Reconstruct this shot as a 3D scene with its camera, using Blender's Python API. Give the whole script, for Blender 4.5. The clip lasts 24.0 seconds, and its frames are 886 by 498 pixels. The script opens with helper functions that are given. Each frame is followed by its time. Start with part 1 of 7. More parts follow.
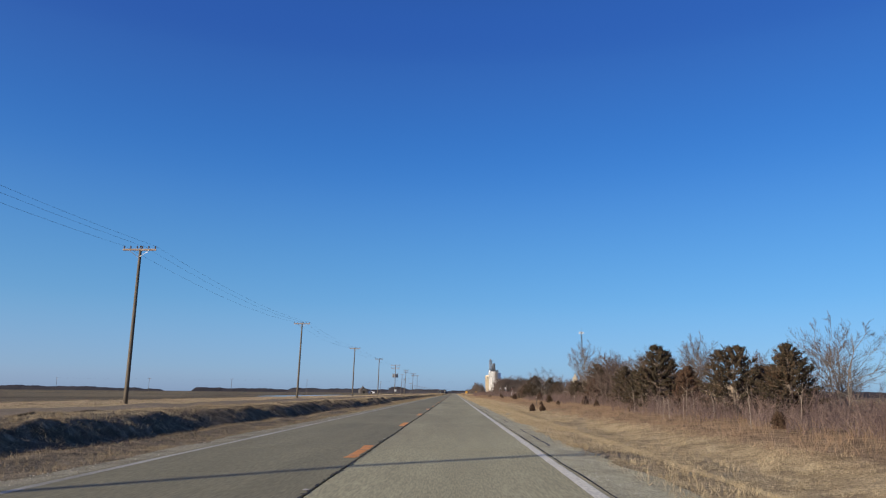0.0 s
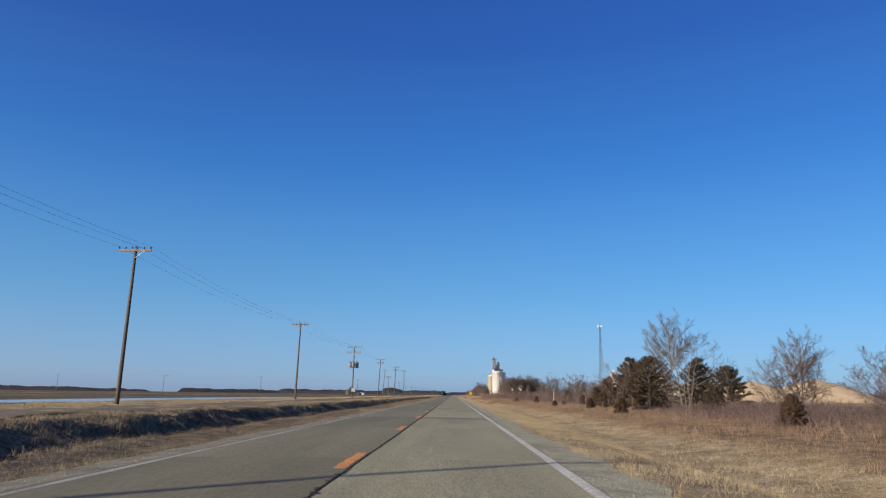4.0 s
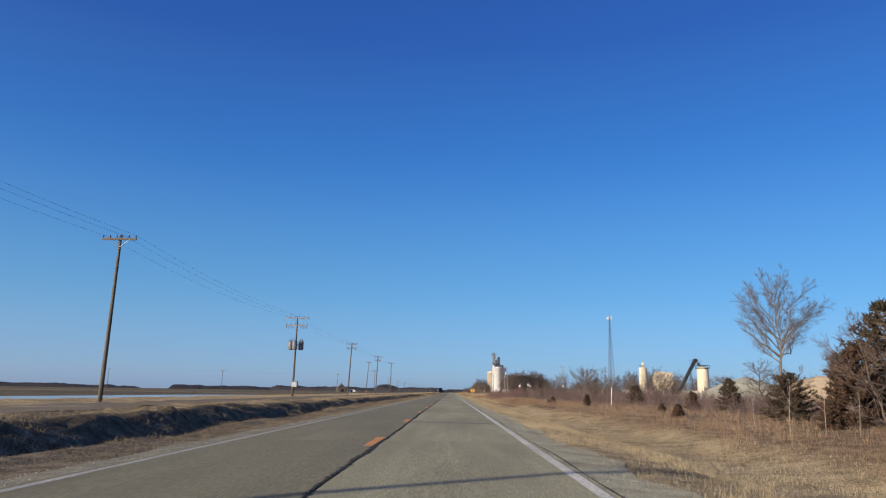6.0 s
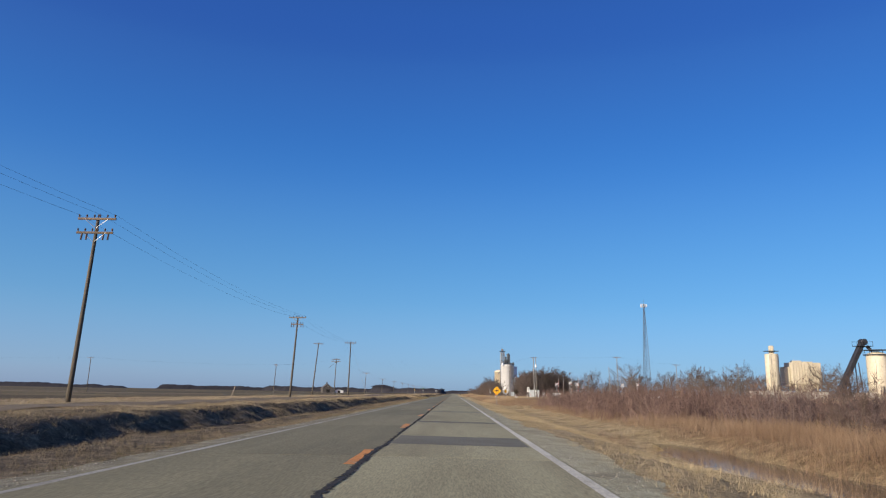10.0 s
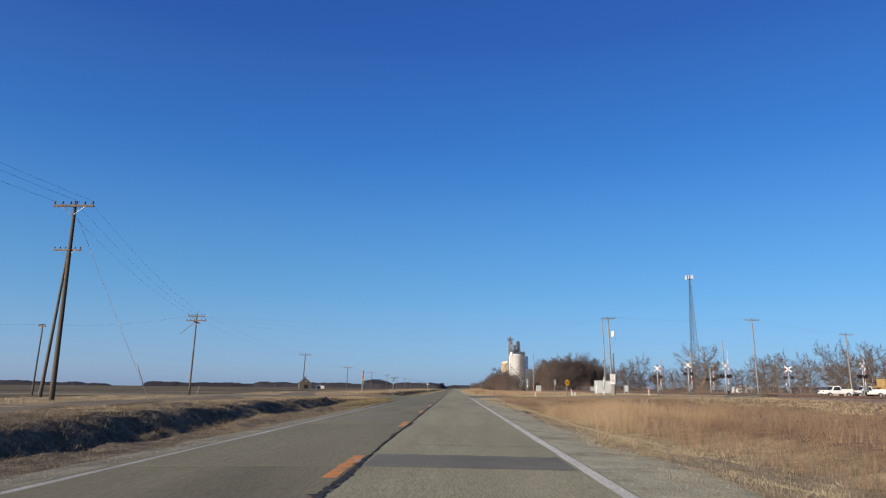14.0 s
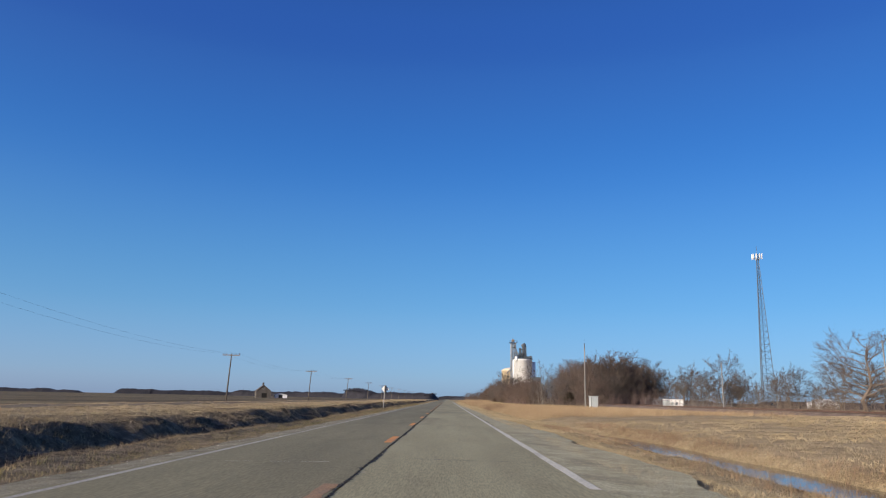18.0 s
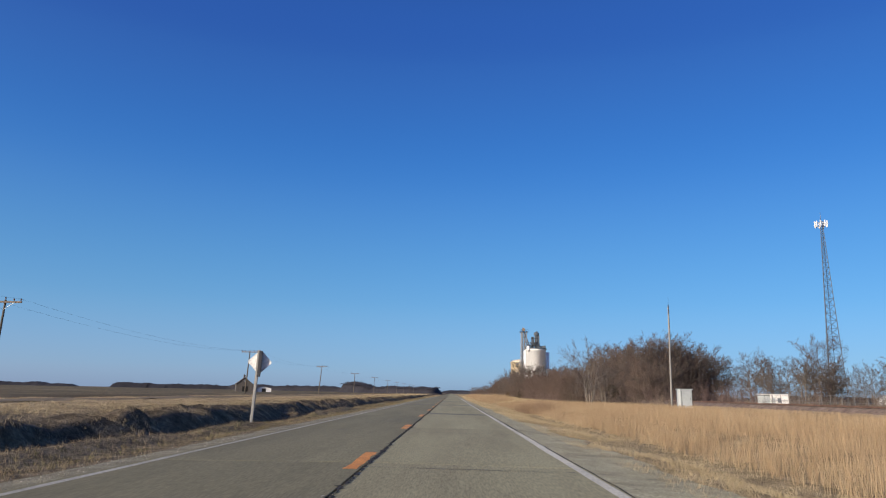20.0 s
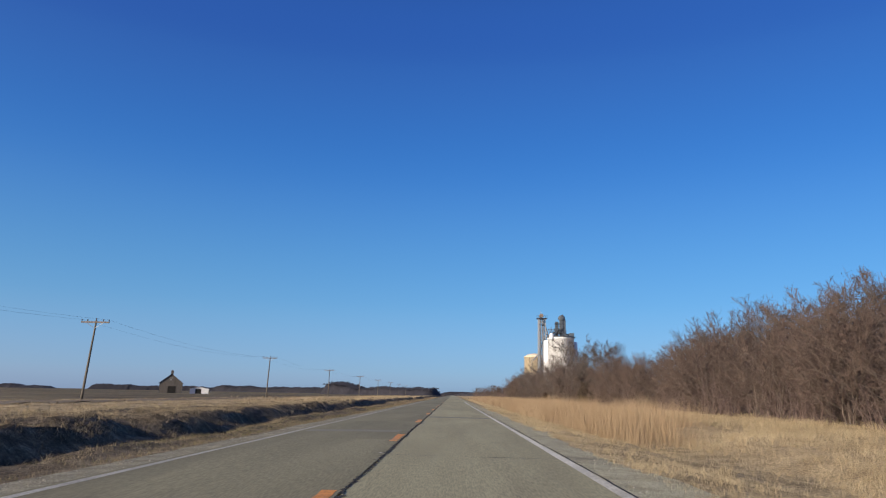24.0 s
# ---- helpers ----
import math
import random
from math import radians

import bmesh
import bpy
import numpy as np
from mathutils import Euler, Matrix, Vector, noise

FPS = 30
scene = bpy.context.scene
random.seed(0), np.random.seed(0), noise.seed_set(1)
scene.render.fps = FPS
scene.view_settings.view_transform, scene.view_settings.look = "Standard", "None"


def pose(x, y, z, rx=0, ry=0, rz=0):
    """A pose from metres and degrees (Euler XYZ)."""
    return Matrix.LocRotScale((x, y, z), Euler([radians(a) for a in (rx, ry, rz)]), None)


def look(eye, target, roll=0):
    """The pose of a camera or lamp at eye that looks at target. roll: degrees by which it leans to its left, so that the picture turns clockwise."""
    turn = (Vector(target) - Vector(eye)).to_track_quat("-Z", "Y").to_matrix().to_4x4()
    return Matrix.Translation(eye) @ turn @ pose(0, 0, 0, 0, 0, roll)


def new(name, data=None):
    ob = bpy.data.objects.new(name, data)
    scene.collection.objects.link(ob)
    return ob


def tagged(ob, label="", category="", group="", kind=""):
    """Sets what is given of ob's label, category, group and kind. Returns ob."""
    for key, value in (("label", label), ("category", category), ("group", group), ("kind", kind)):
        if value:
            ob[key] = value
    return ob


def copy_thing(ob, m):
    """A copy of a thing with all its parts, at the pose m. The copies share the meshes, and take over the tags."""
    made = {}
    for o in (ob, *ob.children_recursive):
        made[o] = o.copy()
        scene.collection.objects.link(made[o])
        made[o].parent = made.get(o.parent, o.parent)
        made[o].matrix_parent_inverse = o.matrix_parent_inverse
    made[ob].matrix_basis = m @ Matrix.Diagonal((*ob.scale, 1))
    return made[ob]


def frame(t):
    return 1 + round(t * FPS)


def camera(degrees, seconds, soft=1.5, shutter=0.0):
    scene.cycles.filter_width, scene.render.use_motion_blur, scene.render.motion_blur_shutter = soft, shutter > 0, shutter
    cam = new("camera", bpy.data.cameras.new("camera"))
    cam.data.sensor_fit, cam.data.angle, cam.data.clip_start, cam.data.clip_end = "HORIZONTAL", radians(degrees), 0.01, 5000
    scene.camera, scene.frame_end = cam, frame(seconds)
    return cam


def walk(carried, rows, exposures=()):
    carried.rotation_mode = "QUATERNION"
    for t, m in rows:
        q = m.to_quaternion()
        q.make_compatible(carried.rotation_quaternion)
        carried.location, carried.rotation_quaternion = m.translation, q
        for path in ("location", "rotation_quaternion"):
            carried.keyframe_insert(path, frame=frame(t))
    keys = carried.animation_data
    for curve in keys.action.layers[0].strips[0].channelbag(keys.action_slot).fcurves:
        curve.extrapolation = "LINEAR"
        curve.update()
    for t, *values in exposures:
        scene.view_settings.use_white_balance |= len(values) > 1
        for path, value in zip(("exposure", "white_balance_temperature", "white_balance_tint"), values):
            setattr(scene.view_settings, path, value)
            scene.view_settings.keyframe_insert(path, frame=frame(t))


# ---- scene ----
cam = camera(64.0, 24.0, 1.2, 0.0)
PATH = [
    (0.0, (0.240, -0.040, 1.135), (0.072, 9.759, 3.125), 0.53),
    (0.5, (0.232, 13.479, 1.135), (0.103, 23.277, 3.129), 0.67),
    (1.0, (0.223, 27.206, 1.135), (0.054, 37.012, 3.087), 0.72),
    (1.5, (0.215, 41.052, 1.135), (0.040, 50.851, 3.121), 0.59),
    (2.0, (0.207, 54.958, 1.135), (0.003, 64.734, 3.232), 0.79),
    (2.5, (0.198, 68.924, 1.135), (0.031, 78.718, 3.146), 0.49),
    (4.5, (0.165, 125.773, 1.135), (0.001, 135.567, 3.148), 0.76),
    (5.0, (0.157, 140.057, 1.135), (0.010, 149.866, 3.075), 0.63),
    (5.5, (0.148, 154.313, 1.135), (0.028, 164.135, 3.011), 0.86),
    (6.0, (0.140, 168.598, 1.135), (0.007, 178.400, 3.111), 0.81),
    (6.5, (0.132, 182.834, 1.135), (-0.003, 192.638, 3.102), 0.75),
    (7.0, (0.123, 197.070, 1.135), (-0.026, 206.859, 3.174), 0.83),
    (7.5, (0.115, 211.328, 1.135), (-0.012, 221.139, 3.068), 0.54),
    (8.0, (0.107, 225.543, 1.135), (-0.054, 235.341, 3.130), 0.40),
    (8.5, (0.098, 239.740, 1.135), (-0.084, 249.519, 3.217), 0.72),
    (9.0, (0.090, 253.899, 1.135), (-0.100, 263.691, 3.156), 0.74),
    (9.5, (0.082, 268.031, 1.135), (-0.092, 277.829, 3.128), 0.86),
    (10.0, (0.073, 282.138, 1.135), (-0.105, 291.936, 3.127), 1.02),
    (10.5, (0.065, 296.230, 1.135), (-0.129, 306.031, 3.112), 0.87),
    (12.5, (0.032, 352.344, 1.135), (-0.135, 362.157, 3.053), 0.74),
    (13.0, (0.023, 366.300, 1.135), (-0.112, 376.105, 3.094), 1.06),
    (13.5, (0.015, 380.315, 1.135), (-0.168, 390.112, 3.133), 0.91),
    (14.0, (0.007, 394.411, 1.135), (-0.167, 404.223, 3.059), 0.51),
    (14.5, (-0.002, 408.457, 1.135), (-0.180, 418.254, 3.133), 0.72),
    (15.0, (-0.010, 422.462, 1.135), (-0.210, 432.235, 3.244), 1.04),
    (15.5, (-0.018, 436.492, 1.135), (-0.209, 446.274, 3.201), 1.07),
    (16.0, (-0.027, 450.489, 1.135), (-0.132, 460.280, 3.166), 0.91),
    (16.5, (-0.035, 464.563, 1.135), (-0.165, 474.354, 3.165), 0.95),
    (17.0, (-0.043, 478.634, 1.135), (-0.177, 488.420, 3.186), 1.02),
    (17.5, (-0.052, 492.722, 1.135), (-0.176, 502.501, 3.221), 1.00),
    (18.0, (-0.060, 506.883, 1.135), (-0.156, 516.666, 3.204), 1.10),
    (18.5, (-0.068, 521.075, 1.135), (-0.250, 530.863, 3.173), 1.08),
    (20.5, (-0.102, 578.180, 1.135), (-0.243, 587.979, 3.125), 1.14),
    (21.0, (-0.110, 592.600, 1.135), (-0.260, 602.393, 3.153), 0.98),
    (21.5, (-0.118, 606.910, 1.135), (-0.278, 616.695, 3.193), 1.21),
    (22.0, (-0.127, 621.323, 1.135), (-0.312, 631.109, 3.185), 1.02),
    (22.5, (-0.135, 635.748, 1.135), (-0.393, 645.521, 3.239), 1.06),
    (23.0, (-0.143, 650.181, 1.135), (-0.312, 659.953, 3.251), 1.17),
    (23.5, (-0.152, 664.581, 1.135), (-0.296, 674.367, 3.187), 1.11),
    (24.0, (-0.160, 678.967, 1.135), (-0.318, 688.761, 3.149), 1.05),
]
walk(cam, [(t, look(eye, target, roll)) for t, eye, target, roll in PATH], [(0.0, 0.35), (24.0, 0.35)])

# ---------------------------------------------------------------- light
SUN_EL, SUN_AZ = radians(17.5), radians(40.2)      # shadows fall to +x, turned by SUN_AZ towards +y
world = bpy.data.worlds.new("sky")
scene.world = world
world.use_nodes = True
wn = world.node_tree


def sky_layer(air, dust, ozone, tint):
    """One layer of the clear winter sky: air with ozone, or the pale haze low down."""
    node = wn.nodes.new("ShaderNodeTexSky")
    node.sky_type = "NISHITA"
    node.sun_disc = False
    node.sun_elevation = SUN_EL
    node.sun_rotation = math.atan2(-math.cos(SUN_AZ), -math.sin(SUN_AZ)) % (2 * math.pi)
    node.altitude = 200
    node.air_density, node.dust_density, node.ozone_density = air, dust, ozone
    tone = wn.nodes.new("ShaderNodeMix")
    tone.data_type, tone.blend_type = "RGBA", "MULTIPLY"
    tone.inputs["Factor"].default_value = 1.0
    tone.inputs["B"].default_value = (*tint, 1)
    wn.links.new(node.outputs[0], tone.inputs["A"])
    return tone.outputs["Result"]


def added(a, b):
    node = wn.nodes.new("ShaderNodeMix")
    node.data_type, node.blend_type = "RGBA", "ADD"
    node.inputs["Factor"].default_value = 1.0
    wn.links.new(a, node.inputs["A"])
    wn.links.new(b, node.inputs["B"])
    return node.outputs["Result"]


def scaled(a, k):
    node = wn.nodes.new("ShaderNodeVectorMath")
    node.operation = "SCALE"
    node.inputs["Scale"].default_value = k
    wn.links.new(a, node.inputs[0])
    return node.outputs[0]


# the even blue of clear winter air, by height over the horizon (sine of the elevation)
SKY_STRENGTH = 0.085
up_node = wn.nodes.new("ShaderNodeSeparateXYZ")
wn.links.new(wn.nodes.new("ShaderNodeTexCoord").outputs["Generated"], up_node.inputs[0])
air_ramp = wn.nodes.new("ShaderNodeValToRGB")
air_ramp.color_ramp.interpolation = "CARDINAL"
AIR = [(0.0, (0.1137, 0.1244, 0.2317)), (0.03, (0.1222, 0.1535, 0.2474)), (0.122, (0.0691, 0.1597, 0.2538)), (0.279, (0.0198, 0.095, 0.258)), (0.437, (0.0079, 0.0454, 0.1988)), (0.515, (0.0056, 0.0323, 0.1734)), (1.0, (0.0031, 0.0178, 0.0954))]
while len(air_ramp.color_ramp.elements) < len(AIR):
    air_ramp.color_ramp.elements.new(0.5)
for el, (p, c) in zip(air_ramp.color_ramp.elements, AIR):
    el.position, el.color = p, (*c, 1)
wn.links.new(up_node.outputs["Z"], air_ramp.inputs[0])
scatter = added(sky_layer(1.0, 0.3, 6.0, (0.31, 0.865, 1.22)), sky_layer(0.05, 2.0, 0.0, (1.28, 0.84, 0.55)))
wn.links.new(added(scaled(scatter, 0.5), scaled(air_ramp.outputs[0], 1 / SKY_STRENGTH)), wn.nodes["Background"].inputs["Color"])
wn.nodes["Background"].inputs["Strength"].default_value = SKY_STRENGTH
sun_data = bpy.data.lights.new("sun", "SUN")
sun_data.energy = 5.0
sun_data.angle = radians(0.55)
sun_data.color = (1.0, 0.915, 0.77)
sun = new("sun", sun_data)
sun.matrix_world = look((-80 * math.cos(SUN_AZ) * math.cos(SUN_EL), -80 * math.sin(SUN_AZ) * math.cos(SUN_EL), 80 * math.sin(SUN_EL)), (0, 0, 0))

# ---------------------------------------------------------------- materials


def mat(name, c1, c2, scale=1.5, fine=30.0, rough=0.85, bump=0.25, metal=0.0, stretch=(1, 1, 1), rand=0.0, island=0.0, c3=None, dist=0.02, grain=(0.72, 1.22)):
    """A surface of two colours at a coarse scale, grain at a fine one, stains of a third colour, varied by object or by island."""
    m = bpy.data.materials.new(name)
    m.use_nodes = True
    nt = m.node_tree
    n, l = nt.nodes, nt.links
    bsdf = n["Principled BSDF"]
    tc = n.new("ShaderNodeTexCoord")
    info = n.new("ShaderNodeObjectInfo")
    off = n.new("ShaderNodeVectorMath")
    off.operation = "MULTIPLY_ADD"
    off.inputs[1].default_value = stretch
    l.new(tc.outputs["Object"], off.inputs[0])
    sh = n.new("ShaderNodeMath")
    sh.operation = "MULTIPLY"
    sh.inputs[1].default_value = 57.0 if rand else 0.0
    l.new(info.outputs["Random"], sh.inputs[0])
    l.new(sh.outputs[0], off.inputs[2])
    a = n.new("ShaderNodeTexNoise")
    a.inputs["Scale"].default_value = scale
    a.inputs["Detail"].default_value = 5
    a.inputs["Roughness"].default_value = 0.6
    b = n.new("ShaderNodeTexNoise")
    b.inputs["Scale"].default_value = fine
    b.inputs["Detail"].default_value = 3
    for t in (a, b):
        l.new(off.outputs[0], t.inputs["Vector"])
    ramp = n.new("ShaderNodeValToRGB")
    ramp.color_ramp.elements[0].position, ramp.color_ramp.elements[1].position = 0.34, 0.66
    ramp.color_ramp.elements[0].color, ramp.color_ramp.elements[1].color = (*c1, 1), (*c2, 1)
    l.new(a.outputs["Fac"], ramp.inputs[0])
    col = ramp.outputs[0]
    if c3:
        s = n.new("ShaderNodeTexNoise")
        s.inputs["Scale"].default_value = scale * 0.37
        s.inputs["Detail"].default_value = 6
        s.inputs["Roughness"].default_value = 0.7
        l.new(off.outputs[0], s.inputs["Vector"])
        r3 = n.new("ShaderNodeMapRange")
        r3.inputs["From Min"].default_value, r3.inputs["From Max"].default_value = (0.52, 0.68)
        l.new(s.outputs["Fac"], r3.inputs["Value"])
        mx = n.new("ShaderNodeMix")
        mx.data_type = "RGBA"
        l.new(r3.outputs[0], mx.inputs["Factor"])
        l.new(col, mx.inputs["A"])
        mx.inputs["B"].default_value = (*c3, 1)
        col = mx.outputs["Result"]
    g = n.new("ShaderNodeMapRange")
    g.inputs["From Min"].default_value, g.inputs["From Max"].default_value = 0.3, 0.7
    g.inputs["To Min"].default_value, g.inputs["To Max"].default_value = grain
    l.new(b.outputs["Fac"], g.inputs["Value"])
    hv = n.new("ShaderNodeHueSaturation")
    l.new(col, hv.inputs["Color"])
    val = g.outputs[0]
    for amount, source in ((rand, info.outputs["Random"]), (island, None)):
        if amount:
            if source is None:
                geo = n.new("ShaderNodeNewGeometry")
                source = geo.outputs["Random Per Island"]
            q = n.new("ShaderNodeMapRange")
            q.inputs["To Min"].default_value, q.inputs["To Max"].default_value = 1 - amount, 1 + amount
            l.new(source, q.inputs["Value"])
            k = n.new("ShaderNodeMath")
            k.operation = "MULTIPLY"
            l.new(val, k.inputs[0])
            l.new(q.outputs[0], k.inputs[1])
            val = k.outputs[0]
    l.new(val, hv.inputs["Value"])
    l.new(hv.outputs[0], bsdf.inputs["Base Color"])
    bsdf.inputs["Roughness"].default_value = rough
    bsdf.inputs["Metallic"].default_value = metal
    bsdf.inputs["Specular IOR Level"].default_value = 0.3
    if bump:
        bp = n.new("ShaderNodeBump")
        bp.inputs["Strength"].default_value = bump
        bp.inputs["Distance"].default_value = dist
        l.new(b.outputs["Fac"], bp.inputs["Height"])
        l.new(bp.outputs[0], bsdf.inputs["Normal"])
    return m


def blade_mat(name, c1, c2, c3, seam=0.0):
    """Dry stems: each one takes its own colour between three, with patches over the ground."""
    m = bpy.data.materials.new(name)
    m.use_nodes = True
    n, l = m.node_tree.nodes, m.node_tree.links
    bsdf = n["Principled BSDF"]
    geo = n.new("ShaderNodeNewGeometry")
    tc = n.new("ShaderNodeTexCoord")
    a = n.new("ShaderNodeTexNoise")
    a.inputs["Scale"].default_value = 0.22
    a.inputs["Detail"].default_value = 5
    l.new(tc.outputs["Object"], a.inputs["Vector"])
    ad = n.new("ShaderNodeMath")
    ad.operation = "MULTIPLY_ADD"
    ad.inputs[1].default_value = 1.5
    l.new(a.outputs["Fac"], ad.inputs[0])
    sc = n.new("ShaderNodeMath")
    sc.operation = "MULTIPLY_ADD"
    sc.inputs[1].default_value, sc.inputs[2].default_value = 0.7, -0.62
    l.new(geo.outputs["Random Per Island"], sc.inputs[0])
    l.new(sc.outputs[0], ad.inputs[2])
    r = n.new("ShaderNodeValToRGB")
    r.color_ramp.elements[0].color, r.color_ramp.elements[1].color = (*c1, 1), (*c3, 1)
    e = r.color_ramp.elements.new(0.5)
    e.color = (*c2, 1)
    l.new(ad.outputs[0], r.inputs[0])
    l.new(r.outputs[0], bsdf.inputs["Base Color"])
    bsdf.inputs["Roughness"].default_value = 0.75
    bsdf.inputs["Specular IOR Level"].default_value = 0.2
    return m


def water_mat(name, c):
    m = bpy.data.materials.new(name)
    m.use_nodes = True
    n, l = m.node_tree.nodes, m.node_tree.links
    bsdf = n["Principled BSDF"]
    bsdf.inputs["Base Color"].default_value = (*c, 1)
    bsdf.inputs["Roughness"].default_value = 0.06
    bsdf.inputs["IOR"].default_value = 1.33
    tc = n.new("ShaderNodeTexCoord")
    t = n.new("ShaderNodeTexNoise")
    t.inputs["Scale"].default_value = 2.2
    l.new(tc.outputs["Object"], t.inputs["Vector"])
    b = n.new("ShaderNodeBump")
    b.inputs["Strength"].default_value = 0.08
    b.inputs["Distance"].default_value = 0.05
    l.new(t.outputs["Fac"], b.inputs["Height"])
    l.new(b.outputs[0], bsdf.inputs["Normal"])
    return m


def ground_mat():
    """Dead grass by the road and ploughed soil with stubble rows on the field, with a ragged edge between them."""
    m = bpy.data.materials.new("ground")
    m.use_nodes = True
    n, l = m.node_tree.nodes, m.node_tree.links
    bsdf = n["Principled BSDF"]
    tc = n.new("ShaderNodeTexCoord")
    pos = tc.outputs["Object"]

    def noise_at(scale, detail=5, stretch=(1, 1, 1)):
        mp = n.new("ShaderNodeMapping")
        mp.inputs["Scale"].default_value = stretch
        l.new(pos, mp.inputs["Vector"])
        t = n.new("ShaderNodeTexNoise")
        t.inputs["Scale"].default_value, t.inputs["Detail"].default_value = scale, detail
        t.inputs["Roughness"].default_value = 0.62
        l.new(mp.outputs[0], t.inputs["Vector"])
        return t.outputs["Fac"]

    def ramp(fac, stops):
        r = n.new("ShaderNodeValToRGB")
        while len(r.color_ramp.elements) < len(stops):
            r.color_ramp.elements.new(0.5)
        for el, (p, c) in zip(r.color_ramp.elements, stops):
            el.position, el.color = p, (*c, 1)
        l.new(fac, r.inputs[0])
        return r.outputs[0]

    def mix(fac, a, b):
        x = n.new("ShaderNodeMix")
        x.data_type = "RGBA"
        l.new(fac, x.inputs["Factor"])
        l.new(a, x.inputs["A"])
        l.new(b, x.inputs["B"])
        return x.outputs["Result"]

    def span(value, lo, hi):
        r = n.new("ShaderNodeMapRange")
        r.inputs["From Min"].default_value, r.inputs["From Max"].default_value = lo, hi
        l.new(value, r.inputs["Value"])
        return r.outputs[0]

    grass = ramp(noise_at(1.1, 8), [(0.3, (0.185, 0.138, 0.075)), (0.44, (0.272, 0.206, 0.112)), (0.56, (0.352, 0.27, 0.15)), (0.7, (0.44, 0.345, 0.198))])
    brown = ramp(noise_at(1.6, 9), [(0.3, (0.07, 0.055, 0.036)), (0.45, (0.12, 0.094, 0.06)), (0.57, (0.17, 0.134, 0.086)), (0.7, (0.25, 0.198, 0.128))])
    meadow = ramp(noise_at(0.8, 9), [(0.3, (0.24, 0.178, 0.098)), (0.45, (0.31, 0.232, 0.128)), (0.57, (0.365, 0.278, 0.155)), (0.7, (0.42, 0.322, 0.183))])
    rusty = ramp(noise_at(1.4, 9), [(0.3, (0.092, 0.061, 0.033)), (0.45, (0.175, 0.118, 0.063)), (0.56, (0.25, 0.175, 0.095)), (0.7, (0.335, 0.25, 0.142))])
    wet_soil_and_shade = ramp(noise_at(1.8, 8), [(0.32, (0.06, 0.045, 0.027)), (0.48, (0.112, 0.085, 0.051)), (0.58, (0.165, 0.125, 0.076)), (0.68, (0.26, 0.2, 0.12))])
    soil = ramp(noise_at(0.6, 8, (1.0, 0.08, 1)), [(0.32, (0.06, 0.048, 0.031)), (0.5, (0.11, 0.088, 0.055)), (0.68, (0.2, 0.16, 0.095))])
    broad = ramp(noise_at(0.012, 4), [(0.38, (0.07, 0.056, 0.035)), (0.52, (0.15, 0.122, 0.072)), (0.62, (0.2, 0.165, 0.092))])
    fields = mix(span(noise_at(0.02, 3), 0.4, 0.6), soil, broad)
    sep = n.new("ShaderNodeSeparateXYZ")
    l.new(pos, sep.inputs[0])
    wob = n.new("ShaderNodeMath")
    wob.operation = "MULTIPLY_ADD"
    wob.inputs[1].default_value = 14.0
    l.new(noise_at(0.16, 4, (1, 0.25, 1)), wob.inputs[0])
    l.new(sep.outputs["X"], wob.inputs[2])
    left = span(wob.outputs[0], -25.0, -29.0)
    right = span(wob.outputs[0], 160.0, 190.0)
    both = n.new("ShaderNodeMath")
    both.operation = "MAXIMUM"
    l.new(left, both.inputs[0])
    l.new(right, both.inputs[1])
    def band(value, lo0, lo1, hi0, hi1):
        x = n.new("ShaderNodeMath")
        x.operation = "MULTIPLY"
        l.new(span(value, lo0, lo1), x.inputs[0])
        l.new(span(value, hi0, hi1), x.inputs[1])
        return x.outputs[0]

    # bluestem grows east of the verge up to the side road, wet soil and painted shade darken the west ditch
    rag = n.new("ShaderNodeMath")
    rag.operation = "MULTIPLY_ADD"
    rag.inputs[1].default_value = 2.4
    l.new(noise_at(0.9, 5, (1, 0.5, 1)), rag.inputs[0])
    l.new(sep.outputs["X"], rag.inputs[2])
    both_ways = n.new("ShaderNodeMath")
    both_ways.operation = "MULTIPLY"
    l.new(band(rag.outputs[0], 10.5, 12.0, 90.0, 70.0), both_ways.inputs[0])
    l.new(span(sep.outputs["Y"], 486.0, 478.0), both_ways.inputs[1])
    land = mix(both_ways.outputs[0], grass, rusty)
    mown = n.new("ShaderNodeMath")
    mown.operation = "MULTIPLY"
    l.new(band(rag.outputs[0], 9.5, 11.0, 200.0, 150.0), mown.inputs[0])
    l.new(span(sep.outputs["Y"], 498.0, 504.0), mown.inputs[1])
    land = mix(mown.outputs[0], land, meadow)
    wet_strip = n.new("ShaderNodeMath")
    wet_strip.operation = "MULTIPLY"
    l.new(band(rag.outputs[0], 10.7, 11.1, 12.9, 12.4), wet_strip.inputs[0])
    l.new(band(sep.outputs["Y"], 234.0, 242.0, 272.0, 268.0), wet_strip.inputs[1])
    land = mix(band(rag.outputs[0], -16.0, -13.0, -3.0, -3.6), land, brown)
    land = mix(wet_strip.outputs[0], land, wet_soil_and_shade)
    # ditch band: wet bottom plus the west bank's shade, painted into the colour
    land = mix(band(rag.outputs[0], -11.6, -11.0, -6.6, -7.2), land, wet_soil_and_shade)
    # matted stems: fine light and dark flecks over everything
    fleck = n.new("ShaderNodeHueSaturation")
    depth = n.new("ShaderNodeMapRange")
    depth.inputs["From Min"].default_value, depth.inputs["From Max"].default_value = 0.34, 0.66
    depth.inputs["To Min"].default_value, depth.inputs["To Max"].default_value = 0.6, 1.5
    l.new(noise_at(13.0, 6), depth.inputs["Value"])
    l.new(depth.outputs[0], fleck.inputs["Value"])
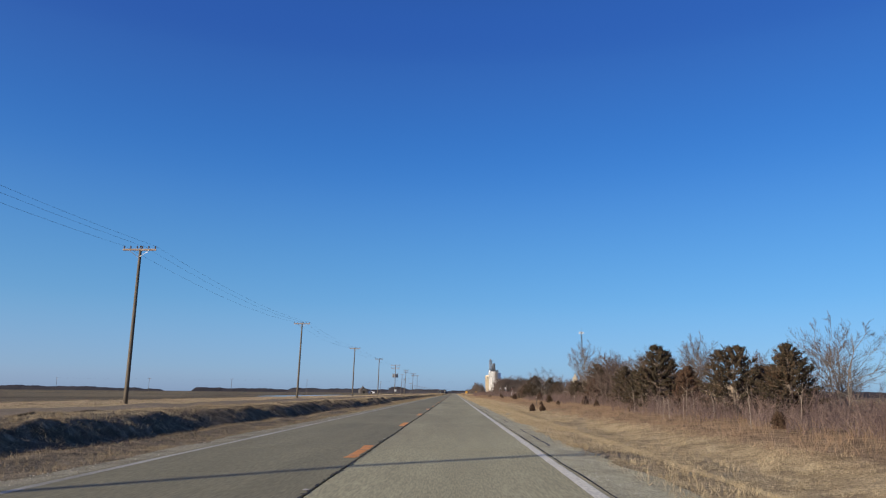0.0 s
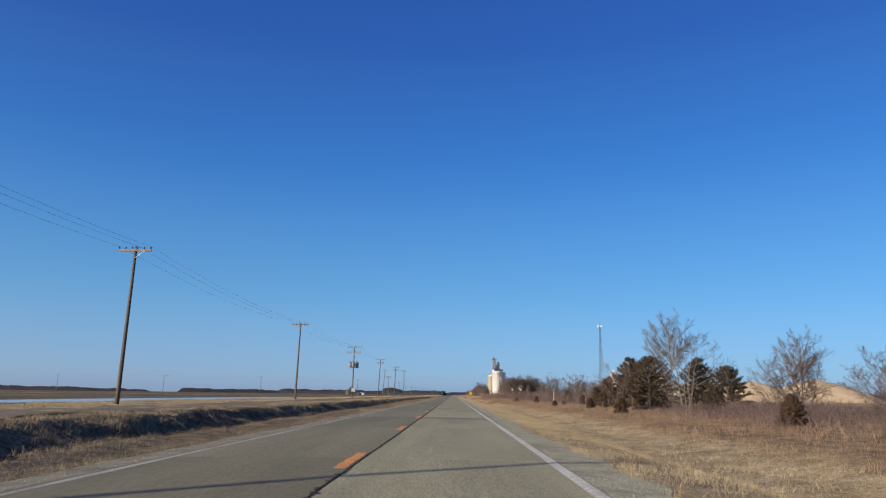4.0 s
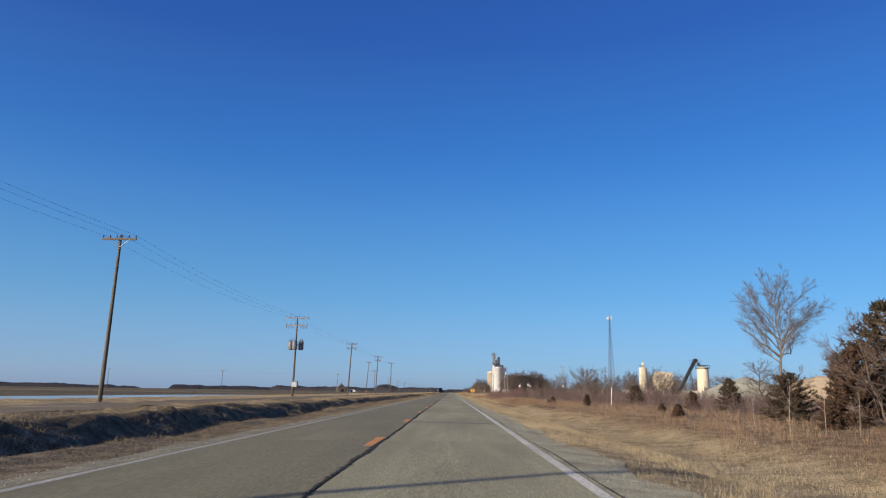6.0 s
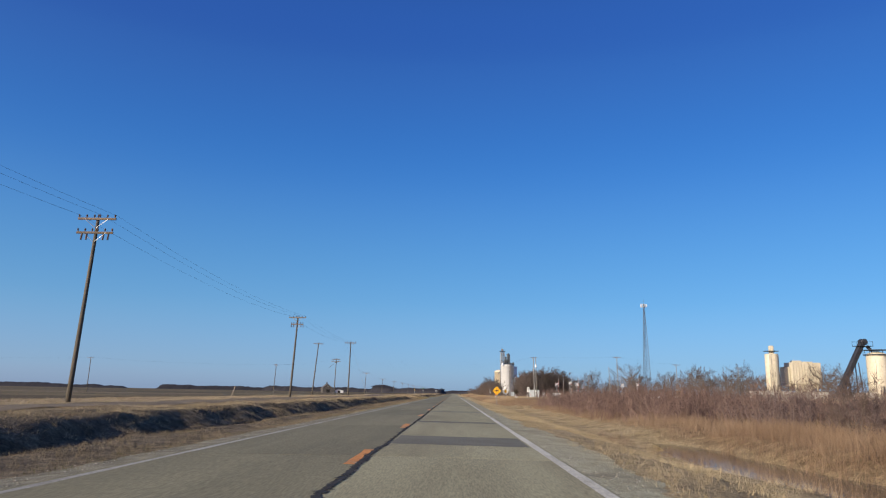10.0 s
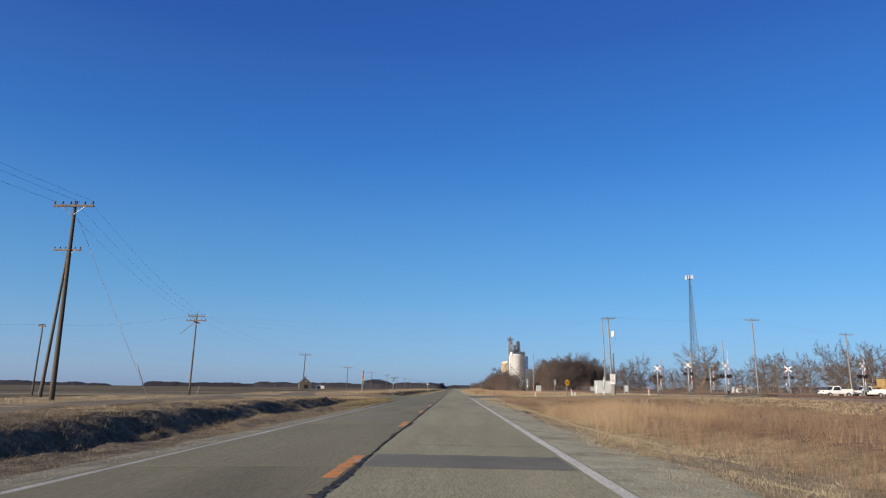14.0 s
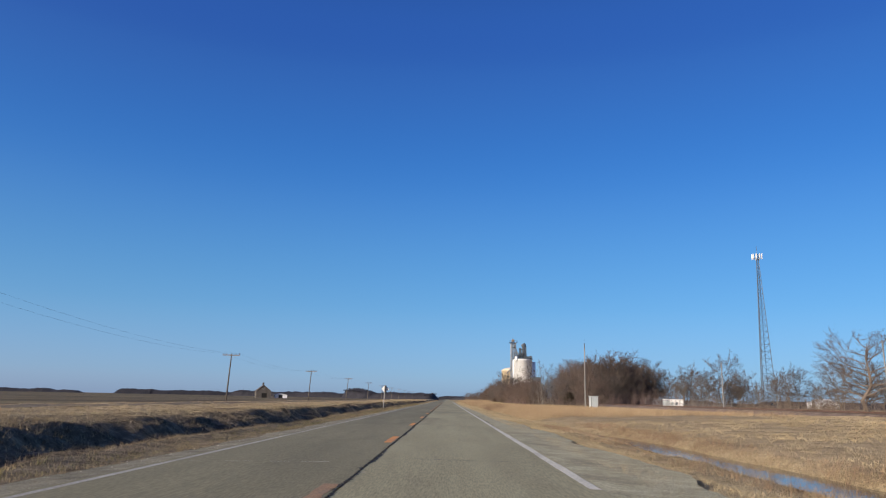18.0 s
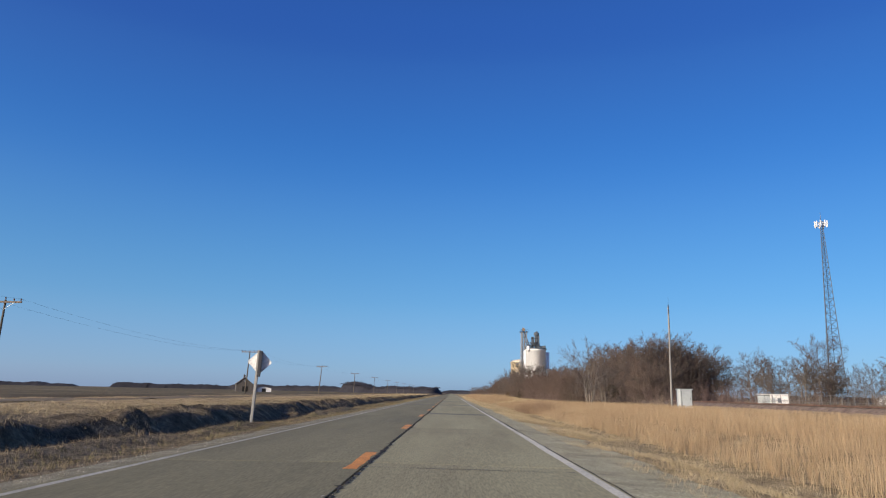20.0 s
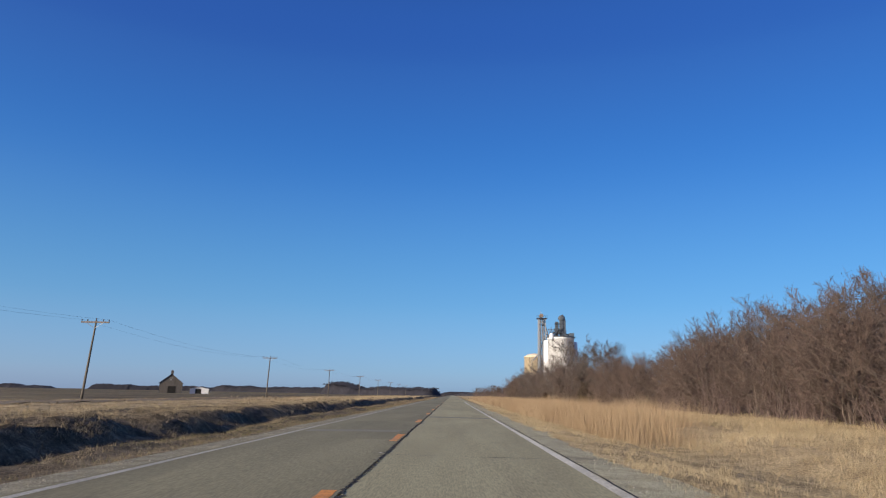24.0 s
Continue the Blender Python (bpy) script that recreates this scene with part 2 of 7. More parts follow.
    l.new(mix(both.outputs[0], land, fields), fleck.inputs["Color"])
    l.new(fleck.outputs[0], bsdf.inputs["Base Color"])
    bsdf.inputs["Roughness"].default_value = 0.95
    bsdf.inputs["Specular IOR Level"].default_value = 0.1
    b = n.new("ShaderNodeBump")
    b.inputs["Strength"].default_value, b.inputs["Distance"].default_value = 0.8, 0.1
    l.new(noise_at(9.0, 7), b.inputs["Height"])
    l.new(b.outputs[0], bsdf.inputs["Normal"])
    return m


M_GROUND = ground_mat()
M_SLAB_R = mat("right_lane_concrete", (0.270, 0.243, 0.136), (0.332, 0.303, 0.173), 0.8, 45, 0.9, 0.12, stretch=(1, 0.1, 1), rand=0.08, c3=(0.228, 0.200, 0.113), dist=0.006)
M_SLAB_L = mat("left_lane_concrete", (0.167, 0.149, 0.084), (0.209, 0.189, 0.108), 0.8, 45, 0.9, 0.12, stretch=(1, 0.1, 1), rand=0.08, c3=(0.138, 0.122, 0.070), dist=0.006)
M_ASPHALT = mat("asphalt", (0.134, 0.122, 0.082), (0.182, 0.165, 0.114), 0.5, 60, 0.9, 0.35, c3=(0.098, 0.090, 0.066), dist=0.006)
M_PATCH = mat("asphalt_patch", (0.142, 0.130, 0.090), (0.188, 0.174, 0.121), 0.8, 50, 0.85, 0.35, rand=0.12, dist=0.006)
M_TAR = mat("tar", (0.012, 0.011, 0.01), (0.04, 0.036, 0.032), 2.0, 25, 0.95, 0.6, dist=0.02)
M_SPALL = mat("spalled_concrete", (0.34, 0.31, 0.26), (0.48, 0.44, 0.37), 3.0, 40, 0.9, 0.6, rand=0.15)
M_CHALK = mat("chipped_joint_edge", (0.36, 0.34, 0.27), (0.5, 0.47, 0.38), 4.0, 30, 0.9, 0.2, rand=0.2)
M_CRACK = mat("sealed_crack", (0.06, 0.055, 0.05), (0.13, 0.12, 0.1), 2.0, 30, 0.85, 0.3, rand=0.3)
M_ORANGE = mat("worn_orange_paint", (0.560, 0.215, 0.045), (0.680, 0.290, 0.065), 2.5, 30, 0.7, 0.25, rand=0.08, c3=(0.300, 0.200, 0.120), dist=0.005)
M_ORANGE_OLD = mat("faded_orange_paint", (0.26, 0.165, 0.09), (0.36, 0.215, 0.105), 2.5, 30, 0.8, 0.25, rand=0.08, c3=(0.2, 0.17, 0.12), dist=0.005)
M_LINE = mat("worn_white_paint", (0.500, 0.470, 0.370), (0.640, 0.600, 0.475), 1.2, 26, 0.75, 0.25, stretch=(1, 0.4, 1), c3=(0.360, 0.330, 0.246), dist=0.005)
M_LINE_W = mat("faded_white_paint", (0.300, 0.285, 0.235), (0.430, 0.410, 0.340), 1.2, 26, 0.8, 0.25, stretch=(1, 0.4, 1), c3=(0.220, 0.208, 0.165), dist=0.005)
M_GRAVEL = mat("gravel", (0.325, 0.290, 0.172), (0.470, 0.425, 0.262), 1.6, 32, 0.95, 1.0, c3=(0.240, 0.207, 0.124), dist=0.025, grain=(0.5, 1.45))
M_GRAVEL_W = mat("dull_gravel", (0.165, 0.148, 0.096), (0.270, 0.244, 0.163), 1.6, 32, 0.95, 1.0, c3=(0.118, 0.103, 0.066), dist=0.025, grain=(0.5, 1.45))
M_MUD_SHADE = mat("mud_and_rut_shadow", (0.030, 0.026, 0.020), (0.075, 0.062, 0.046), 1.6, 9, 0.95, 1.0, stretch=(3, 0.4, 1), c3=(0.1, 0.082, 0.06), dist=0.08)
M_STONE = mat("loose_stones", (0.200, 0.178, 0.132), (0.400, 0.362, 0.280), 3, 20, 0.9, 0.3, island=0.35)
M_TRACK = mat("packed_dirt", (0.150, 0.115, 0.070), (0.210, 0.165, 0.105), 0.4, 14, 0.95, 0.7, stretch=(1, 0.2, 1), c3=(0.175, 0.130, 0.073), dist=0.05)
M_WATER = water_mat("water", (0.06, 0.055, 0.045))
M_PUDDLE = water_mat("muddy_water", (0.2, 0.17, 0.125))
M_TAN = blade_mat("dry_verge_grass", (0.165, 0.122, 0.068), (0.335, 0.260, 0.152), (0.485, 0.395, 0.245))
M_GOLD = blade_mat("tall_golden_grass", (0.190, 0.128, 0.073), (0.300, 0.211, 0.123), (0.390, 0.298, 0.185))
M_RUST = blade_mat("rusty_bluestem", (0.130, 0.080, 0.048), (0.215, 0.142, 0.088), (0.290, 0.210, 0.135))
M_DULL = blade_mat("matted_ditch_grass", (0.110, 0.083, 0.050), (0.200, 0.154, 0.092), (0.310, 0.243, 0.148))
M_OLIVE = blade_mat("olive_roadside_grass", (0.05, 0.055, 0.02), (0.13, 0.115, 0.048), (0.27, 0.21, 0.1))
M_BRUSH = blade_mat("red_brown_brush", (0.084, 0.057, 0.048), (0.146, 0.100, 0.084), (0.216, 0.158, 0.128))
M_WILLOW = blade_mat("red_willow_brush", (0.105, 0.064, 0.050), (0.170, 0.108, 0.084), (0.240, 0.165, 0.128))
M_BRUSH_GREY = blade_mat("grey_brown_brush", (0.1, 0.07, 0.05), (0.17, 0.125, 0.09), (0.27, 0.21, 0.16))
M_BARK = mat("grey_bark", (0.100, 0.085, 0.070), (0.180, 0.155, 0.130), 3, 22, 0.9, 0.7, stretch=(1, 1, 0.3), rand=0.2)
M_BARK_D = mat("brown_bark", (0.092, 0.070, 0.055), (0.165, 0.130, 0.103), 3, 22, 0.9, 0.7, stretch=(1, 1, 0.3), rand=0.2)
M_PALEBARK = mat("pale_sapling_bark", (0.2, 0.165, 0.13), (0.3, 0.255, 0.205), 4, 30, 0.85, 0.3, stretch=(1, 1, 0.3), rand=0.2)
M_TWIG = mat("twigs", (0.066, 0.053, 0.047), (0.118, 0.096, 0.084), 1.0, 12, 0.9, 0.0, rand=0.2, island=0.3)
M_TWIG_R = mat("reddish_twigs", (0.074, 0.049, 0.039), (0.126, 0.087, 0.068), 1.0, 12, 0.9, 0.0, rand=0.2, island=0.3)
M_CEDAR = blade_mat("cedar_sprays", (0.018, 0.016, 0.008), (0.044, 0.032, 0.018), (0.092, 0.056, 0.034))
M_WOODTWIG = mat("woodland_twigs", (0.058, 0.045, 0.040), (0.104, 0.084, 0.074), 0.3, 8, 0.9, 0.0, rand=0.2, island=0.3)
M_WOODBARK = mat("woodland_bark", (0.085, 0.066, 0.051), (0.162, 0.128, 0.098), 3, 22, 0.9, 0.6, stretch=(1, 1, 0.3), rand=0.2)
M_CEDAR_R = blade_mat("rusty_cedar_sprays", (0.027, 0.022, 0.011), (0.060, 0.034, 0.020), (0.096, 0.048, 0.030))
M_POLE = mat("weathered_pole_wood", (0.078, 0.066, 0.050), (0.128, 0.108, 0.082), 2.5, 30, 0.85, 0.5, stretch=(3, 3, 0.15), rand=0.15)
M_POLE_G = mat("silvered_pole_wood", (0.170, 0.163, 0.150), (0.270, 0.262, 0.245), 2.5, 30, 0.85, 0.5, stretch=(3, 3, 0.15), rand=0.15)
M_ARM = mat("crossarm_wood", (0.119, 0.087, 0.063), (0.196, 0.147, 0.105), 3, 30, 0.85, 0.4, stretch=(0.3, 2, 2), rand=0.2)
M_ARM_O = mat("new_crossarm_wood", (0.200, 0.150, 0.115), (0.270, 0.215, 0.170), 3, 30, 0.8, 0.4, stretch=(0.3, 2, 2), rand=0.1)
M_WIRE = mat("wire", (0.02, 0.02, 0.022), (0.04, 0.04, 0.042), 1, 5, 0.6, 0)
M_INSUL = mat("brown_porcelain", (0.07, 0.045, 0.035), (0.11, 0.075, 0.06), 4, 20, 0.3, 0)
M_GALV = mat("galvanised_steel", (0.36, 0.37, 0.38), (0.5, 0.51, 0.52), 2, 25, 0.45, 0.1, metal=0.6, c3=(0.3, 0.28, 0.25))
M_GREYCAN = mat("grey_transformer_paint", (0.120, 0.130, 0.145), (0.180, 0.192, 0.207), 2, 25, 0.5, 0.1, c3=(0.100, 0.100, 0.100))
M_DARK = mat("dark_steel", (0.022, 0.023, 0.030), (0.052, 0.053, 0.060), 2, 20, 0.6, 0.2, metal=0.3)
M_STEELBLUE = mat("weathered_blue_grey_steel", (0.06, 0.075, 0.09), (0.12, 0.14, 0.16), 1, 12, 0.6, 0.2, metal=0.2, c3=(0.1, 0.1, 0.1))
M_STEELPALE = mat("pale_weathered_steel", (0.17, 0.19, 0.215), (0.27, 0.29, 0.315), 1, 12, 0.6, 0.2, metal=0.2, c3=(0.2, 0.19, 0.18))
M_SILO = mat("whitewashed_concrete", (0.780, 0.785, 0.790), (0.860, 0.865, 0.870), 0.25, 5, 0.85, 0.1, stretch=(1, 1, 0.25), c3=(0.560, 0.550, 0.530))
M_TANK = mat("cream_tank_steel", (0.589, 0.479, 0.322), (0.684, 0.581, 0.425), 0.3, 6, 0.7, 0.15, stretch=(1, 1, 0.3), c3=(0.475, 0.367, 0.253))
M_CREAM = mat("cream_plant_paint", (0.477, 0.414, 0.297), (0.567, 0.504, 0.378), 0.6, 10, 0.7, 0.15, stretch=(1, 1, 0.3), c3=(0.360, 0.297, 0.216))
M_YELLOW = mat("sign_yellow", (0.82, 0.4, 0.008), (0.88, 0.46, 0.012), 2, 20, 0.45, 0, rand=0.03)
M_BLACK = mat("sign_black", (0.012, 0.012, 0.012), (0.025, 0.025, 0.025), 2, 20, 0.5, 0)
M_WHITE = mat("white_paint", (0.7, 0.68, 0.64), (0.8, 0.78, 0.74), 1.5, 18, 0.6, 0.1, rand=0.05, c3=(0.6, 0.56, 0.5))
M_HUT = mat("pale_grey_green_paint", (0.370, 0.395, 0.385), (0.440, 0.465, 0.455), 0.3, 90, 0.55, 0.08, c3=(0.340, 0.340, 0.320))
M_ALU = mat("bare_sign_aluminium", (0.6, 0.59, 0.56), (0.74, 0.73, 0.69), 1.5, 18, 0.5, 0.05, c3=(0.5, 0.48, 0.44))
M_SIGNBACK = mat("dull_sign_back", (0.24, 0.245, 0.22), (0.32, 0.325, 0.29), 2, 18, 0.55, 0.05, c3=(0.28, 0.25, 0.21))
M_GREEN = mat("sign_green", (0.006, 0.078, 0.056), (0.008, 0.105, 0.076), 2, 20, 0.5, 0)
M_RED = mat("marker_red", (0.55, 0.06, 0.03), (0.68, 0.1, 0.05), 2, 20, 0.6, 0)
M_REDSTEEL = mat("faded_red_steel", (0.2, 0.05, 0.035), (0.32, 0.09, 0.06), 1.5, 16, 0.7, 0.2)
M_RAIL = mat("rusty_rail", (0.1, 0.058, 0.04), (0.17, 0.1, 0.07), 2, 30, 0.6, 0.3, metal=0.3)
M_TIE = mat("creosoted_tie", (0.06, 0.045, 0.035), (0.12, 0.09, 0.07), 2, 20, 0.9, 0.4)
M_BALLAST = mat("rusty_ballast", (0.12, 0.085, 0.065), (0.22, 0.165, 0.13), 1.2, 12, 0.95, 1.0, c3=(0.1, 0.065, 0.05), dist=0.05)
M_SAND = mat("sand_pile", (0.42, 0.31, 0.18), (0.52, 0.4, 0.245), 0.25, 5, 0.95, 0.6, dist=0.1)
M_GREYPILE = mat("grey_green_aggregate", (0.260, 0.252, 0.185), (0.340, 0.330, 0.250), 0.25, 5, 0.95, 0.6, dist=0.1)
M_BARN = mat("grey_barn_boards", (0.072, 0.063, 0.055), (0.121, 0.107, 0.094), 1.5, 14, 0.9, 0.5, stretch=(4, 4, 0.2), c3=(0.055, 0.047, 0.039))
M_BARNROOF = mat("dark_shingles", (0.06, 0.052, 0.046), (0.11, 0.095, 0.085), 1.5, 14, 0.9, 0.4)
M_DOOR_SHADE = mat("painted_unlit_interior", (0.012, 0.011, 0.01), (0.02, 0.018, 0.016), 1, 5, 0.95, 0)
M_TYRE = mat("tyre_rubber", (0.015, 0.015, 0.015), (0.03, 0.03, 0.03), 4, 30, 0.8, 0.2)
M_GLASS = water_mat("dark_window_glass", (0.03, 0.035, 0.04))
M_LOADER = mat("loader_yellow", (0.25, 0.16, 0.06), (0.32, 0.21, 0.08), 1.5, 14, 0.6, 0.2, c3=(0.16, 0.11, 0.07))
M_FARWOOD = mat("far_woods", (0.022, 0.022, 0.028), (0.034, 0.032, 0.038), 0.02, 0.4, 0.95, 0, island=0.1)
M_LAMPGLASS = mat("dark_red_lens", (0.06, 0.008, 0.008), (0.09, 0.012, 0.012), 4, 20, 0.3, 0)

# ---------------------------------------------------------------- mesh helpers


class Shape:
    """Gathers corners and faces of one mesh."""

    def __init__(self):
        self.v, self.f = [], []

    def add(self, verts, faces, m=None):
        o = len(self.v)
        self.v += [tuple(m @ Vector(p)) if m else tuple(p) for p in verts]
        self.f += [tuple(i + o for i in f) for f in faces]
        return self

    def box(self, c, d, bevel=0.0, m=None):
        """A box about c of full size d, its edges chamfered by bevel."""
        hx, hy, hz = d[0] / 2, d[1] / 2, d[2] / 2
        b = min(bevel, hx * 0.45, hy * 0.45, hz * 0.45)
        bm = bmesh.new()
        bmesh.ops.create_cube(bm, size=1.0)
        for v in bm.verts:
            v.co = Vector((c[0] + v.co.x * 2 * hx, c[1] + v.co.y * 2 * hy, c[2] + v.co.z * 2 * hz))
        if b > 0:
            bmesh.ops.bevel(bm, geom=list(bm.edges), offset=b, segments=1, affect="EDGES", profile=0.5)
        bm.verts.index_update()
        self.add([v.co.copy() for v in bm.verts], [[v.index for v in f.verts] for f in bm.faces], m)
        bm.free()
        return self

    def tube(self, pts, rads, n=8, cap=True, m=None):
        pts = [Vector(p) for p in pts]
        if not isinstance(rads, (list, tuple)):
            rads = [rads] * len(pts)
        verts, faces = [], []
        d0 = (pts[-1] - pts[0]).normalized()
        up = Vector((0, 0, 1)) if abs(d0.z) < 0.9 else Vector((1, 0, 0))
        for i, (p, r) in enumerate(zip(pts, rads)):
            d = (pts[min(i + 1, len(pts) - 1)] - pts[max(i - 1, 0)]).normalized()
            s = d.cross(up).normalized()
            t = s.cross(d)
            for k in range(n):
                a = 2 * math.pi * k / n
                verts.append(p + s * (r * math.cos(a)) + t * (r * math.sin(a)))
        for i in range(len(pts) - 1):
            for k in range(n):
                a, b = i * n + k, i * n + (k + 1) % n
                faces.append((a, b, b + n, a + n))
        if cap:
            faces.append(tuple(range(n - 1, -1, -1)))
            e = (len(pts) - 1) * n
            faces.append(tuple(range(e, e + n)))
        return self.add(verts, faces, m)

    def lathe(self, profile, c=(0, 0, 0), n=16, m=None):
        verts, faces = [], []
        for r, z in profile:
            for k in range(n):
                a = 2 * math.pi * k / n
                verts.append((c[0] + r * math.cos(a), c[1] + r * math.sin(a), c[2] + z))
        for i in range(len(profile) - 1):
            for k in range(n):
                a, b = i * n + k, i * n + (k + 1) % n
                faces.append((a, b, b + n, a + n))
        faces.append(tuple(range(n - 1, -1, -1)))
        e = (len(profile) - 1) * n
        faces.append(tuple(range(e, e + n)))
        return self.add(verts, faces, m)

    def slab(self, outline, z0, z1, m=None):
        """A flat plate with a given outline (counter-clockwise in x, y)."""
        k = len(outline)
        verts = [(x, y, z0) for x, y in outline] + [(x, y, z1) for x, y in outline]
        faces = [tuple(range(k - 1, -1, -1)), tuple(range(k, 2 * k))]
        faces += [(i, (i + 1) % k, (i + 1) % k + k, i + k) for i in range(k)]
        return self.add(verts, faces, m)

    def mesh(self, name, material, smooth=False):
        me = bpy.data.meshes.new(name)
        me.from_pydata(self.v, [], self.f)
        if smooth:
            me.polygons.foreach_set("use_smooth", [True] * len(me.polygons))
        me.materials.append(material)
        me.update()
        return me


def part(name, shape, material, parent=None, label="", smooth=False):
    """ONE mesh object, under a thing or a part."""
    ob = new(name, shape.mesh(name, material, smooth))
    if parent:
        ob.parent = parent
    return tagged(ob, label)


def thing(name, m, label, category, group="", kind=""):
    ob = new(name)
    ob.empty_display_size = 0.3
    ob.matrix_basis = m
    return tagged(ob, label, category, group, kind)


def fast_mesh(name, verts, tris, material):
    """A mesh of triangles from arrays."""
    me = bpy.data.meshes.new(name)
    me.vertices.add(len(verts))
    me.vertices.foreach_set("co", np.ascontiguousarray(verts, dtype=np.float32).ravel())
    me.loops.add(len(tris) * 3)
    me.loops.foreach_set("vertex_index", np.ascontiguousarray(tris, dtype=np.int32).ravel())
    me.polygons.add(len(tris))
    me.polygons.foreach_set("loop_start", np.arange(0, len(tris) * 3, 3, dtype=np.int32))
    me.materials.append(material)
    me.update(calc_edges=True)
    return me


def cones(p0, p1, r):
    """Three-sided spikes from p0 to p1 with base radius r: corners and triangles."""
    p0, p1 = np.asarray(p0, float), np.asarray(p1, float)
    r = np.broadcast_to(np.asarray(r, float), (len(p0),))
    d = p1 - p0
    d = d / np.maximum(np.linalg.norm(d, axis=1, keepdims=True), 1e-9)
    ref = np.where(np.abs(d[:, 2:3]) < 0.9, np.array([[0.0, 0, 1]]), np.array([[1.0, 0, 0]]))
    s = np.cross(d, ref)
    s /= np.linalg.norm(s, axis=1, keepdims=True)
    t = np.cross(s, d)
    v = np.empty((len(p0), 4, 3))
    for k in range(3):
        a = 2 * math.pi * k / 3
        v[:, k] = p0 + (s * math.cos(a) + t * math.sin(a)) * r[:, None]
    v[:, 3] = p1
    base = np.arange(len(p0))[:, None] * 4
    tri = np.array([[0, 1, 3], [1, 2, 3], [2, 0, 3]])
    return v.reshape(-1, 3), (base[:, :, None] + tri[None]).reshape(-1, 3)


def vnoise(x, y, seed=0):
    """Smooth value noise over the plane, 0 to 1."""
    x, y = np.asarray(x, float), np.asarray(y, float)
    xi, yi = np.floor(x), np.floor(y)
    fx, fy = x - xi, y - yi
    fx, fy = fx * fx * (3 - 2 * fx), fy * fy * (3 - 2 * fy)

    def h(a, b):
        s = np.sin(a * 127.1 + b * 311.7 + seed * 74.7) * 43758.5453
        return s - np.floor(s)
    return (h(xi, yi) * (1 - fx) + h(xi + 1, yi) * fx) * (1 - fy) + (h(xi, yi + 1) * (1 - fx) + h(xi + 1, yi + 1) * fx) * fy


def step(a, b, x):
    k = np.clip((np.asarray(x, float) - a) / (b - a), 0, 1)
    return k * k * (3 - 2 * k)


# ---------------------------------------------------------------- the plan
CENTRE, LEFT_LINE, RIGHT_LINE = -1.43, -4.93, 1.93
SIDE_Y = 496.0                                     # the side road crosses here
L_X = [-4000, -300, -75, -52, -36, -31, -21, -16, -12.9, -12.2, -11.0, -10.2, -9.3, -8.4, -7.6, -6.7, -4.95]
L_Z = [-1.2, -0.5, -0.3, -0.35, -0.2, 0.18, 0.2, 0.22, 0.2, 0.1, -0.58, -0.72, -0.72, -0.42, -0.13, -0.15, -0.06]
R_X = [2.05, 3.2, 4.6, 6.6, 8.4, 10.5, 13, 20, 34, 41, 52, 60, 120, 400, 4000]
R_Z = [-0.06, -0.12, -0.25, -0.72, -0.72, -0.4, -0.3, -0.28, -0.15, -0.1, -0.1, -0.1, 0.0, -0.5, -1.4]


def ground_z(x, y):
    """Height of the ground: verges, ditches, banks and fields on both sides of the road."""
    x, y = np.asarray(x, float), np.asarray(y, float)
    wander = (vnoise(y * 0.03, y * 0 + 3.0, 1) - 0.5) * 1.2 + (vnoise(y * 0.16, y * 0 + 9.0, 2) - 0.5) * 0.9 + (vnoise(y * 0.7, x * 0.15 + 9.0, 2) - 0.5) * 0.7
    inner = step(-5.9, -7.6, x) * step(-30, -16, x)
    z = np.where(x < CENTRE, np.interp(x + wander * inner, L_X, L_Z), np.interp(x + wander * step(5.0, 6.5, x) * step(30, 14, x) * 0.7, R_X, R_Z))
    z = z + np.exp(-((x + 7.55) / 0.5) ** 2) * (0.06 + 0.12 * step(560, 600, y)) * (0.6 + 0.8 * vnoise(y * 0.3, y * 0, 8))
    # the ditches are filled where the side road comes in, and the ground rises towards the railway crossing
    fill = step(461, 474, y) * step(513.5, 506, y)
    fill_left = step(460, 473, y) * step(509, 502, y)
    z = np.where(x > 0, z * (1 - fill) + fill * (-0.075 + 0.12 * step(14, 30, x)), z)
    z = np.where((x < 0) & (x > -60), z * (1 - fill_left) + fill_left * -0.075, z)
    z = np.where(x > 3, z - 0.3 * np.exp(-((x - 8.75) / 1.05) ** 4) * step(511, 515, y) * step(551, 546, y) + 0.16 * np.exp(-((x - 6.9) / 0.75) ** 4) * step(511, 515, y) * step(556, 550, y), z)
    z = np.where(x > 3, z - 0.5 * np.exp(-((x - 9.15 - 0.5 * np.sin(y * 0.2)) / 2.05) ** 4) * step(263, 270, y) * step(318, 311, y), z)
    z = np.where(x > 3, z + 0.2 * np.exp(-((x - 6.6) / 0.85) ** 4) * step(258, 266, y) * step(313, 305, y), z)
    rise = step(14, 24, x) * step(90, 60, x) * step(470, 505, y) * step(620, 560, y)
    z = z + rise * 0.3
    # mown flat without a far ditch past the crossing
    clods = step(-12.9, -12.2, x) * step(-7.8, -8.8, x) * step(-30, -14, x)
    z = z + clods * ((vnoise(x * 1.1, y * 0.7, 14) - 0.5) * 0.5 + (vnoise(x * 2.4, y * 1.5, 15) - 0.5) * 0.26) * (1 - fill_left)
    rough = step(5.0, 9.0, np.abs(x - CENTRE))
    z = z + rough * np.where(x > 0, 1 - fill, 1 - fill_left) * ((vnoise(x * 0.7, y * 0.5, 4) - 0.5) * 0.16 + (vnoise(x * 2.1, y * 1.7, 5) - 0.5) * 0.1) * step(200, 40, np.abs(x))
    return z


def gz(x, y):
    return float(ground_z(x, y))


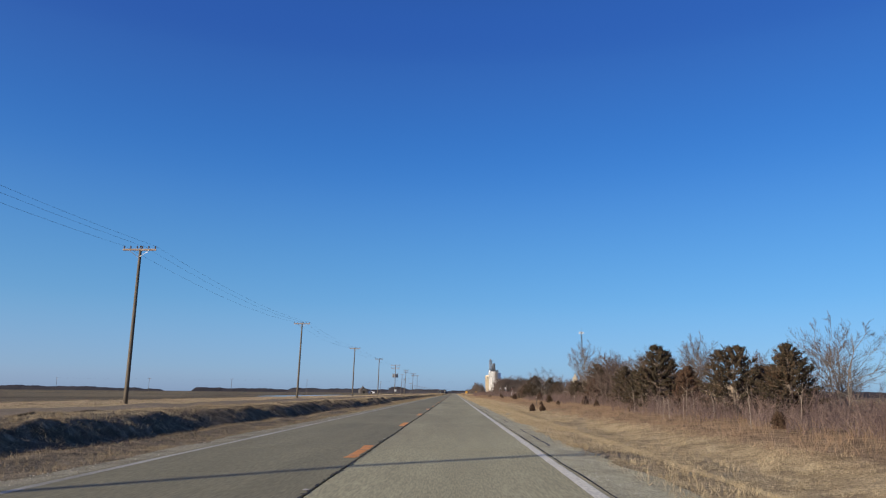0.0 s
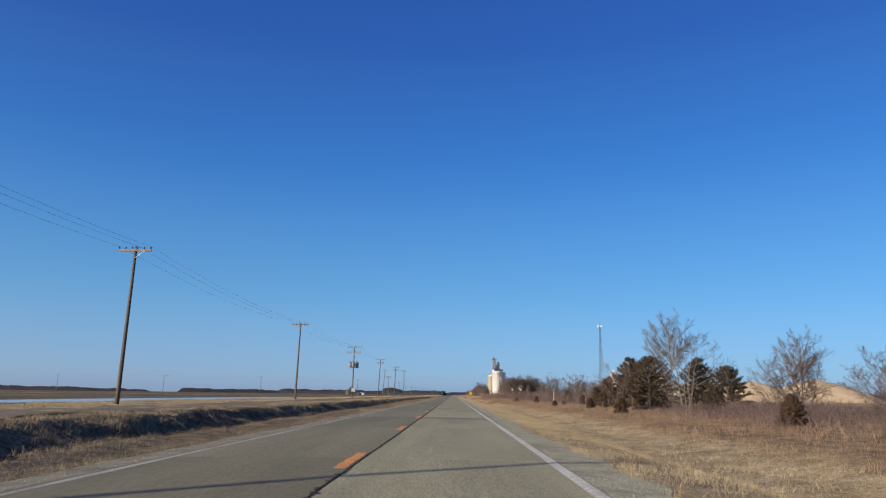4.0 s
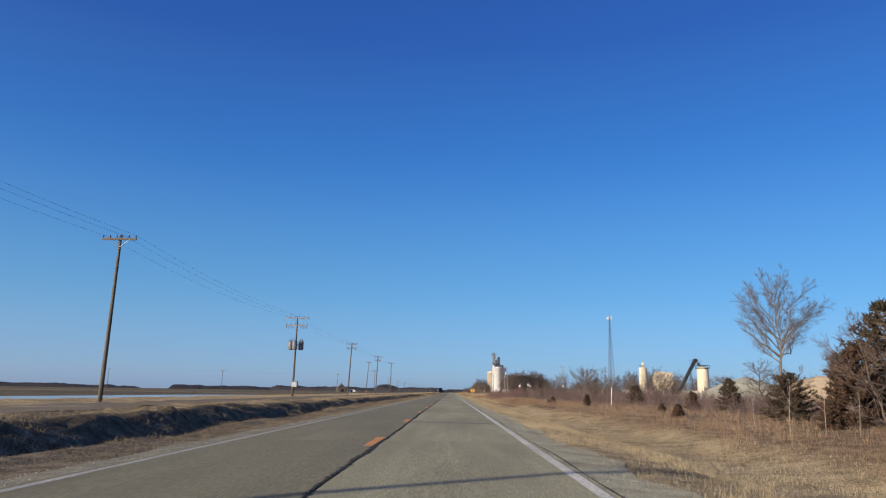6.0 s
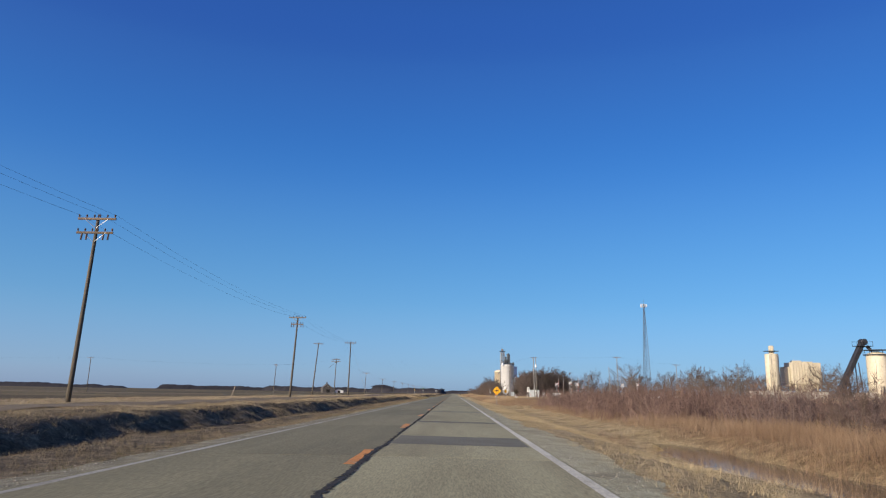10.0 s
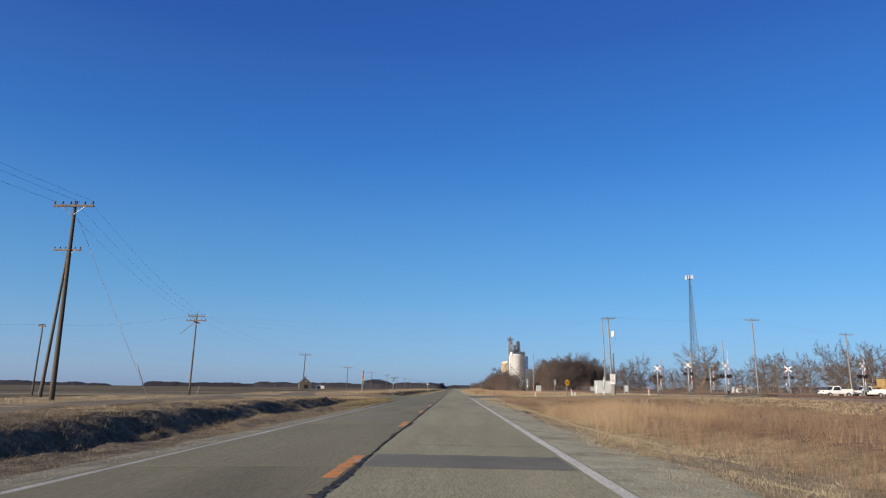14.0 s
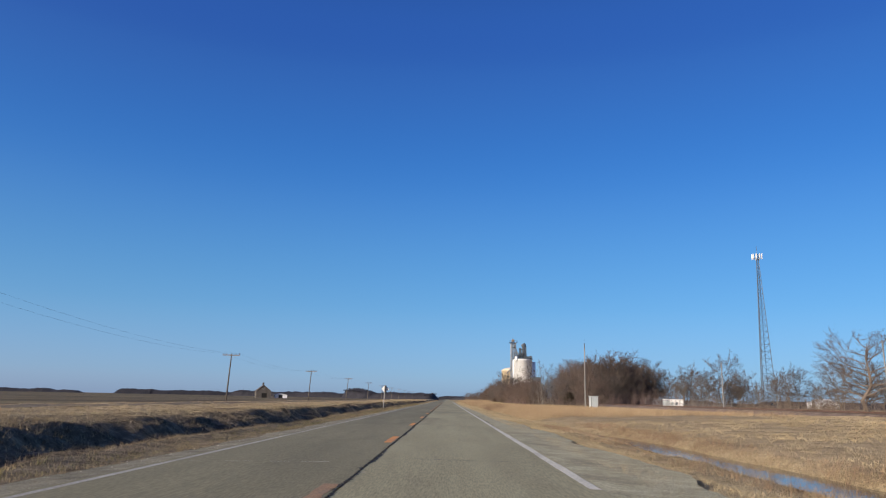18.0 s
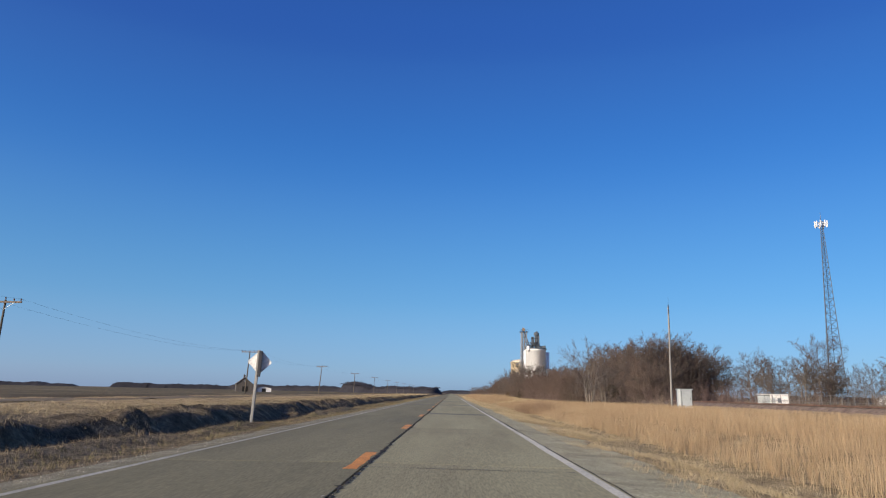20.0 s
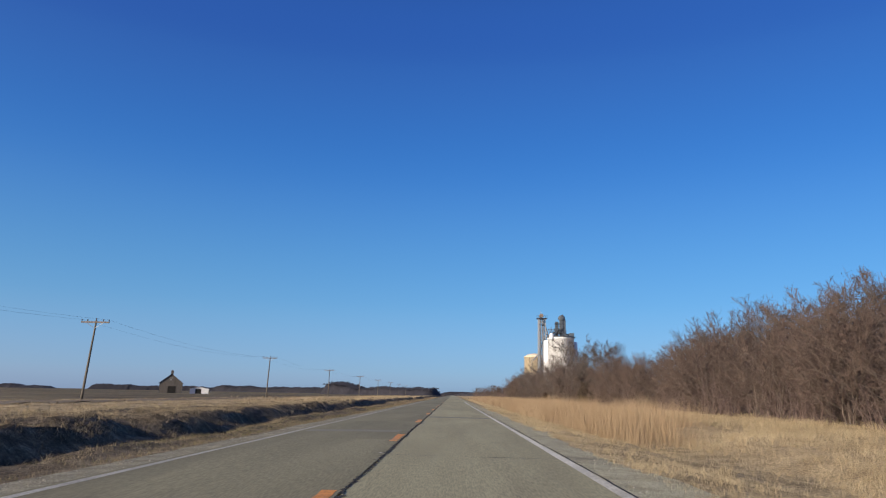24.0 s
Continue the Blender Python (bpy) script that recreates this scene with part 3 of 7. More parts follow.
# ---------------------------------------------------------------- ground, water, road
gx = np.concatenate([-np.geomspace(4400, 62, 20), np.linspace(-58, -31, 11), np.linspace(-30, -17.2, 17), np.linspace(-16.5, -5.0, 44), [-4.95, CENTRE, 2.05],
                     np.linspace(2.6, 13, 30), np.linspace(14, 60, 18), np.geomspace(66, 4400, 20)])
gy = np.concatenate([-np.geomspace(1500, 50, 10), np.arange(-40, 780, 1.25), np.arange(800, 1200, 6), np.geomspace(1210, 4900, 30)])
XX, YY = np.meshgrid(gx, gy)
ZZ = ground_z(XX, YY)
ZZ = np.where((XX > -4.96) & (XX < 2.06), -0.09, ZZ)
nx, ny = len(gx), len(gy)
idx = np.arange(nx * ny).reshape(ny, nx)
a, b, c, d = idx[:-1, :-1].ravel(), idx[:-1, 1:].ravel(), idx[1:, 1:].ravel(), idx[1:, :-1].ravel()
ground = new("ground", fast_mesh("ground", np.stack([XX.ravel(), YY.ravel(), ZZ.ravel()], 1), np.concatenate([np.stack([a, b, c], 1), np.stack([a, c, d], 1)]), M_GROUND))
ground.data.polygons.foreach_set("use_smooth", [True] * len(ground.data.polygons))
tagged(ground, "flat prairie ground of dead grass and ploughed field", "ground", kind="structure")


def strip(name, y0, y1, xa, xb, za, zb, material, dy=4.0, label="", category="", ragged=0.0, seed=0):
    """A long ribbon beside the road between the lines xa and xb."""
    ys = np.arange(y0, y1 + 0.01, dy)
    fa = [xa(y) if callable(xa) else xa for y in ys]
    fb = [xb(y) if callable(xb) else xb for y in ys]
    rag = (vnoise(ys * 0.45, ys * 0 + seed, seed) - 0.5) * 2 * ragged + (vnoise(ys * 1.7, ys * 0 + seed + 5, seed) - 0.5) * ragged * 0.7 + (vnoise(ys * 6.0, ys * 0 + seed + 7, seed) - 0.5) * ragged * 0.35
    s = Shape()
    verts, faces = [], []
    for i, y in enumerate(ys):
        p, q = fa[i] + (rag[i] if ragged < 0 or xa is not None and abs(fa[i]) > abs(fb[i]) else 0), fb[i] + (rag[i] if abs(fb[i]) >= abs(fa[i]) else 0)
        for k in range(4):
            x = p + (q - p) * k / 3
            z = (za + (zb - za) * k / 3) if za is not None else gz(x, y) + zb
            verts.append((x, y, z))
    for i in range(len(ys) - 1):
        for k in range(3):
            o = i * 4 + k
            faces.append((o, o + 1, o + 5, o + 4))
    s.add(verts, faces)
    ob = part(name, s, material)
    return tagged(ob, label, category, kind="structure")


def gravel_x(y):
    """The gravel's outer edge: narrow along the road, wider towards the side road."""
    return 3.12 + 0.45 * float(step(340, 390, y) * step(640, 570, y)) + 0.4 * float(step(430, 455, y) * step(560, 535, y))


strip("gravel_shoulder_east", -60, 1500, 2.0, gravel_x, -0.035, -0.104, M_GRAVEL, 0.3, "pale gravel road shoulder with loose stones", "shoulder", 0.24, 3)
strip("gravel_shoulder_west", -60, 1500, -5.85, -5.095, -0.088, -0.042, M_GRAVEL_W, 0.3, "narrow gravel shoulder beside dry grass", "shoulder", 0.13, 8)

# mud ruts; the shadow at the pavement's drop is painted in as black
strip("muddy_edge", 426, 475, lambda y: -5.2 - 0.45 * float(step(428, 462, y)), -5.11, -0.058, -0.034, M_MUD_SHADE, 0.5, "muddy ruts at the broken pavement edge, their shadow painted black", "mud", 0.12, 12)


def track_x(y):
    return -17.6 - 9.0 * float(step(440, 540, y)) + 0.8 * math.sin(y * 0.013)


strip("dirt_track", -60, 1300, lambda y: track_x(y) - 2.6, lambda y: track_x(y) + 2.4, None, 0.035, M_TRACK, 2.0, "packed dirt farm track parallel to the road", "track")

road = thing("road", pose(0, 0, 0), "two-lane rural highway of worn jointed concrete", "road", kind="structure")

# ---------------------------------------------------------------- power poles and wires


def insulator(parent, x, y, z, s=1.0):
    part("insulator", Shape().lathe([(0.02 * s, 0), (0.022 * s, 0.06 * s), (0.06 * s, 0.08 * s), (0.045 * s, 0.12 * s), (0.06 * s, 0.15 * s), (0.03 * s, 0.2 * s), (0.015 * s, 0.21 * s)], (x, y, z), 8), M_INSUL, parent)


def utility_pole(x, y, top, lean=0.0, lean_y=0.0, arms=((0.15, 2.4),), material=None, arm_material=None, radius=0.15, label="", turn=0.0, pins=3, group="power line poles"):
    """A round tapered pole with crossarms, braces and pin insulators; arms are (metres under the top, length)."""
    z0 = gz(x, y) - 0.3
    h = top - z0
    root = thing("utility_pole", pose(x, y, z0, 0, 0, turn), label or "leaning weathered wooden utility pole in dry grass", "utility pole", group)
    sx, sy = math.tan(radians(lean)), math.tan(radians(lean_y))
    at = lambda z: (sx * z, sy * z, z)
    part("pole", Shape().tube([at(h * k / 6) for k in range(7)], [radius * (1 - 0.38 * k / 6) for k in range(7)], 10), material or M_POLE, root, smooth=True)
    for drop, length in arms:
        cx, cy, cz = at(h - drop)
        arm = part("crossarm", Shape().box((cx, cy - 0.13, cz), (length, 0.1, 0.13), 0.012), arm_material or M_ARM, root)
        for side in (-1, 1):
            part("brace", Shape().tube([(cx + side * length * 0.3, cy - 0.19, cz - 0.04), (cx + side * 0.05, cy - 0.19, cz - 0.55)], 0.018, 5), M_GALV, root)
            for k in range(pins):
                f = 1 - k * 0.42 if pins > 1 else 1
                if f > 0.1:
                    insulator(root, cx + side * (length / 2 - 0.07) * f, cy - 0.13, cz + 0.06)
    insulator(root, *at(h))
    part("ground_wire", Shape().tube([(sx * z + radius * (1 - 0.38 * z / h) + 0.008, sy * z - 0.03, z) for z in (0.3, h * 0.5, h - 0.6)], 0.008, 4), M_WIRE, root)
    return root, (x + sx * h, y + sy * h, z0 + h)


LINE_A = []
for k, (px_, py_, pt_, tilt) in enumerate([(-22.2, -6, 10.80, 1.0), (-22.0, 48.7, 10.95, 0.2), (-22.45, 104.2, 11.05, 1.3), (-22.25, 159.5, 10.80, 1.3), (-22.55, 215.2, 11.05, 1.3), (-21.95, 269.2, 11.25, 0.9), (-21.95, 323.2, 11.10, 2.8), (-21.8, 378.5, 10.97, 2.6), (-22.1, 433.8, 11.37, 0.6)]):
    kinds = {5: ((0.1, 3.4), (1.15, 3.1)), 6: ((0.1, 2.3), (0.95, 2.2)), 7: ((0.1, 2.3), (1.0, 1.7))}
    root, head = utility_pole(px_, py_, pt_, tilt, 0.0, kinds.get(k, ((0.12, 2.35),)), arm_material=M_ARM_O if k in (1, 2, 3, 5) else None,
                              label="leaning weathered wooden power pole with one crossarm" if k not in kinds else "weathered wooden power pole with two crossarms")
    LINE_A.append(head)
    if k == 5:
        root["label"] = "wooden power pole with two crossarms and three transformers"
        hh = head[2] - root.location.z
        for tx, ty in ((-0.72, 0.0), (0.75, 0.0), (0.0, -0.62)):
            bx = math.tan(radians(0.9)) * (hh - 4)
            can = part("transformer", Shape().lathe([(0.02, 0), (0.34, 0), (0.36, 0.08), (0.36, 1.12), (0.33, 1.22), (0.1, 1.3)], (bx + tx, ty, hh - 4.6), 14), M_GREYCAN, root, "grey cylindrical transformer can", True)
            for bxx in (-0.14, 0.14):
                part("bushing", Shape().lathe([(0.05, 0), (0.07, 0.06), (0.04, 0.12), (0.06, 0.18), (0.02, 0.3)], (bx + tx + bxx, ty, hh - 3.32), 7), M_INSUL, can)
            part("hanger", Shape().box((bx + tx * 0.5, ty * 0.5, hh - 3.9), (max(abs(tx), 0.1), max(abs(ty), 0.1), 0.12), 0.01), M_GALV, root)
        for k2 in range(6):
            part("cutout", Shape().tube([(bx + (-1.4, -1.05, -0.62, 0.62, 1.05, 1.4)[k2], -0.16, hh - 1.25), (bx + (-1.4, -1.05, -0.62, 0.62, 1.05, 1.4)[k2], -0.2, hh - 1.6)], 0.05, 6), M_INSUL, root)
        box = part("meter_box", Shape().box((0.3, -0.3, 2.0), (0.86, 0.5, 0.8), 0.03), M_GREYCAN, root, "grey metal meter box")
        part("lid", Shape().box((0.3, -0.56, 2.0), (0.72, 0.025, 0.66), 0.006), M_GALV, box)
    if k in (6, 7):
        hh = head[2] - root.location.z
        for k2 in (-0.8, -0.5, 0.5, 0.8):
            part("cutout", Shape().tube([(math.tan(radians(tilt)) * hh + k2, -0.16, hh - 1.05), (math.tan(radians(tilt)) * hh + k2, -0.22, hh - 1.4)], 0.055, 6), M_INSUL, root)

utility_pole(-33.3, 452, 12.25, 4.6, 0, ((0.1, 2.3),), label="tall leaning wooden power pole behind the dirt track")
P_Q0 = utility_pole(-48.7, 477, 7.95, 2.6, 0, ((0.15, 0.9),), radius=0.11, label="short thin wooden pole at the field edge")[1]
root, P_Q4 = utility_pole(-33.7, 485.7, 10.15, 1.6, 0, ((0.2, 2.2), (0.75, 2.6)), radius=0.13, label="wooden junction pole with crossed arms and a brace")
hq = P_Q4[2] - root.location.z
part("side_arm", Shape().box((0.25, 0.2, hq - 0.95), (0.1, 2.3, 0.12), 0.012), M_ARM, root)
part("guy_strut", Shape().tube([(0.2, -0.1, hq - 0.9), (-1.7, -0.2, hq - 2.5)], 0.04, 6), M_ARM, root)
LINE_B = [P_Q4]
for k in range(11):
    ly = 551 + 64.0 * k
    LINE_B.append(utility_pole(-33.15, ly, 8.15 if k == 0 else 7.2, (2.8, 2.6, 3.2, 4.4, 2.4, 1.0, 1.5, 0.8, 1.2, 0.5, 1.0)[k], 0, ((0.18, 2.6),), M_POLE, radius=0.12,
                               label="slim leaning weathered wooden pole with one crossarm", group="thin line poles", pins=2)[1])
FIELD_POLES = []
for fx, fy, ft in ((-96, 470, 8.8), (-148, 478, 9.0), (-205, 482, 9.0), (-270, 486, 9.0)):
    FIELD_POLES.append(utility_pole(fx, fy, ft, 1.0, 0, ((0.15, 1.6),), radius=0.12, label="distant thin wooden pole in the field", group="field poles", pins=1)[1])

utility_pole(28.6, 531.3, 14.1, -1.2, 0, (), M_POLE_G, radius=0.14, label="tall bare silver-grey wooden pole behind the signal hut", group="crossing poles")
root, P_R1 = utility_pole(26.0, 513.8, 12.9, -1.6, 0, ((0.12, 2.2),), M_POLE_G, radius=0.17, label="tall silver-grey wooden pole with a transformer", group="crossing poles")
hr = P_R1[2] - root.location.z
part("transformer", Shape().lathe([(0.02, 0), (0.25, 0), (0.27, 0.06), (0.27, 0.8), (0.2, 0.9), (0.05, 0.95)], (0.42, -0.05, hr - 3.1), 12), M_WHITE, root, "pale grey transformer can", True)
part("service_loop", Shape().tube([(0.5 + 0.4 * math.sin(k * 0.6), -0.1, hr - 2.3 - 0.32 * k) for k in range(8)], 0.015, 4), M_WIRE, root)
utility_pole(27.0, 516.5, 7.0, -0.6, 0, (), M_POLE, radius=0.13, label="short brown wooden pole stub with a cable", group="crossing poles")
P_R2 = utility_pole(56.2, 529, 14.3, -1.2, 0, ((0.12, 2.7),), M_POLE_G, label="silver-grey wooden power pole beyond the railway", group="crossing poles")[1]
P_R3 = utility_pole(79.9, 541, 12.6, -0.8, 0, ((0.12, 2.7),), M_POLE_G, label="silver-grey wooden power pole beyond the railway", group="crossing poles")[1]
utility_pole(106, 552, 12.4, 0.4, 0, ((0.12, 2.7),), M_POLE_G, label="silver-grey wooden power pole beyond the railway", group="crossing poles")
utility_pole(57.5, 548, 11.5, -1.6, 0, (), M_POLE_G, radius=0.14, label="bare wooden pole beside the railway", group="railway poles")
utility_pole(60.8, 607, 10.2, -0.8, 0, (), M_POLE_G, radius=0.13, label="bare wooden pole beside the railway", group="railway poles")
utility_pole(57.0, 657, 9.6, 0.0, 0, (), M_POLE_G, radius=0.13, label="bare wooden pole beside the railway", group="railway poles")
root, P_R4 = utility_pole(29.1, 660.2, 13.3, 0.3, 0, (), M_POLE_G, radius=0.15, label="tall bare pale wooden pole with an antenna", group="railway poles")
ht = P_R4[2] - root.location.z
part("antenna", Shape().tube([(0.05, -0.12, ht - 1.0), (0.06, -0.12, ht + 0.2)], 0.05, 6).tube([(0.06, -0.12, ht + 0.2), (0.06, -0.12, ht + 1.1)], 0.012, 5), M_DARK, root)


def wire(p, q, sag, off=(0, 0), r=0.006, n=14):
    a_, b_ = Vector(p), Vector(q)
    pts = []
    for k in range(n + 1):
        u = k / n
        w = a_.lerp(b_, u)
        pts.append((w.x + off[0], w.y, w.z + off[1] - sag * 4 * u * (1 - u)))
    ob = part("power_line", Shape().tube(pts, r, 4, False), M_WIRE)
    return tagged(ob, "thin dark overhead wire between poles", "wire", "overhead wires", "")


for p, q in zip(LINE_A[:-1], LINE_A[1:]):
    for o in (-1.1, 0.25, 1.1):
        wire(p, q, 0.75, (o, 0.15))
for o in (-0.9, 0.0, 0.9):
    wire(LINE_A[-1], P_Q4, 0.7, (o, 0.1))
    wire(P_Q4, P_R1, 2.05 - o, (o * 0.5, -0.2 + 0.1 * o), 0.0022)
    wire(P_R1, P_R2, 0.4, (o * 0.4, 0.12 + 0.1 * o), 0.0022)
    wire(P_R2, P_R3, 0.4, (o * 0.4, 0.12 + 0.1 * o), 0.0022)
for p, q in zip(LINE_B[:-1], LINE_B[1:]):
    for o in (-1.15, 1.15):
        wire(p, q, 0.9, (o, 0.05), 0.005)
for p, q in zip([P_Q4, P_Q0] + FIELD_POLES[:-1], [P_Q0] + FIELD_POLES):
    wire(p, q, 0.6, (0, 0.1), 0.005)
guy = thing("guy_wire", pose(-22.1, 433.8, 0), "steel guy wire with a pale marker sleeve", "guy wire")
part("strand", Shape().tube([(0.3, 0.1, 10.6), (3.6, 4.2, gz(-18.5, 438))], 0.012, 4), M_GALV, guy)
part("sleeve", Shape().tube([(3.0, 3.45, 2.2 + gz(-18.5, 438)), (3.6, 4.2, gz(-18.5, 438) - 0.1)], 0.022, 6), M_SIGNBACK, guy)
for gx_, gy_ in ((-33.2, 487), (-49.2, 479)):
    marker = thing("guy_marker", pose(gx_, gy_, gz(gx_, gy_)), "pale plastic guy marker leaning at a pole foot", "marker", "guy markers")
    part("sleeve", Shape().tube([(0, 0, -0.1), (0.3, 0.1, 1.2)], 0.03, 6), M_SIGNBACK, marker)

# ---------------------------------------------------------------- signs and markers


def wood_post(parent, h, w=0.1, d=0.14, lean=0.0, material=None):
    s = Shape()
    s.box((0, 0, h / 2 - 0.2), (w, d, h + 0.4), 0.01, pose(0, 0, 0, 0, lean, 0) if lean else None)
    return part("post", s, material or M_POLE_G, parent)


def flat_shape(outline, thick, m):
    """A plate standing upright: outline in (across, up), its front towards -y."""
    return Shape().slab(outline, -thick / 2, thick / 2, m @ pose(0, 0, 0, 90, 0, 0))


def diamond(r, c=0.06):
    k = c
    return [(-k, -r + k), (k, -r + k), (r - k, -k), (r - k, k), (k, r - k), (-k, r - k), (-r + k, k), (-r + k, -k)]


x, y = 7.05, 399.0
s = thing("crossroad_sign", pose(x, y, gz(x, y), 0, 0, -2), "yellow diamond crossroad and railway warning sign on a wooden post", "road sign")
wood_post(s, 2.35)
plate = part("plate", flat_shape(diamond(0.7), 0.006, pose(0, -0.085, 2.28)), M_YELLOW, s, "yellow diamond plate with black border")
rim = Shape()
for k in range(4):
    m4 = pose(0, -0.0915, 2.28) @ pose(0, 0, 0, 0, 45 + 90 * k, 0)
    rim.box((0, 0, 0.445), (0.87, 0.004, 0.014), 0, m4)
part("border", rim, M_BLACK, plate)
sym = Shape()
sym.box((0, -0.0925, 2.28), (0.13, 0.005, 0.82), 0.0)
sym.box((-0.23, -0.0925, 2.28), (0.34, 0.005, 0.13), 0.0)
sym.box((0.19, -0.0925, 2.28), (0.3, 0.005, 0.13), 0.0)
part("cross_symbol", sym, M_BLACK, plate)
lad = Shape()
lad.box((0.245, -0.096, 2.28), (0.018, 0.005, 0.62), 0.0)
for k in range(9):
    lad.box((0.265, -0.096, 2.0 + k * 0.07), (0.12, 0.005, 0.028), 0.0)
part("track_symbol", lad, M_BLACK, plate)


def octagon(r):
    return [(r * math.cos(radians(22.5 + 45 * k)), r * math.sin(radians(22.5 + 45 * k))) for k in range(8)]


def stop_sign(x, y, top, face, extra, label):
    s = thing("stop_sign", pose(x, y, gz(x, y), 0, 0, face), label, "stop sign", "stop signs at the side road")
    h = top - gz(x, y)
    wood_post(s, h, 0.07, 0.085)
    pl = part("plate", flat_shape(octagon(0.4), 0.005, pose(0, -0.085, h - 0.38)), M_SIGNBACK, s, "dull grey back of an octagonal sign")
    part("sign_face", flat_shape(octagon(0.39), 0.003, pose(0, -0.0905, h - 0.38)), M_RED, pl)
    if extra:
        part("lower_plate", Shape().box((0, -0.085, h - 1.05), (0.5, 0.005, 0.42), 0.0), M_ALU, s)
    for zz in (h - 0.2, h - 0.55):
        part("bolt", Shape().tube([(0, 0.06, zz), (0, 0.1, zz)], 0.014, 6), M_GALV, s)
    return s


stop_sign(13.6, 493.0, 2.4, 101, False, "stop sign on a wooden post seen from behind")
stop_sign(11.35, 508.0, 2.6, 102, True, "stop sign with a plate below, seen from behind")

x, y = 15.0, 491.0
s = thing("railway_warning_sign", pose(x, y, gz(x, y), 0, 0, 28), "round yellow railway crossing sign on a grey wooden post", "road sign")
h = 2.42 - gz(x, y)
wood_post(s, h - 0.05, 0.12, 0.14)
pl = part("plate", Shape().lathe([(0.42, -0.003), (0.42, 0.003)], (0, 0, 0), 32, pose(0, -0.085, h - 0.42, 90)), M_YELLOW, s, "round yellow plate with a black cross")
part("border", Shape().add([(r * math.cos(2 * math.pi * k / 40), -0.0895, h - 0.42 + r * math.sin(2 * math.pi * k / 40)) for r in (0.385, 0.4) for k in range(40)],
                           [(k, (k + 1) % 40, (k + 1) % 40 + 40, k + 40) for k in range(40)]), M_BLACK, pl)
for ang in (48, -48):
    part("cross_bar", Shape().box((0, 0, 0), (0.075, 0.004, 0.78), 0, pose(0, -0.0905 - 0.001 * (ang > 0), h - 0.42) @ pose(0, 0, 0, 0, ang, 0)), M_BLACK, pl)
for tx in (-0.27, 0.27):
    cu = bpy.data.curves.new("letter", "FONT")
    cu.body, cu.size, cu.align_x, cu.align_y, cu.extrude = "R", 0.24, "CENTER", "CENTER", 0.002
    let = new("letter", cu)
    let.parent = pl
    let.matrix_basis = pose(tx, -0.091, h - 0.42, 90, 0, 0)
    cu.materials.append(M_BLACK)
part("stay", Shape().tube([(0.0, 0.1, h - 0.95), (-0.75, 0.5, 0.02)], 0.016, 6), M_POLE_G, s)

x, y = 22.0, 495.0
s = thing("crossing_notice", pose(x, y, gz(x, y), 0, 0, -8), "two white notice plates with dark lettering on a wooden post", "road sign")
h = 3.25 - gz(x, y)
wood_post(s, h - 0.1, 0.12, 0.14)
for zc, hh, rows in ((h - 0.4, 0.72, 5), (h - 1.07, 0.56, 3)):
    pl = part("plate", Shape().box((0, -0.085, zc), (0.66, 0.006, hh), 0.0), M_WHITE, s, "white notice plate with dark bars")
    for k in range(rows):
        part("text_bar", Shape().box((0.0, -0.0895, zc + hh / 2 - 0.1 - k * 0.13), (0.5 - 0.07 * (k % 2), 0.003, 0.055), 0.0), M_BLACK, pl)
part("stay", Shape().tube([(0.0, 0.1, 1.3), (-1.0, 0.6, 0.0)], 0.02, 6), M_GALV, s)
loose = thing("fallen_stake", pose(20.9, 493.6, gz(20.9, 493.6) + 0.05), "pale wooden stake leaning in dry grass", "stake")
part("stake", Shape().box((0, 0, 0.25), (1.7, 0.05, 0.05), 0.005, pose(0, 0, 0, 0, -28, 10)), M_PALEBARK, loose)

x, y = -9.4, 503.8
s = thing("street_name_sign", pose(x, y, gz(x, y), 0, 3, -4), "green street name sign on a wooden post", "street sign")
h = 2.53 - gz(x, y)
wood_post(s, h - 0.2, 0.1, 0.1)
part("bracket", Shape().box((0, 0, h - 0.18), (0.06, 0.06, 0.16), 0.01), M_GALV, s)
pl = part("name_plate", Shape().box((0, -0.02, h), (0.78, 0.012, 0.24), 0.005), M_GREEN, s, "green plate with white bars")
for bx, bw in ((-0.17, 0.32), (0.26, 0.1)):
    part("text_bar", Shape().box((bx, -0.0275, h), (bw, 0.003, 0.06), 0.0), M_ALU, pl)
part("cross_plate", Shape().box((0, 0.03, h - 0.42), (0.06, 0.62, 0.2), 0.01), M_DARK, s, "second name plate seen edge-on")
part("reflector", Shape().box((0, -0.055, h - 0.75), (0.07, 0.006, 0.26), 0.0), M_WHITE, s)

x, y = -10.46, 475.8
s = thing("object_marker", pose(x, y, gz(x, y), 0, 1.5, 0), "yellow object marker board on a grey wooden post", "road marker")
h = 2.95 - gz(x, y)
wood_post(s, h, 0.1, 0.16)
pl = part("board", Shape().box((0.0, -0.1, h - 0.68), (0.05, 0.012, 1.35), 0.0), M_BLACK, s, "narrow marker board with red, white and orange bands")
for zc, zh, mt in ((h - 0.14, 0.24, M_RED), (h - 0.38, 0.22, M_WHITE), (h - 0.62, 0.22, M_RED), (h - 0.98, 0.46, M_YELLOW)):
    part("band", Shape().box((0, -0.109, zc), (0.048, 0.004, zh), 0.0), mt, pl)
part("side_plate", Shape().box((0.04, 0.1, h - 0.68), (0.02, 0.46, 1.4), 0.0), M_BLACK, s, "matt black side plate")

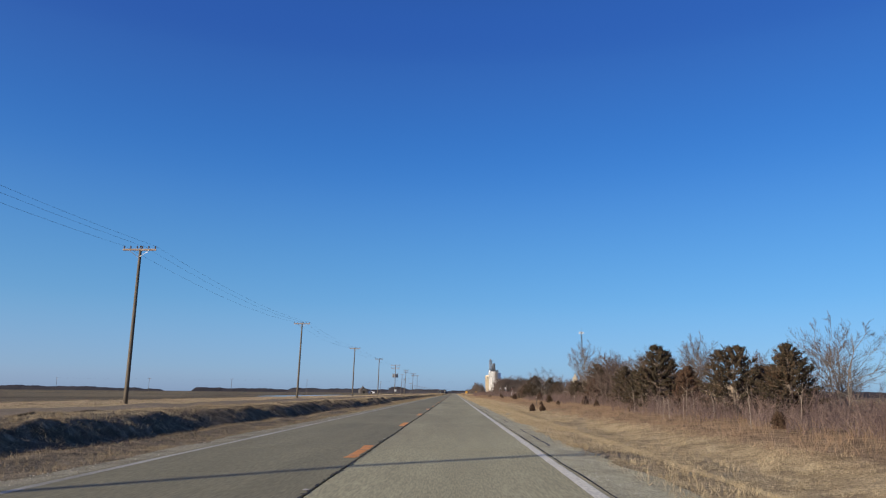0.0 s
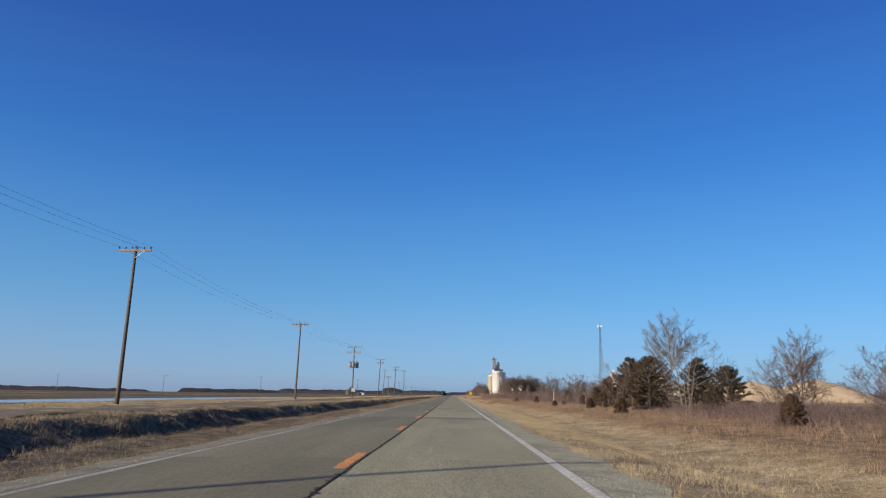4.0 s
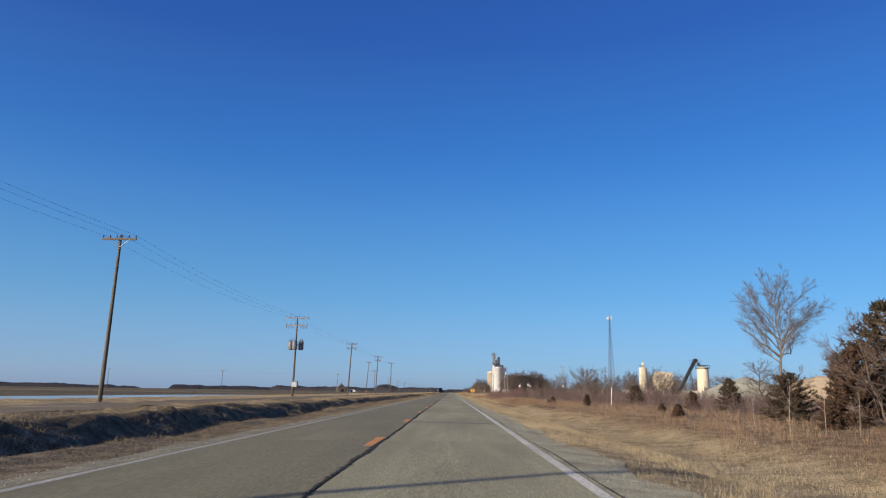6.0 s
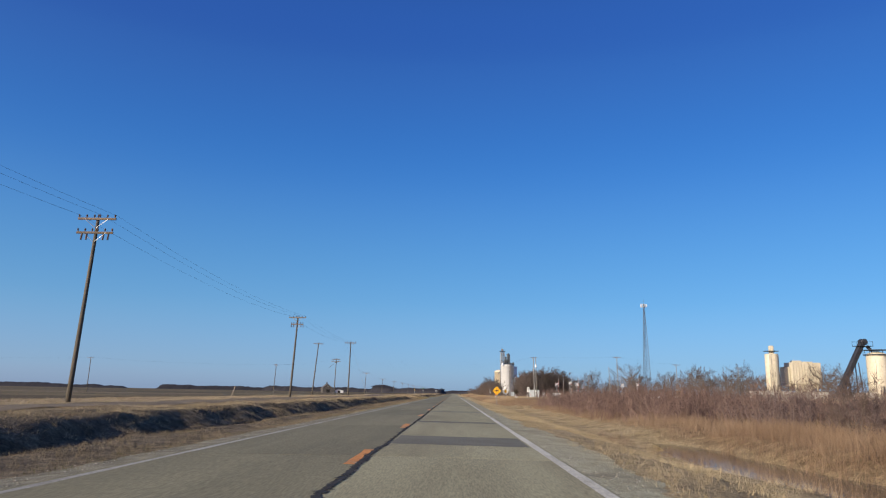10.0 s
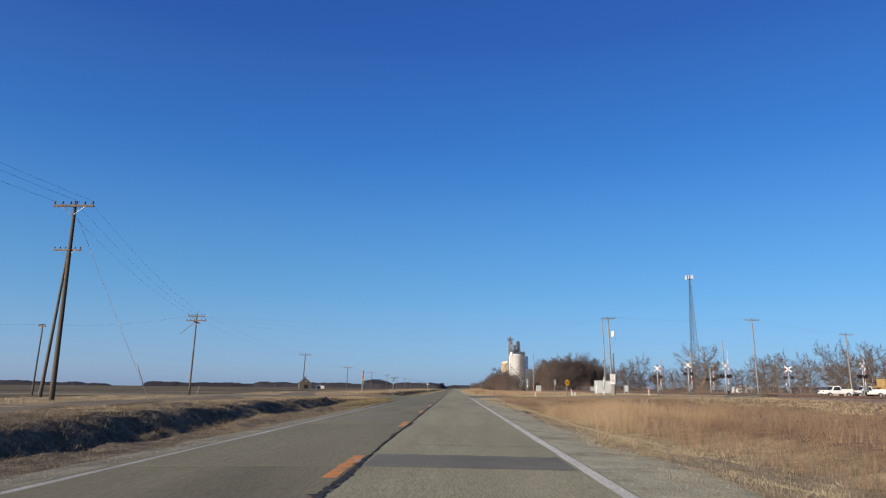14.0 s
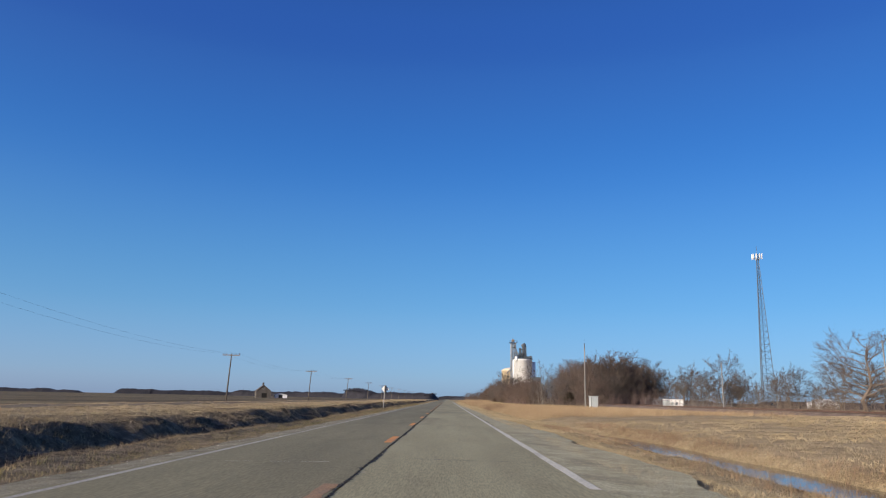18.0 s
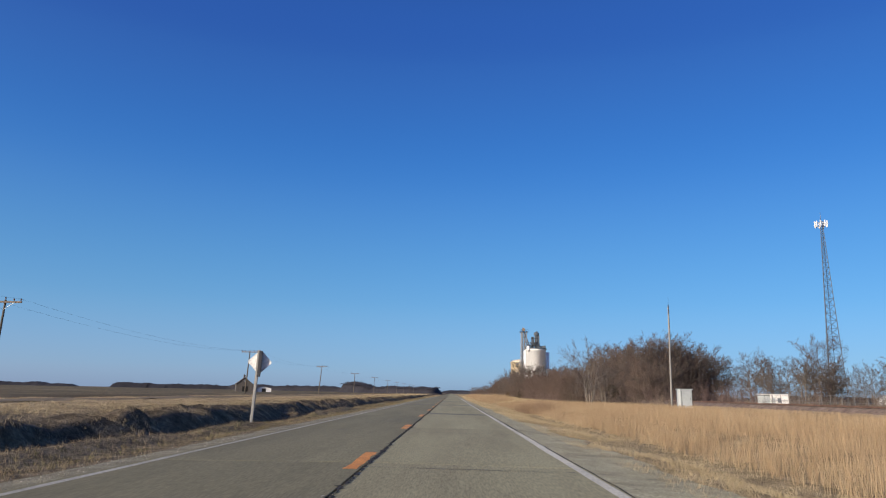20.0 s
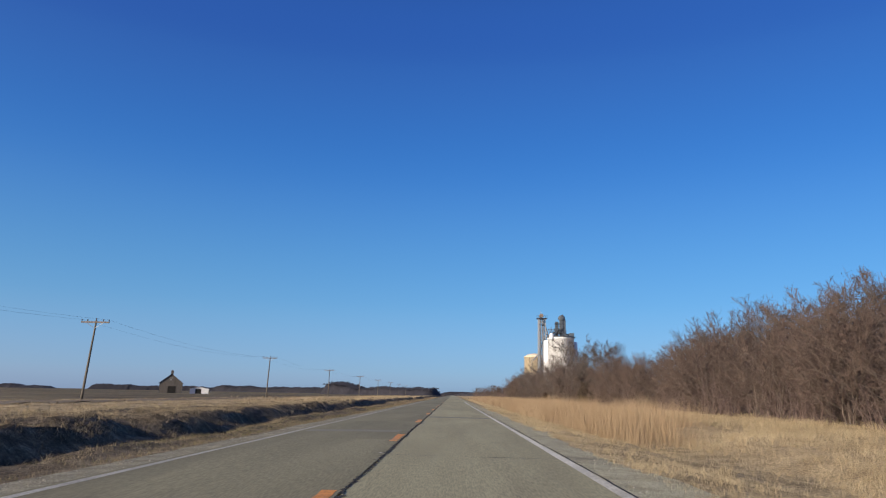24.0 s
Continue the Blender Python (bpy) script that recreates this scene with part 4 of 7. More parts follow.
x, y = -7.4, 590.4
s = thing("warning_sign_back", pose(x, y, gz(x, y), 0, 2.5, 6), "diamond sign showing its pale aluminium back, wooden post", "road sign")
h = 2.62 - gz(x, y)
wood_post(s, h - 0.05, 0.1, 0.12)
part("plate", flat_shape(diamond(0.46, 0.04), 0.005, pose(0.05, 0.08, h - 0.48)), M_ALU, s, "pale aluminium sign back")
# added dark panel: shade on the post, given as a solid dark part
part("channel", Shape().box((0.08, -0.075, h - 0.55), (0.13, 0.05, 0.95), 0.01), M_DARK, s, "dark panel painted in for shade on the post")

for mx, my, mh, red in ((27.6, 497.6, 1.3, 1), (13.6, 516.5, 1.4, 1), (21.5, 527.0, 0.9, 1), (20.6, 522.0, 1.38, 0), (24.3, 519.0, 1.7, 0), (27.2, 518.5, 1.8, 0), (24.9, 515.5, 1.4, 1)):
    s = thing("cable_marker", pose(mx, my, gz(mx, my), 0, (mx * 7) % 9 - 4, 0), "slim white cable marker post" if not red else "slim white cable marker post with a red cap", "marker post", "cable markers")
    part("post", Shape().tube([(0, 0, -0.2), (0, 0, mh * 0.62 if red else mh)], 0.045, 8), M_WHITE, s)
    if red:
        part("cap", Shape().tube([(0, 0, mh * 0.62), (0, 0, mh)], 0.047, 8), M_RED, s)
s = thing("utility_pedestal", pose(20.9, 520.4, gz(20.9, 520.4)), "small green utility pedestal", "utility box")
part("body", Shape().box((0, 0, 0.27), (0.3, 0.25, 0.6), 0.03), M_HUT, s)
part("lid", Shape().box((0, 0, 0.59), (0.33, 0.28, 0.06), 0.015), M_HUT, s)

for mx, my, mh, mt in ((6.75, 517.0, 1.3, M_POLE), (11.5, 99.5, 1.0, M_POLE), (19.6, 117.0, 1.1, M_PALEBARK), (21.2, 263.9, 2.15, M_WHITE)):
    s = thing("marker_post", pose(mx, my, gz(mx, my), 0, (mx * 3) % 4 - 1, 0), "white marker post in tall dry grass" if mt is M_WHITE else "short weathered wooden marker post", "marker post", "verge posts")
    part("post", Shape().tube([(0, 0, -0.2), (0, 0, mh)], 0.042, 7), mt, s)
    part("cap", Shape().lathe([(0.045, 0), (0.038, 0.04), (0.01, 0.055)], (0, 0, mh), 7), M_WHITE, s)
s = thing("leaning_stake", pose(-21.8, 352, gz(-21.8, 352)), "pale stake leaning at the field edge", "stake")
part("stake", Shape().box((0.25, 0, 0.65), (0.07, 0.05, 1.5), 0.005, pose(0, 0, 0, 0, 17, 0)), M_PALEBARK, s)

# ---------------------------------------------------------------- railway crossing
RAIL_X = 45.0


def track_bed(x0, y0, y1):
    s = Shape()
    prof = [(-3.4, -0.35), (-1.9, 0.4), (1.9, 0.4), (3.4, -0.35)]
    verts, faces = [], []
    ys = np.arange(y0, y1 + 1, 12.0)
    for yy in ys:
        verts += [(x0 + dx, yy, dz) for dx, dz in prof]
    for k in range(len(ys) - 1):
        for j in range(3):
            o = k * 4 + j
            faces.append((o, o + 1, o + 5, o + 4))
    return s.add(verts, faces)


railway = thing("railway_track", pose(0, 0, 0), "rusty railway track on brown ballast parallel to the road", "railway", kind="structure")
part("ballast", track_bed(RAIL_X, 330, 960), M_BALLAST, railway)
for dx in (-0.72, 0.72):
    part("rail", Shape().add([(RAIL_X + dx + q, yy, zz) for yy in (330, 960) for q, zz in ((-0.07, 0.48), (-0.035, 0.5), (-0.035, 0.65), (0.035, 0.65), (0.035, 0.5), (0.07, 0.48))],
                             [(k, k + 1, k + 7, k + 6) for k in range(5)] + [(5, 4, 3, 2, 1, 0), (6, 7, 8, 9, 10, 11)]), M_RAIL, railway)
tie = Shape().box((0, 0, 0), (2.6, 0.23, 0.18), 0.015).mesh("tie", M_TIE)
for k in range(150):
    t = new("tie", tie)
    t.parent = railway
    t.matrix_basis = pose(RAIL_X, 440 + k * 1.6, 0.42, 0, 0, (k * 37) % 5 - 2)
part("crossing_planks", Shape().box((RAIL_X, SIDE_Y + 1.8, 0.58), (1.25, 7.6, 0.1), 0.02).box((RAIL_X - 1.6, SIDE_Y + 1.8, 0.55), (1.5, 7.6, 0.1), 0.02).box((RAIL_X + 1.6, SIDE_Y + 1.8, 0.55), (1.5, 7.6, 0.1), 0.02), M_TIE, railway)


def crossbuck(x, y, turn, h=4.7, label="railway crossing signal mast with crossbuck and flashing lamps", blades=True):
    s = thing("crossing_signal", pose(x, y, gz(x, y), 0, 0, turn), label, "railway signal", "crossing signals")
    part("mast", Shape().tube([(0, 0, -0.1), (0, 0, h)], 0.06, 10), M_GALV, s, smooth=True)
    part("base", Shape().lathe([(0.2, 0), (0.2, 0.12), (0.1, 0.3), (0.07, 0.5)], (0, 0, 0), 10), M_STEELBLUE, s)
    for ang in (42, -42) if blades else ():
        arm = part("crossbuck_blade", Shape().box((0, 0, 0), (1.2, 0.02, 0.2), 0.004, pose(0, -0.09 - 0.015 * (ang > 0), h - 0.42) @ pose(0, 0, 0, 0, ang, 0)), M_WHITE, s, "white crossbuck blade with dark bars")
        for k in (-0.33, 0.33):
            part("text_bar", Shape().box((k, 0, 0), (0.3, 0.006, 0.09), 0, pose(0, -0.103 - 0.015 * (ang > 0), h - 0.42) @ pose(0, 0, 0, 0, ang, 0)), M_BLACK, arm)
    part("light_arm", Shape().tube([(-0.62, -0.05, h - 1.75), (0.62, -0.05, h - 1.75)], 0.035, 6), M_DARK, s)
    for sx_ in (-0.5, 0.5):
        for sy_ in (-1, 1):
            lamp = part("signal_lamp", Shape().lathe([(0.28, 0), (0.28, 0.012), (0.12, 0.03), (0.12, 0.14)], (0, 0, 0), 16, pose(sx_, sy_ * 0.14, h - 1.75, 90 if sy_ > 0 else -90)), M_BLACK, s, "black round signal lamp disc")
            part("lens", Shape().lathe([(0.1, 0), (0.07, 0.03), (0.01, 0.04)], (0, 0, 0), 12, pose(sx_, sy_ * 0.155, h - 1.75, -90 if sy_ > 0 else 90)), M_LAMPGLASS, lamp)
            part("hood", Shape().tube([(sx_, sy_ * 0.16, h - 1.63), (sx_, sy_ * 0.42, h - 1.65)], 0.1, 8), M_BLACK, lamp)
    part("bell", Shape().lathe([(0.02, 0), (0.12, 0.02), (0.12, 0.08), (0.02, 0.12)], (0, 0, h + 0.02), 10), M_DARK, s)
    mech = part("gate_mechanism", Shape().box((0.32, 0.0, 1.25), (0.42, 0.5, 0.75), 0.04), M_GREYCAN, s, "grey gate motor box")
    part("counterweight", Shape().box((0.5, 0.25, 0.85), (0.12, 0.3, 0.6), 0.02), M_DARK, mech)
    arm = Shape().tube([(0.45, 0.1, 1.3), (0.5, 0.1, 4.0), (0.52, 0.1, h + 1.5)], [0.04, 0.026, 0.015], 6)
    gate = part("gate_arm", arm, M_WHITE, s, "raised white gate arm with red bands")
    for k in range(4):
        part("red_band", Shape().tube([(0.475 + k * 0.013, 0.1, 2.2 + k * 0.9), (0.48 + k * 0.013, 0.1, 2.6 + k * 0.9)], 0.042 - 0.006 * k, 6), M_RED, gate)
    part("junction_box", Shape().box((-0.05, 0.16, 0.85), (0.3, 0.2, 0.5), 0.02), M_GREYCAN, s)
    return s


crossbuck(32.7, 511.0, -18)
crossbuck(36.0, 505.9, -12, 5.0)
crossbuck(53.0, 509.5, 160, 4.7)
crossbuck(40.3, 508.6, -15, 4.3, "railway gate mast with flashing lamps and a raised arm", False)
crossbuck(52.0, 487.0, 20, 4.6)
crossbuck(35.2, 488.5, 12, 4.5)

hut = thing("signal_hut", pose(27.3, 526.6, gz(27.3, 526.6)), "pale grey-green steel signal hut on stilts beside the crossing", "equipment hut")
part("body", Shape().box((0, 0, 1.45), (3.1, 2.4, 2.15), 0.03), M_HUT, hut)
part("roof", Shape().box((0, 0, 2.56), (3.25, 2.55, 0.08), 0.02), M_HUT, hut)
for lx in (-1.25, 1.25):
    for ly in (-0.95, 0.95):
        part("leg", Shape().box((lx, ly, 0.15), (0.16, 0.16, 0.75), 0.01), M_GALV, hut)
dr = part("door", Shape().box((-0.95, -1.215, 1.45), (0.85, 0.03, 1.95), 0.01), M_HUT, hut)
part("door_handle", Shape().box((-0.65, -1.245, 1.4), (0.05, 0.04, 0.22), 0.01), M_DARK, dr)
pl = part("notice", Shape().box((0.5, -1.21, 2.1), (0.42, 0.015, 0.4), 0.0), M_WHITE, hut)
for k in range(3):
    part("text_bar", Shape().box((0.5, -1.22, 2.2 - k * 0.1), (0.32 - 0.06 * k, 0.004, 0.04), 0.0), M_BLACK, pl)
part("conduit", Shape().tube([(-0.3, -1.26, 0.2), (-0.3, -1.26, 2.4), (-0.25, -1.2, 3.3)], 0.04, 6), M_GALV, hut)
part("vent", Shape().box((0.9, -1.215, 0.8), (0.5, 0.03, 0.3), 0.01), M_GALV, hut)
part("step", Shape().box((-0.95, -1.5, 0.2), (0.9, 0.4, 0.08), 0.01), M_GALV, hut)
cabin = thing("meter_cabinet", pose(29.6, 519.5, gz(29.6, 519.5)), "grey meter cabinet on a small frame", "utility box")
part("body", Shape().box((0, 0, 1.3), (0.75, 0.35, 1.2), 0.03), M_GREYCAN, cabin)
for k in (-0.35, 0.35):
    part("leg", Shape().box((k, 0, 0.35), (0.07, 0.07, 0.9), 0.008), M_GALV, cabin)
part("door", Shape().box((0, -0.185, 1.3), (0.62, 0.02, 1.0), 0.008), M_HUT, cabin)

cab = thing("equipment_cabinet", pose(30.9, 660.6, gz(30.9, 660.6), 0, 0, 6), "tall pale grey steel equipment cabinet in golden grass", "utility box")
part("body", Shape().box((0, 0, 1.3), (1.65, 1.2, 2.3), 0.03), M_HUT, cab)
part("roof", Shape().box((0, 0, 2.5), (1.85, 1.4, 0.12), 0.03), M_HUT, cab)
dr = part("door", Shape().box((0.1, -0.615, 1.3), (1.25, 0.03, 2.05), 0.01), M_HUT, cab)
part("door_handle", Shape().box((0.6, -0.645, 1.3), (0.05, 0.04, 0.25), 0.01), M_DARK, dr)
part("hinge_rail", Shape().box((-0.62, -0.64, 1.3), (0.05, 0.03, 2.0), 0.005), M_DARK, cab)
part("vent", Shape().box((0.1, -0.64, 2.1), (0.6, 0.02, 0.2), 0.005), M_GALV, dr)
part("plinth", Shape().box((0, 0, 0.08), (1.7, 1.25, 0.3), 0.02), M_SPALL, cab)

shed = thing("equipment_shelter", pose(59.6, 699.0, gz(59.6, 699) - 0.05) @ Matrix.Scale(0.76, 4), "white flat-roofed equipment shelter with a door", "equipment hut")
part("body", Shape().box((0.95, 0, 1.5), (4.3, 3.2, 3.0), 0.04), M_WHITE, shed)
part("side_room", Shape().box((-2.2, 0, 1.4), (1.9, 2.8, 2.6), 0.04), M_HUT, shed)
part("roof", Shape().box((0, 0, 3.06), (6.5, 3.5, 0.14), 0.03), M_WHITE, shed)
dr = part("door", Shape().box((-0.6, -1.63, 1.25), (0.95, 0.05, 2.1), 0.01), M_HUT, shed)
part("air_conditioner", Shape().box((0.7, -1.78, 1.7), (0.7, 0.35, 1.0), 0.03), M_GREYCAN, shed)
part("trim_band", Shape().box((0.95, -1.62, 1.6), (4.2, 0.03, 0.08), 0.0), M_GREYCAN, shed)


M_FENCE = mat("dull_fence_steel", (0.13, 0.125, 0.12), (0.22, 0.21, 0.2), 2, 25, 0.6, 0.1, metal=0.3)


def chain_fence(x0, y0, x1, y1, h=2.1, step_=3.0, label="chain-link fence with steel posts"):
    d_ = Vector((x1 - x0, y1 - y0, 0))
    n_ = max(2, int(d_.length / step_))
    s = thing("chain_link_fence", pose(x0, y0, 0), label, "fence", kind="structure")
    for k in range(n_ + 1):
        q = d_ * (k / n_)
        part("post", Shape().tube([(q.x, q.y, gz(x0 + q.x, y0 + q.y) - 0.1), (q.x, q.y, gz(x0 + q.x, y0 + q.y) + h)], 0.035, 6), M_FENCE, s)
    for hh in (0.1, h * 0.5, h):
        part("rail", Shape().tube([(0, 0, gz(x0, y0) + hh), (d_.x, d_.y, gz(x1, y1) + hh)], 0.02, 5), M_FENCE, s)
    p0, p1 = [], []
    cnt = int(d_.length / 0.28)
    for k in range(cnt):
        for sgn in (-1, 1):
            u = k / cnt
            w = min(1.0, max(0.0, u + sgn * h / d_.length))
            z0_ = gz(x0 + d_.x * u, y0 + d_.y * u)
            p0.append((d_.x * u, d_.y * u, z0_ + 0.05))
            p1.append((d_.x * w, d_.y * w, z0_ + h))
    vv, tt = cones(p0, p1, 0.006)
    me = new("mesh_wire", fast_mesh("mesh_wire", vv, tt, M_FENCE))
    me.parent = s
    return s


chain_fence(50.5, 692, 66, 694, 2.3)
chain_fence(52, 640, 52.5, 692, 2.0)
chain_fence(64, 478, 100, 486, 2.2)
chain_fence(60, 560, 100, 575, 2.2)

# ---------------------------------------------------------------- yard beyond the railway


def pickup(x, y, turn, label):
    s = thing("pickup_truck", pose(x, y, gz(x, y), 0, 0, turn), label, "pickup truck", "parked trucks")
    body = part("body", Shape().box((0, 0, 0.78), (5.3, 1.9, 0.55), 0.12).box((1.9, 0, 0.98), (1.5, 1.82, 0.35), 0.12), M_WHITE, s)
    part("bed", Shape().box((-1.6, 0.88, 1.18), (2.0, 0.1, 0.36), 0.03).box((-1.6, -0.88, 1.18), (2.0, 0.1, 0.36), 0.03).box((-2.6, 0, 1.18), (0.08, 1.8, 0.36), 0.03), M_WHITE, body)
    cabp = part("cab", Shape().add([(-0.55, -0.85, 1.0), (1.35, -0.85, 1.0), (1.35, 0.85, 1.0), (-0.55, 0.85, 1.0), (-0.4, -0.72, 1.85), (0.7, -0.72, 1.85), (0.7, 0.72, 1.85), (-0.4, 0.72, 1.85)],
                                   [(3, 2, 1, 0), (4, 5, 6, 7), (0, 1, 5, 4), (1, 2, 6, 5), (2, 3, 7, 6), (3, 0, 4, 7)]), M_WHITE, s)
    for sgn in (-1, 1):
        part("side_window", Shape().add([(-0.38, sgn * 0.83, 1.15), (1.0, sgn * 0.83, 1.15), (0.62, sgn * 0.755, 1.72), (-0.3, sgn * 0.755, 1.72)], [(0, 1, 2, 3) if sgn < 0 else (3, 2, 1, 0)]), M_GLASS, cabp)
    part("windscreen", Shape().add([(1.28, -0.75, 1.12), (1.28, 0.75, 1.12), (0.8, 0.66, 1.78), (0.8, -0.66, 1.78)], [(0, 1, 2, 3)]), M_GLASS, cabp)
    for wx in (-1.65, 1.65):
        for wy in (-0.88, 0.88):
            w = part("wheel", Shape().lathe([(0.2, -0.12), (0.38, -0.12), (0.4, -0.06), (0.4, 0.06), (0.38, 0.12), (0.2, 0.12)], (0, 0, 0), 16, pose(wx, wy, 0.4, 90)), M_TYRE, s)
            part("rim", Shape().lathe([(0.05, -0.13), (0.22, -0.13), (0.22, 0.13), (0.05, 0.13)], (0, 0, 0), 12, pose(wx, wy, 0.4, 90)), M_GALV, w)
    for hy_ in (-0.7, 0.7):
        part("headlight", Shape().box((2.63, hy_, 0.92), (0.06, 0.34, 0.18), 0.02), M_GLASS, body)
    part("bumper", Shape().box((2.68, 0, 0.58), (0.14, 1.85, 0.2), 0.04), M_GALV, s)
    return s


pickup(63.5, 516, 188, "white pickup truck parked in a gravel yard")
pickup(69.6, 517.5, 176, "white pickup truck parked beside a loader")
ldr = thing("wheel_loader", pose(74.0, 521, gz(74, 521), 0, 0, 160), "dull yellow wheel loader parked in a yard", "loader")
part("chassis", Shape().box((-1.4, 0, 1.3), (3.2, 1.9, 1.1), 0.12).box((1.2, 0, 1.05), (1.8, 1.0, 0.6), 0.08), M_LOADER, ldr)
cb = part("cab", Shape().box((0.0, 0, 2.5), (1.4, 1.5, 1.5), 0.08), M_LOADER, ldr)
part("cab_window", Shape().box((0.0, 0, 2.6), (1.42, 1.3, 1.0), 0.02), M_GLASS, cb)
part("bucket", Shape().add([(2.6, -1.4, 0.2), (2.6, 1.4, 0.2), (3.6, 1.4, 0.15), (3.6, -1.4, 0.15), (2.5, -1.4, 1.3), (2.5, 1.4, 1.3)], [(0, 1, 2, 3), (1, 0, 4, 5), (0, 3, 4), (1, 5, 2)]), M_LOADER, ldr)
for sgn in (-1, 1):
    part("lift_arm", Shape().tube([(0.6, sgn * 0.5, 1.9), (1.8, sgn * 0.5, 1.7), (2.6, sgn * 0.5, 0.8)], 0.12, 6), M_LOADER, ldr)
for wx in (-1.5, 1.5):
    for wy in (-1.1, 1.1):
        part("wheel", Shape().lathe([(0.3, -0.25), (0.68, -0.25), (0.75, -0.12), (0.75, 0.12), (0.68, 0.25), (0.3, 0.25)], (0, 0, 0), 16, pose(wx, wy, 0.75, 90)), M_TYRE, ldr)
beams = thing("steel_beam_stack", pose(92, 505, gz(92, 505), 0, 0, 12), "low stack of faded red steel beams", "beam stack")
for k in range(6):
    part("beam", Shape().box((0, (k % 3) * 0.6 - 0.6, 0.2 + 0.42 * (k // 3)), (14.0, 0.35, 0.38), 0.02), M_REDSTEEL, beams)
beams = thing("steel_beam_stack", pose(108, 512, gz(108, 512), 0, 0, -8), "low stack of faded red steel beams", "beam stack")
for k in range(4):
    part("beam", Shape().box((0, (k % 2) * 0.6 - 0.3, 0.2 + 0.42 * (k // 2)), (10.0, 0.35, 0.38), 0.02), M_REDSTEEL, beams)


def heap(name, x, y, r, h, material, label, z0=None, seed=0, squash=1.0):
    """A heap of loose material, steep and slightly uneven."""
    n_, m_ = 40, 14
    s = Shape()
    verts, faces = [], []
    base = gz(x, y) - 0.4 if z0 is None else z0
    for j in range(m_ + 1):
        for k in range(n_):
            an = 2 * math.pi * k / n_
            u = j / m_
            rr = r * (1 - u) * (1 + 0.1 * (float(vnoise(math.cos(an) * 2 + seed, math.sin(an) * 2 + u * 2, seed)) - 0.5) * 2)
            zz = h * (1 - (1 - u) ** 1.12) * (1 - 0.12 * u * u)
            verts.append((rr * math.cos(an), rr * math.sin(an) * squash, zz + (float(vnoise(math.cos(an) * 3 + 7, math.sin(an) * 3 + u * 5, seed + 2)) - 0.5) * 0.05 * h))
    for j in range(m_):
        for k in range(n_):
            o, p = j * n_ + k, j * n_ + (k + 1) % n_
            faces.append((o, p, p + n_, o + n_))
    faces.append(tuple(range(m_ * n_, m_ * n_ + n_)))
    s.add(verts, faces)
    ob = part(name, s, material, smooth=True)
    ob.matrix_basis = pose(x, y, base)
    return tagged(ob, label, "heap")


heap("stockpile", 95, 402, 19, 8.6, M_GREYPILE, "large grey-green heap of crushed stone", seed=1)
heap("sand_pile", 120, 404, 25, 9.4, M_SAND, "broad tan heap of sand", seed=2)
heap("sand_pile", 152, 418, 28, 11.0, M_SAND, "broad tan heap of sand", seed=3)
heap("dirt_pile", 71, 526, 4.5, 1.9, M_SAND, "small heap of brown dirt in the yard", seed=4)
heap("berm", 88, 440, 26, 2.6, M_SAND, "low bank of brown earth below the plant", seed=5, squash=0.5)

# ---------------------------------------------------------------- concrete plant
silo = thing("cement_silo", pose(76.6, 456, gz(76.6, 456)), "tall slim cream cement silo", "silo")
part("barrel", Shape().lathe([(0.7, 2.2), (1.55, 4.2), (1.55, 11.6), (1.45, 11.75)], (0, 0, 0), 20), M_CREAM, silo, smooth=True)
part("filter_housing", Shape().box((0.0, 0, 12.7), (0.95, 0.95, 2.1), 0.1), M_CREAM, silo)
part("top_rail", Shape().lathe([(1.75, 12.4), (1.79, 12.4), (1.79, 12.46), (1.75, 12.46)], (0, 0, 0), 20), M_DARK, silo)
for an in range(4):
    part("leg", Shape().tube([(1.4 * math.cos(an * 1.571 + 0.78), 1.4 * math.sin(an * 1.571 + 0.78), 0), (1.4 * math.cos(an * 1.571 + 0.78), 1.4 * math.sin(an * 1.571 + 0.78), 4.4)], 0.14, 6), M_CREAM, silo)
part("ladder", Shape().box((-1.2, -1.6, 7.6), (0.05, 0.05, 8.5), 0.0).box((-0.85, -1.75, 7.6), (0.05, 0.05, 8.5), 0.0), M_DARK, silo)
batch = thing("batching_plant", pose(85.2, 459, gz(85.2, 459)), "cream ribbed aggregate bins of a concrete plant", "plant building")
part("body", Shape().box((0, 0, 7.4), (7.0, 4.2, 5.2), 0.08), M_CREAM, batch)
for k in range(11):
    part("rib", Shape().box((-3.3 + k * 0.66, -2.16, 7.4), (0.14, 0.14, 5.0), 0.01), M_CREAM, batch)
for k in (-2.6, 2.6):
    for j in (-1.6, 1.6):
        part("leg", Shape().box((k, j, 2.4), (0.35, 0.35, 5.0), 0.02), M_CREAM, batch)
part("hopper", Shape().add([(-3, -1.9, 4.8), (3, -1.9, 4.8), (3, 1.9, 4.8), (-3, 1.9, 4.8), (-0.8, -0.6, 2.6), (0.8, -0.6, 2.6), (0.8, 0.6, 2.6), (-0.8, 0.6, 2.6)],
                           [(0, 1, 5, 4), (1, 2, 6, 5), (2, 3, 7, 6), (3, 0, 4, 7), (4, 5, 6, 7)]), M_CREAM, batch)
part("top_box", Shape().box((-1.5, 0, 10.2), (2.0, 1.6, 0.6), 0.05).box((1.2, 0, 10.1), (2.2, 1.2, 0.4), 0.05), M_CREAM, batch)
part("side_tower", Shape().box((-4.3, 0, 6.6), (1.3, 2.4, 4.6), 0.05), M_CREAM, batch)
bin2 = thing("aggregate_bin", pose(98.2, 450, gz(98.2, 450)), "round cream storage bin with top railing", "silo")
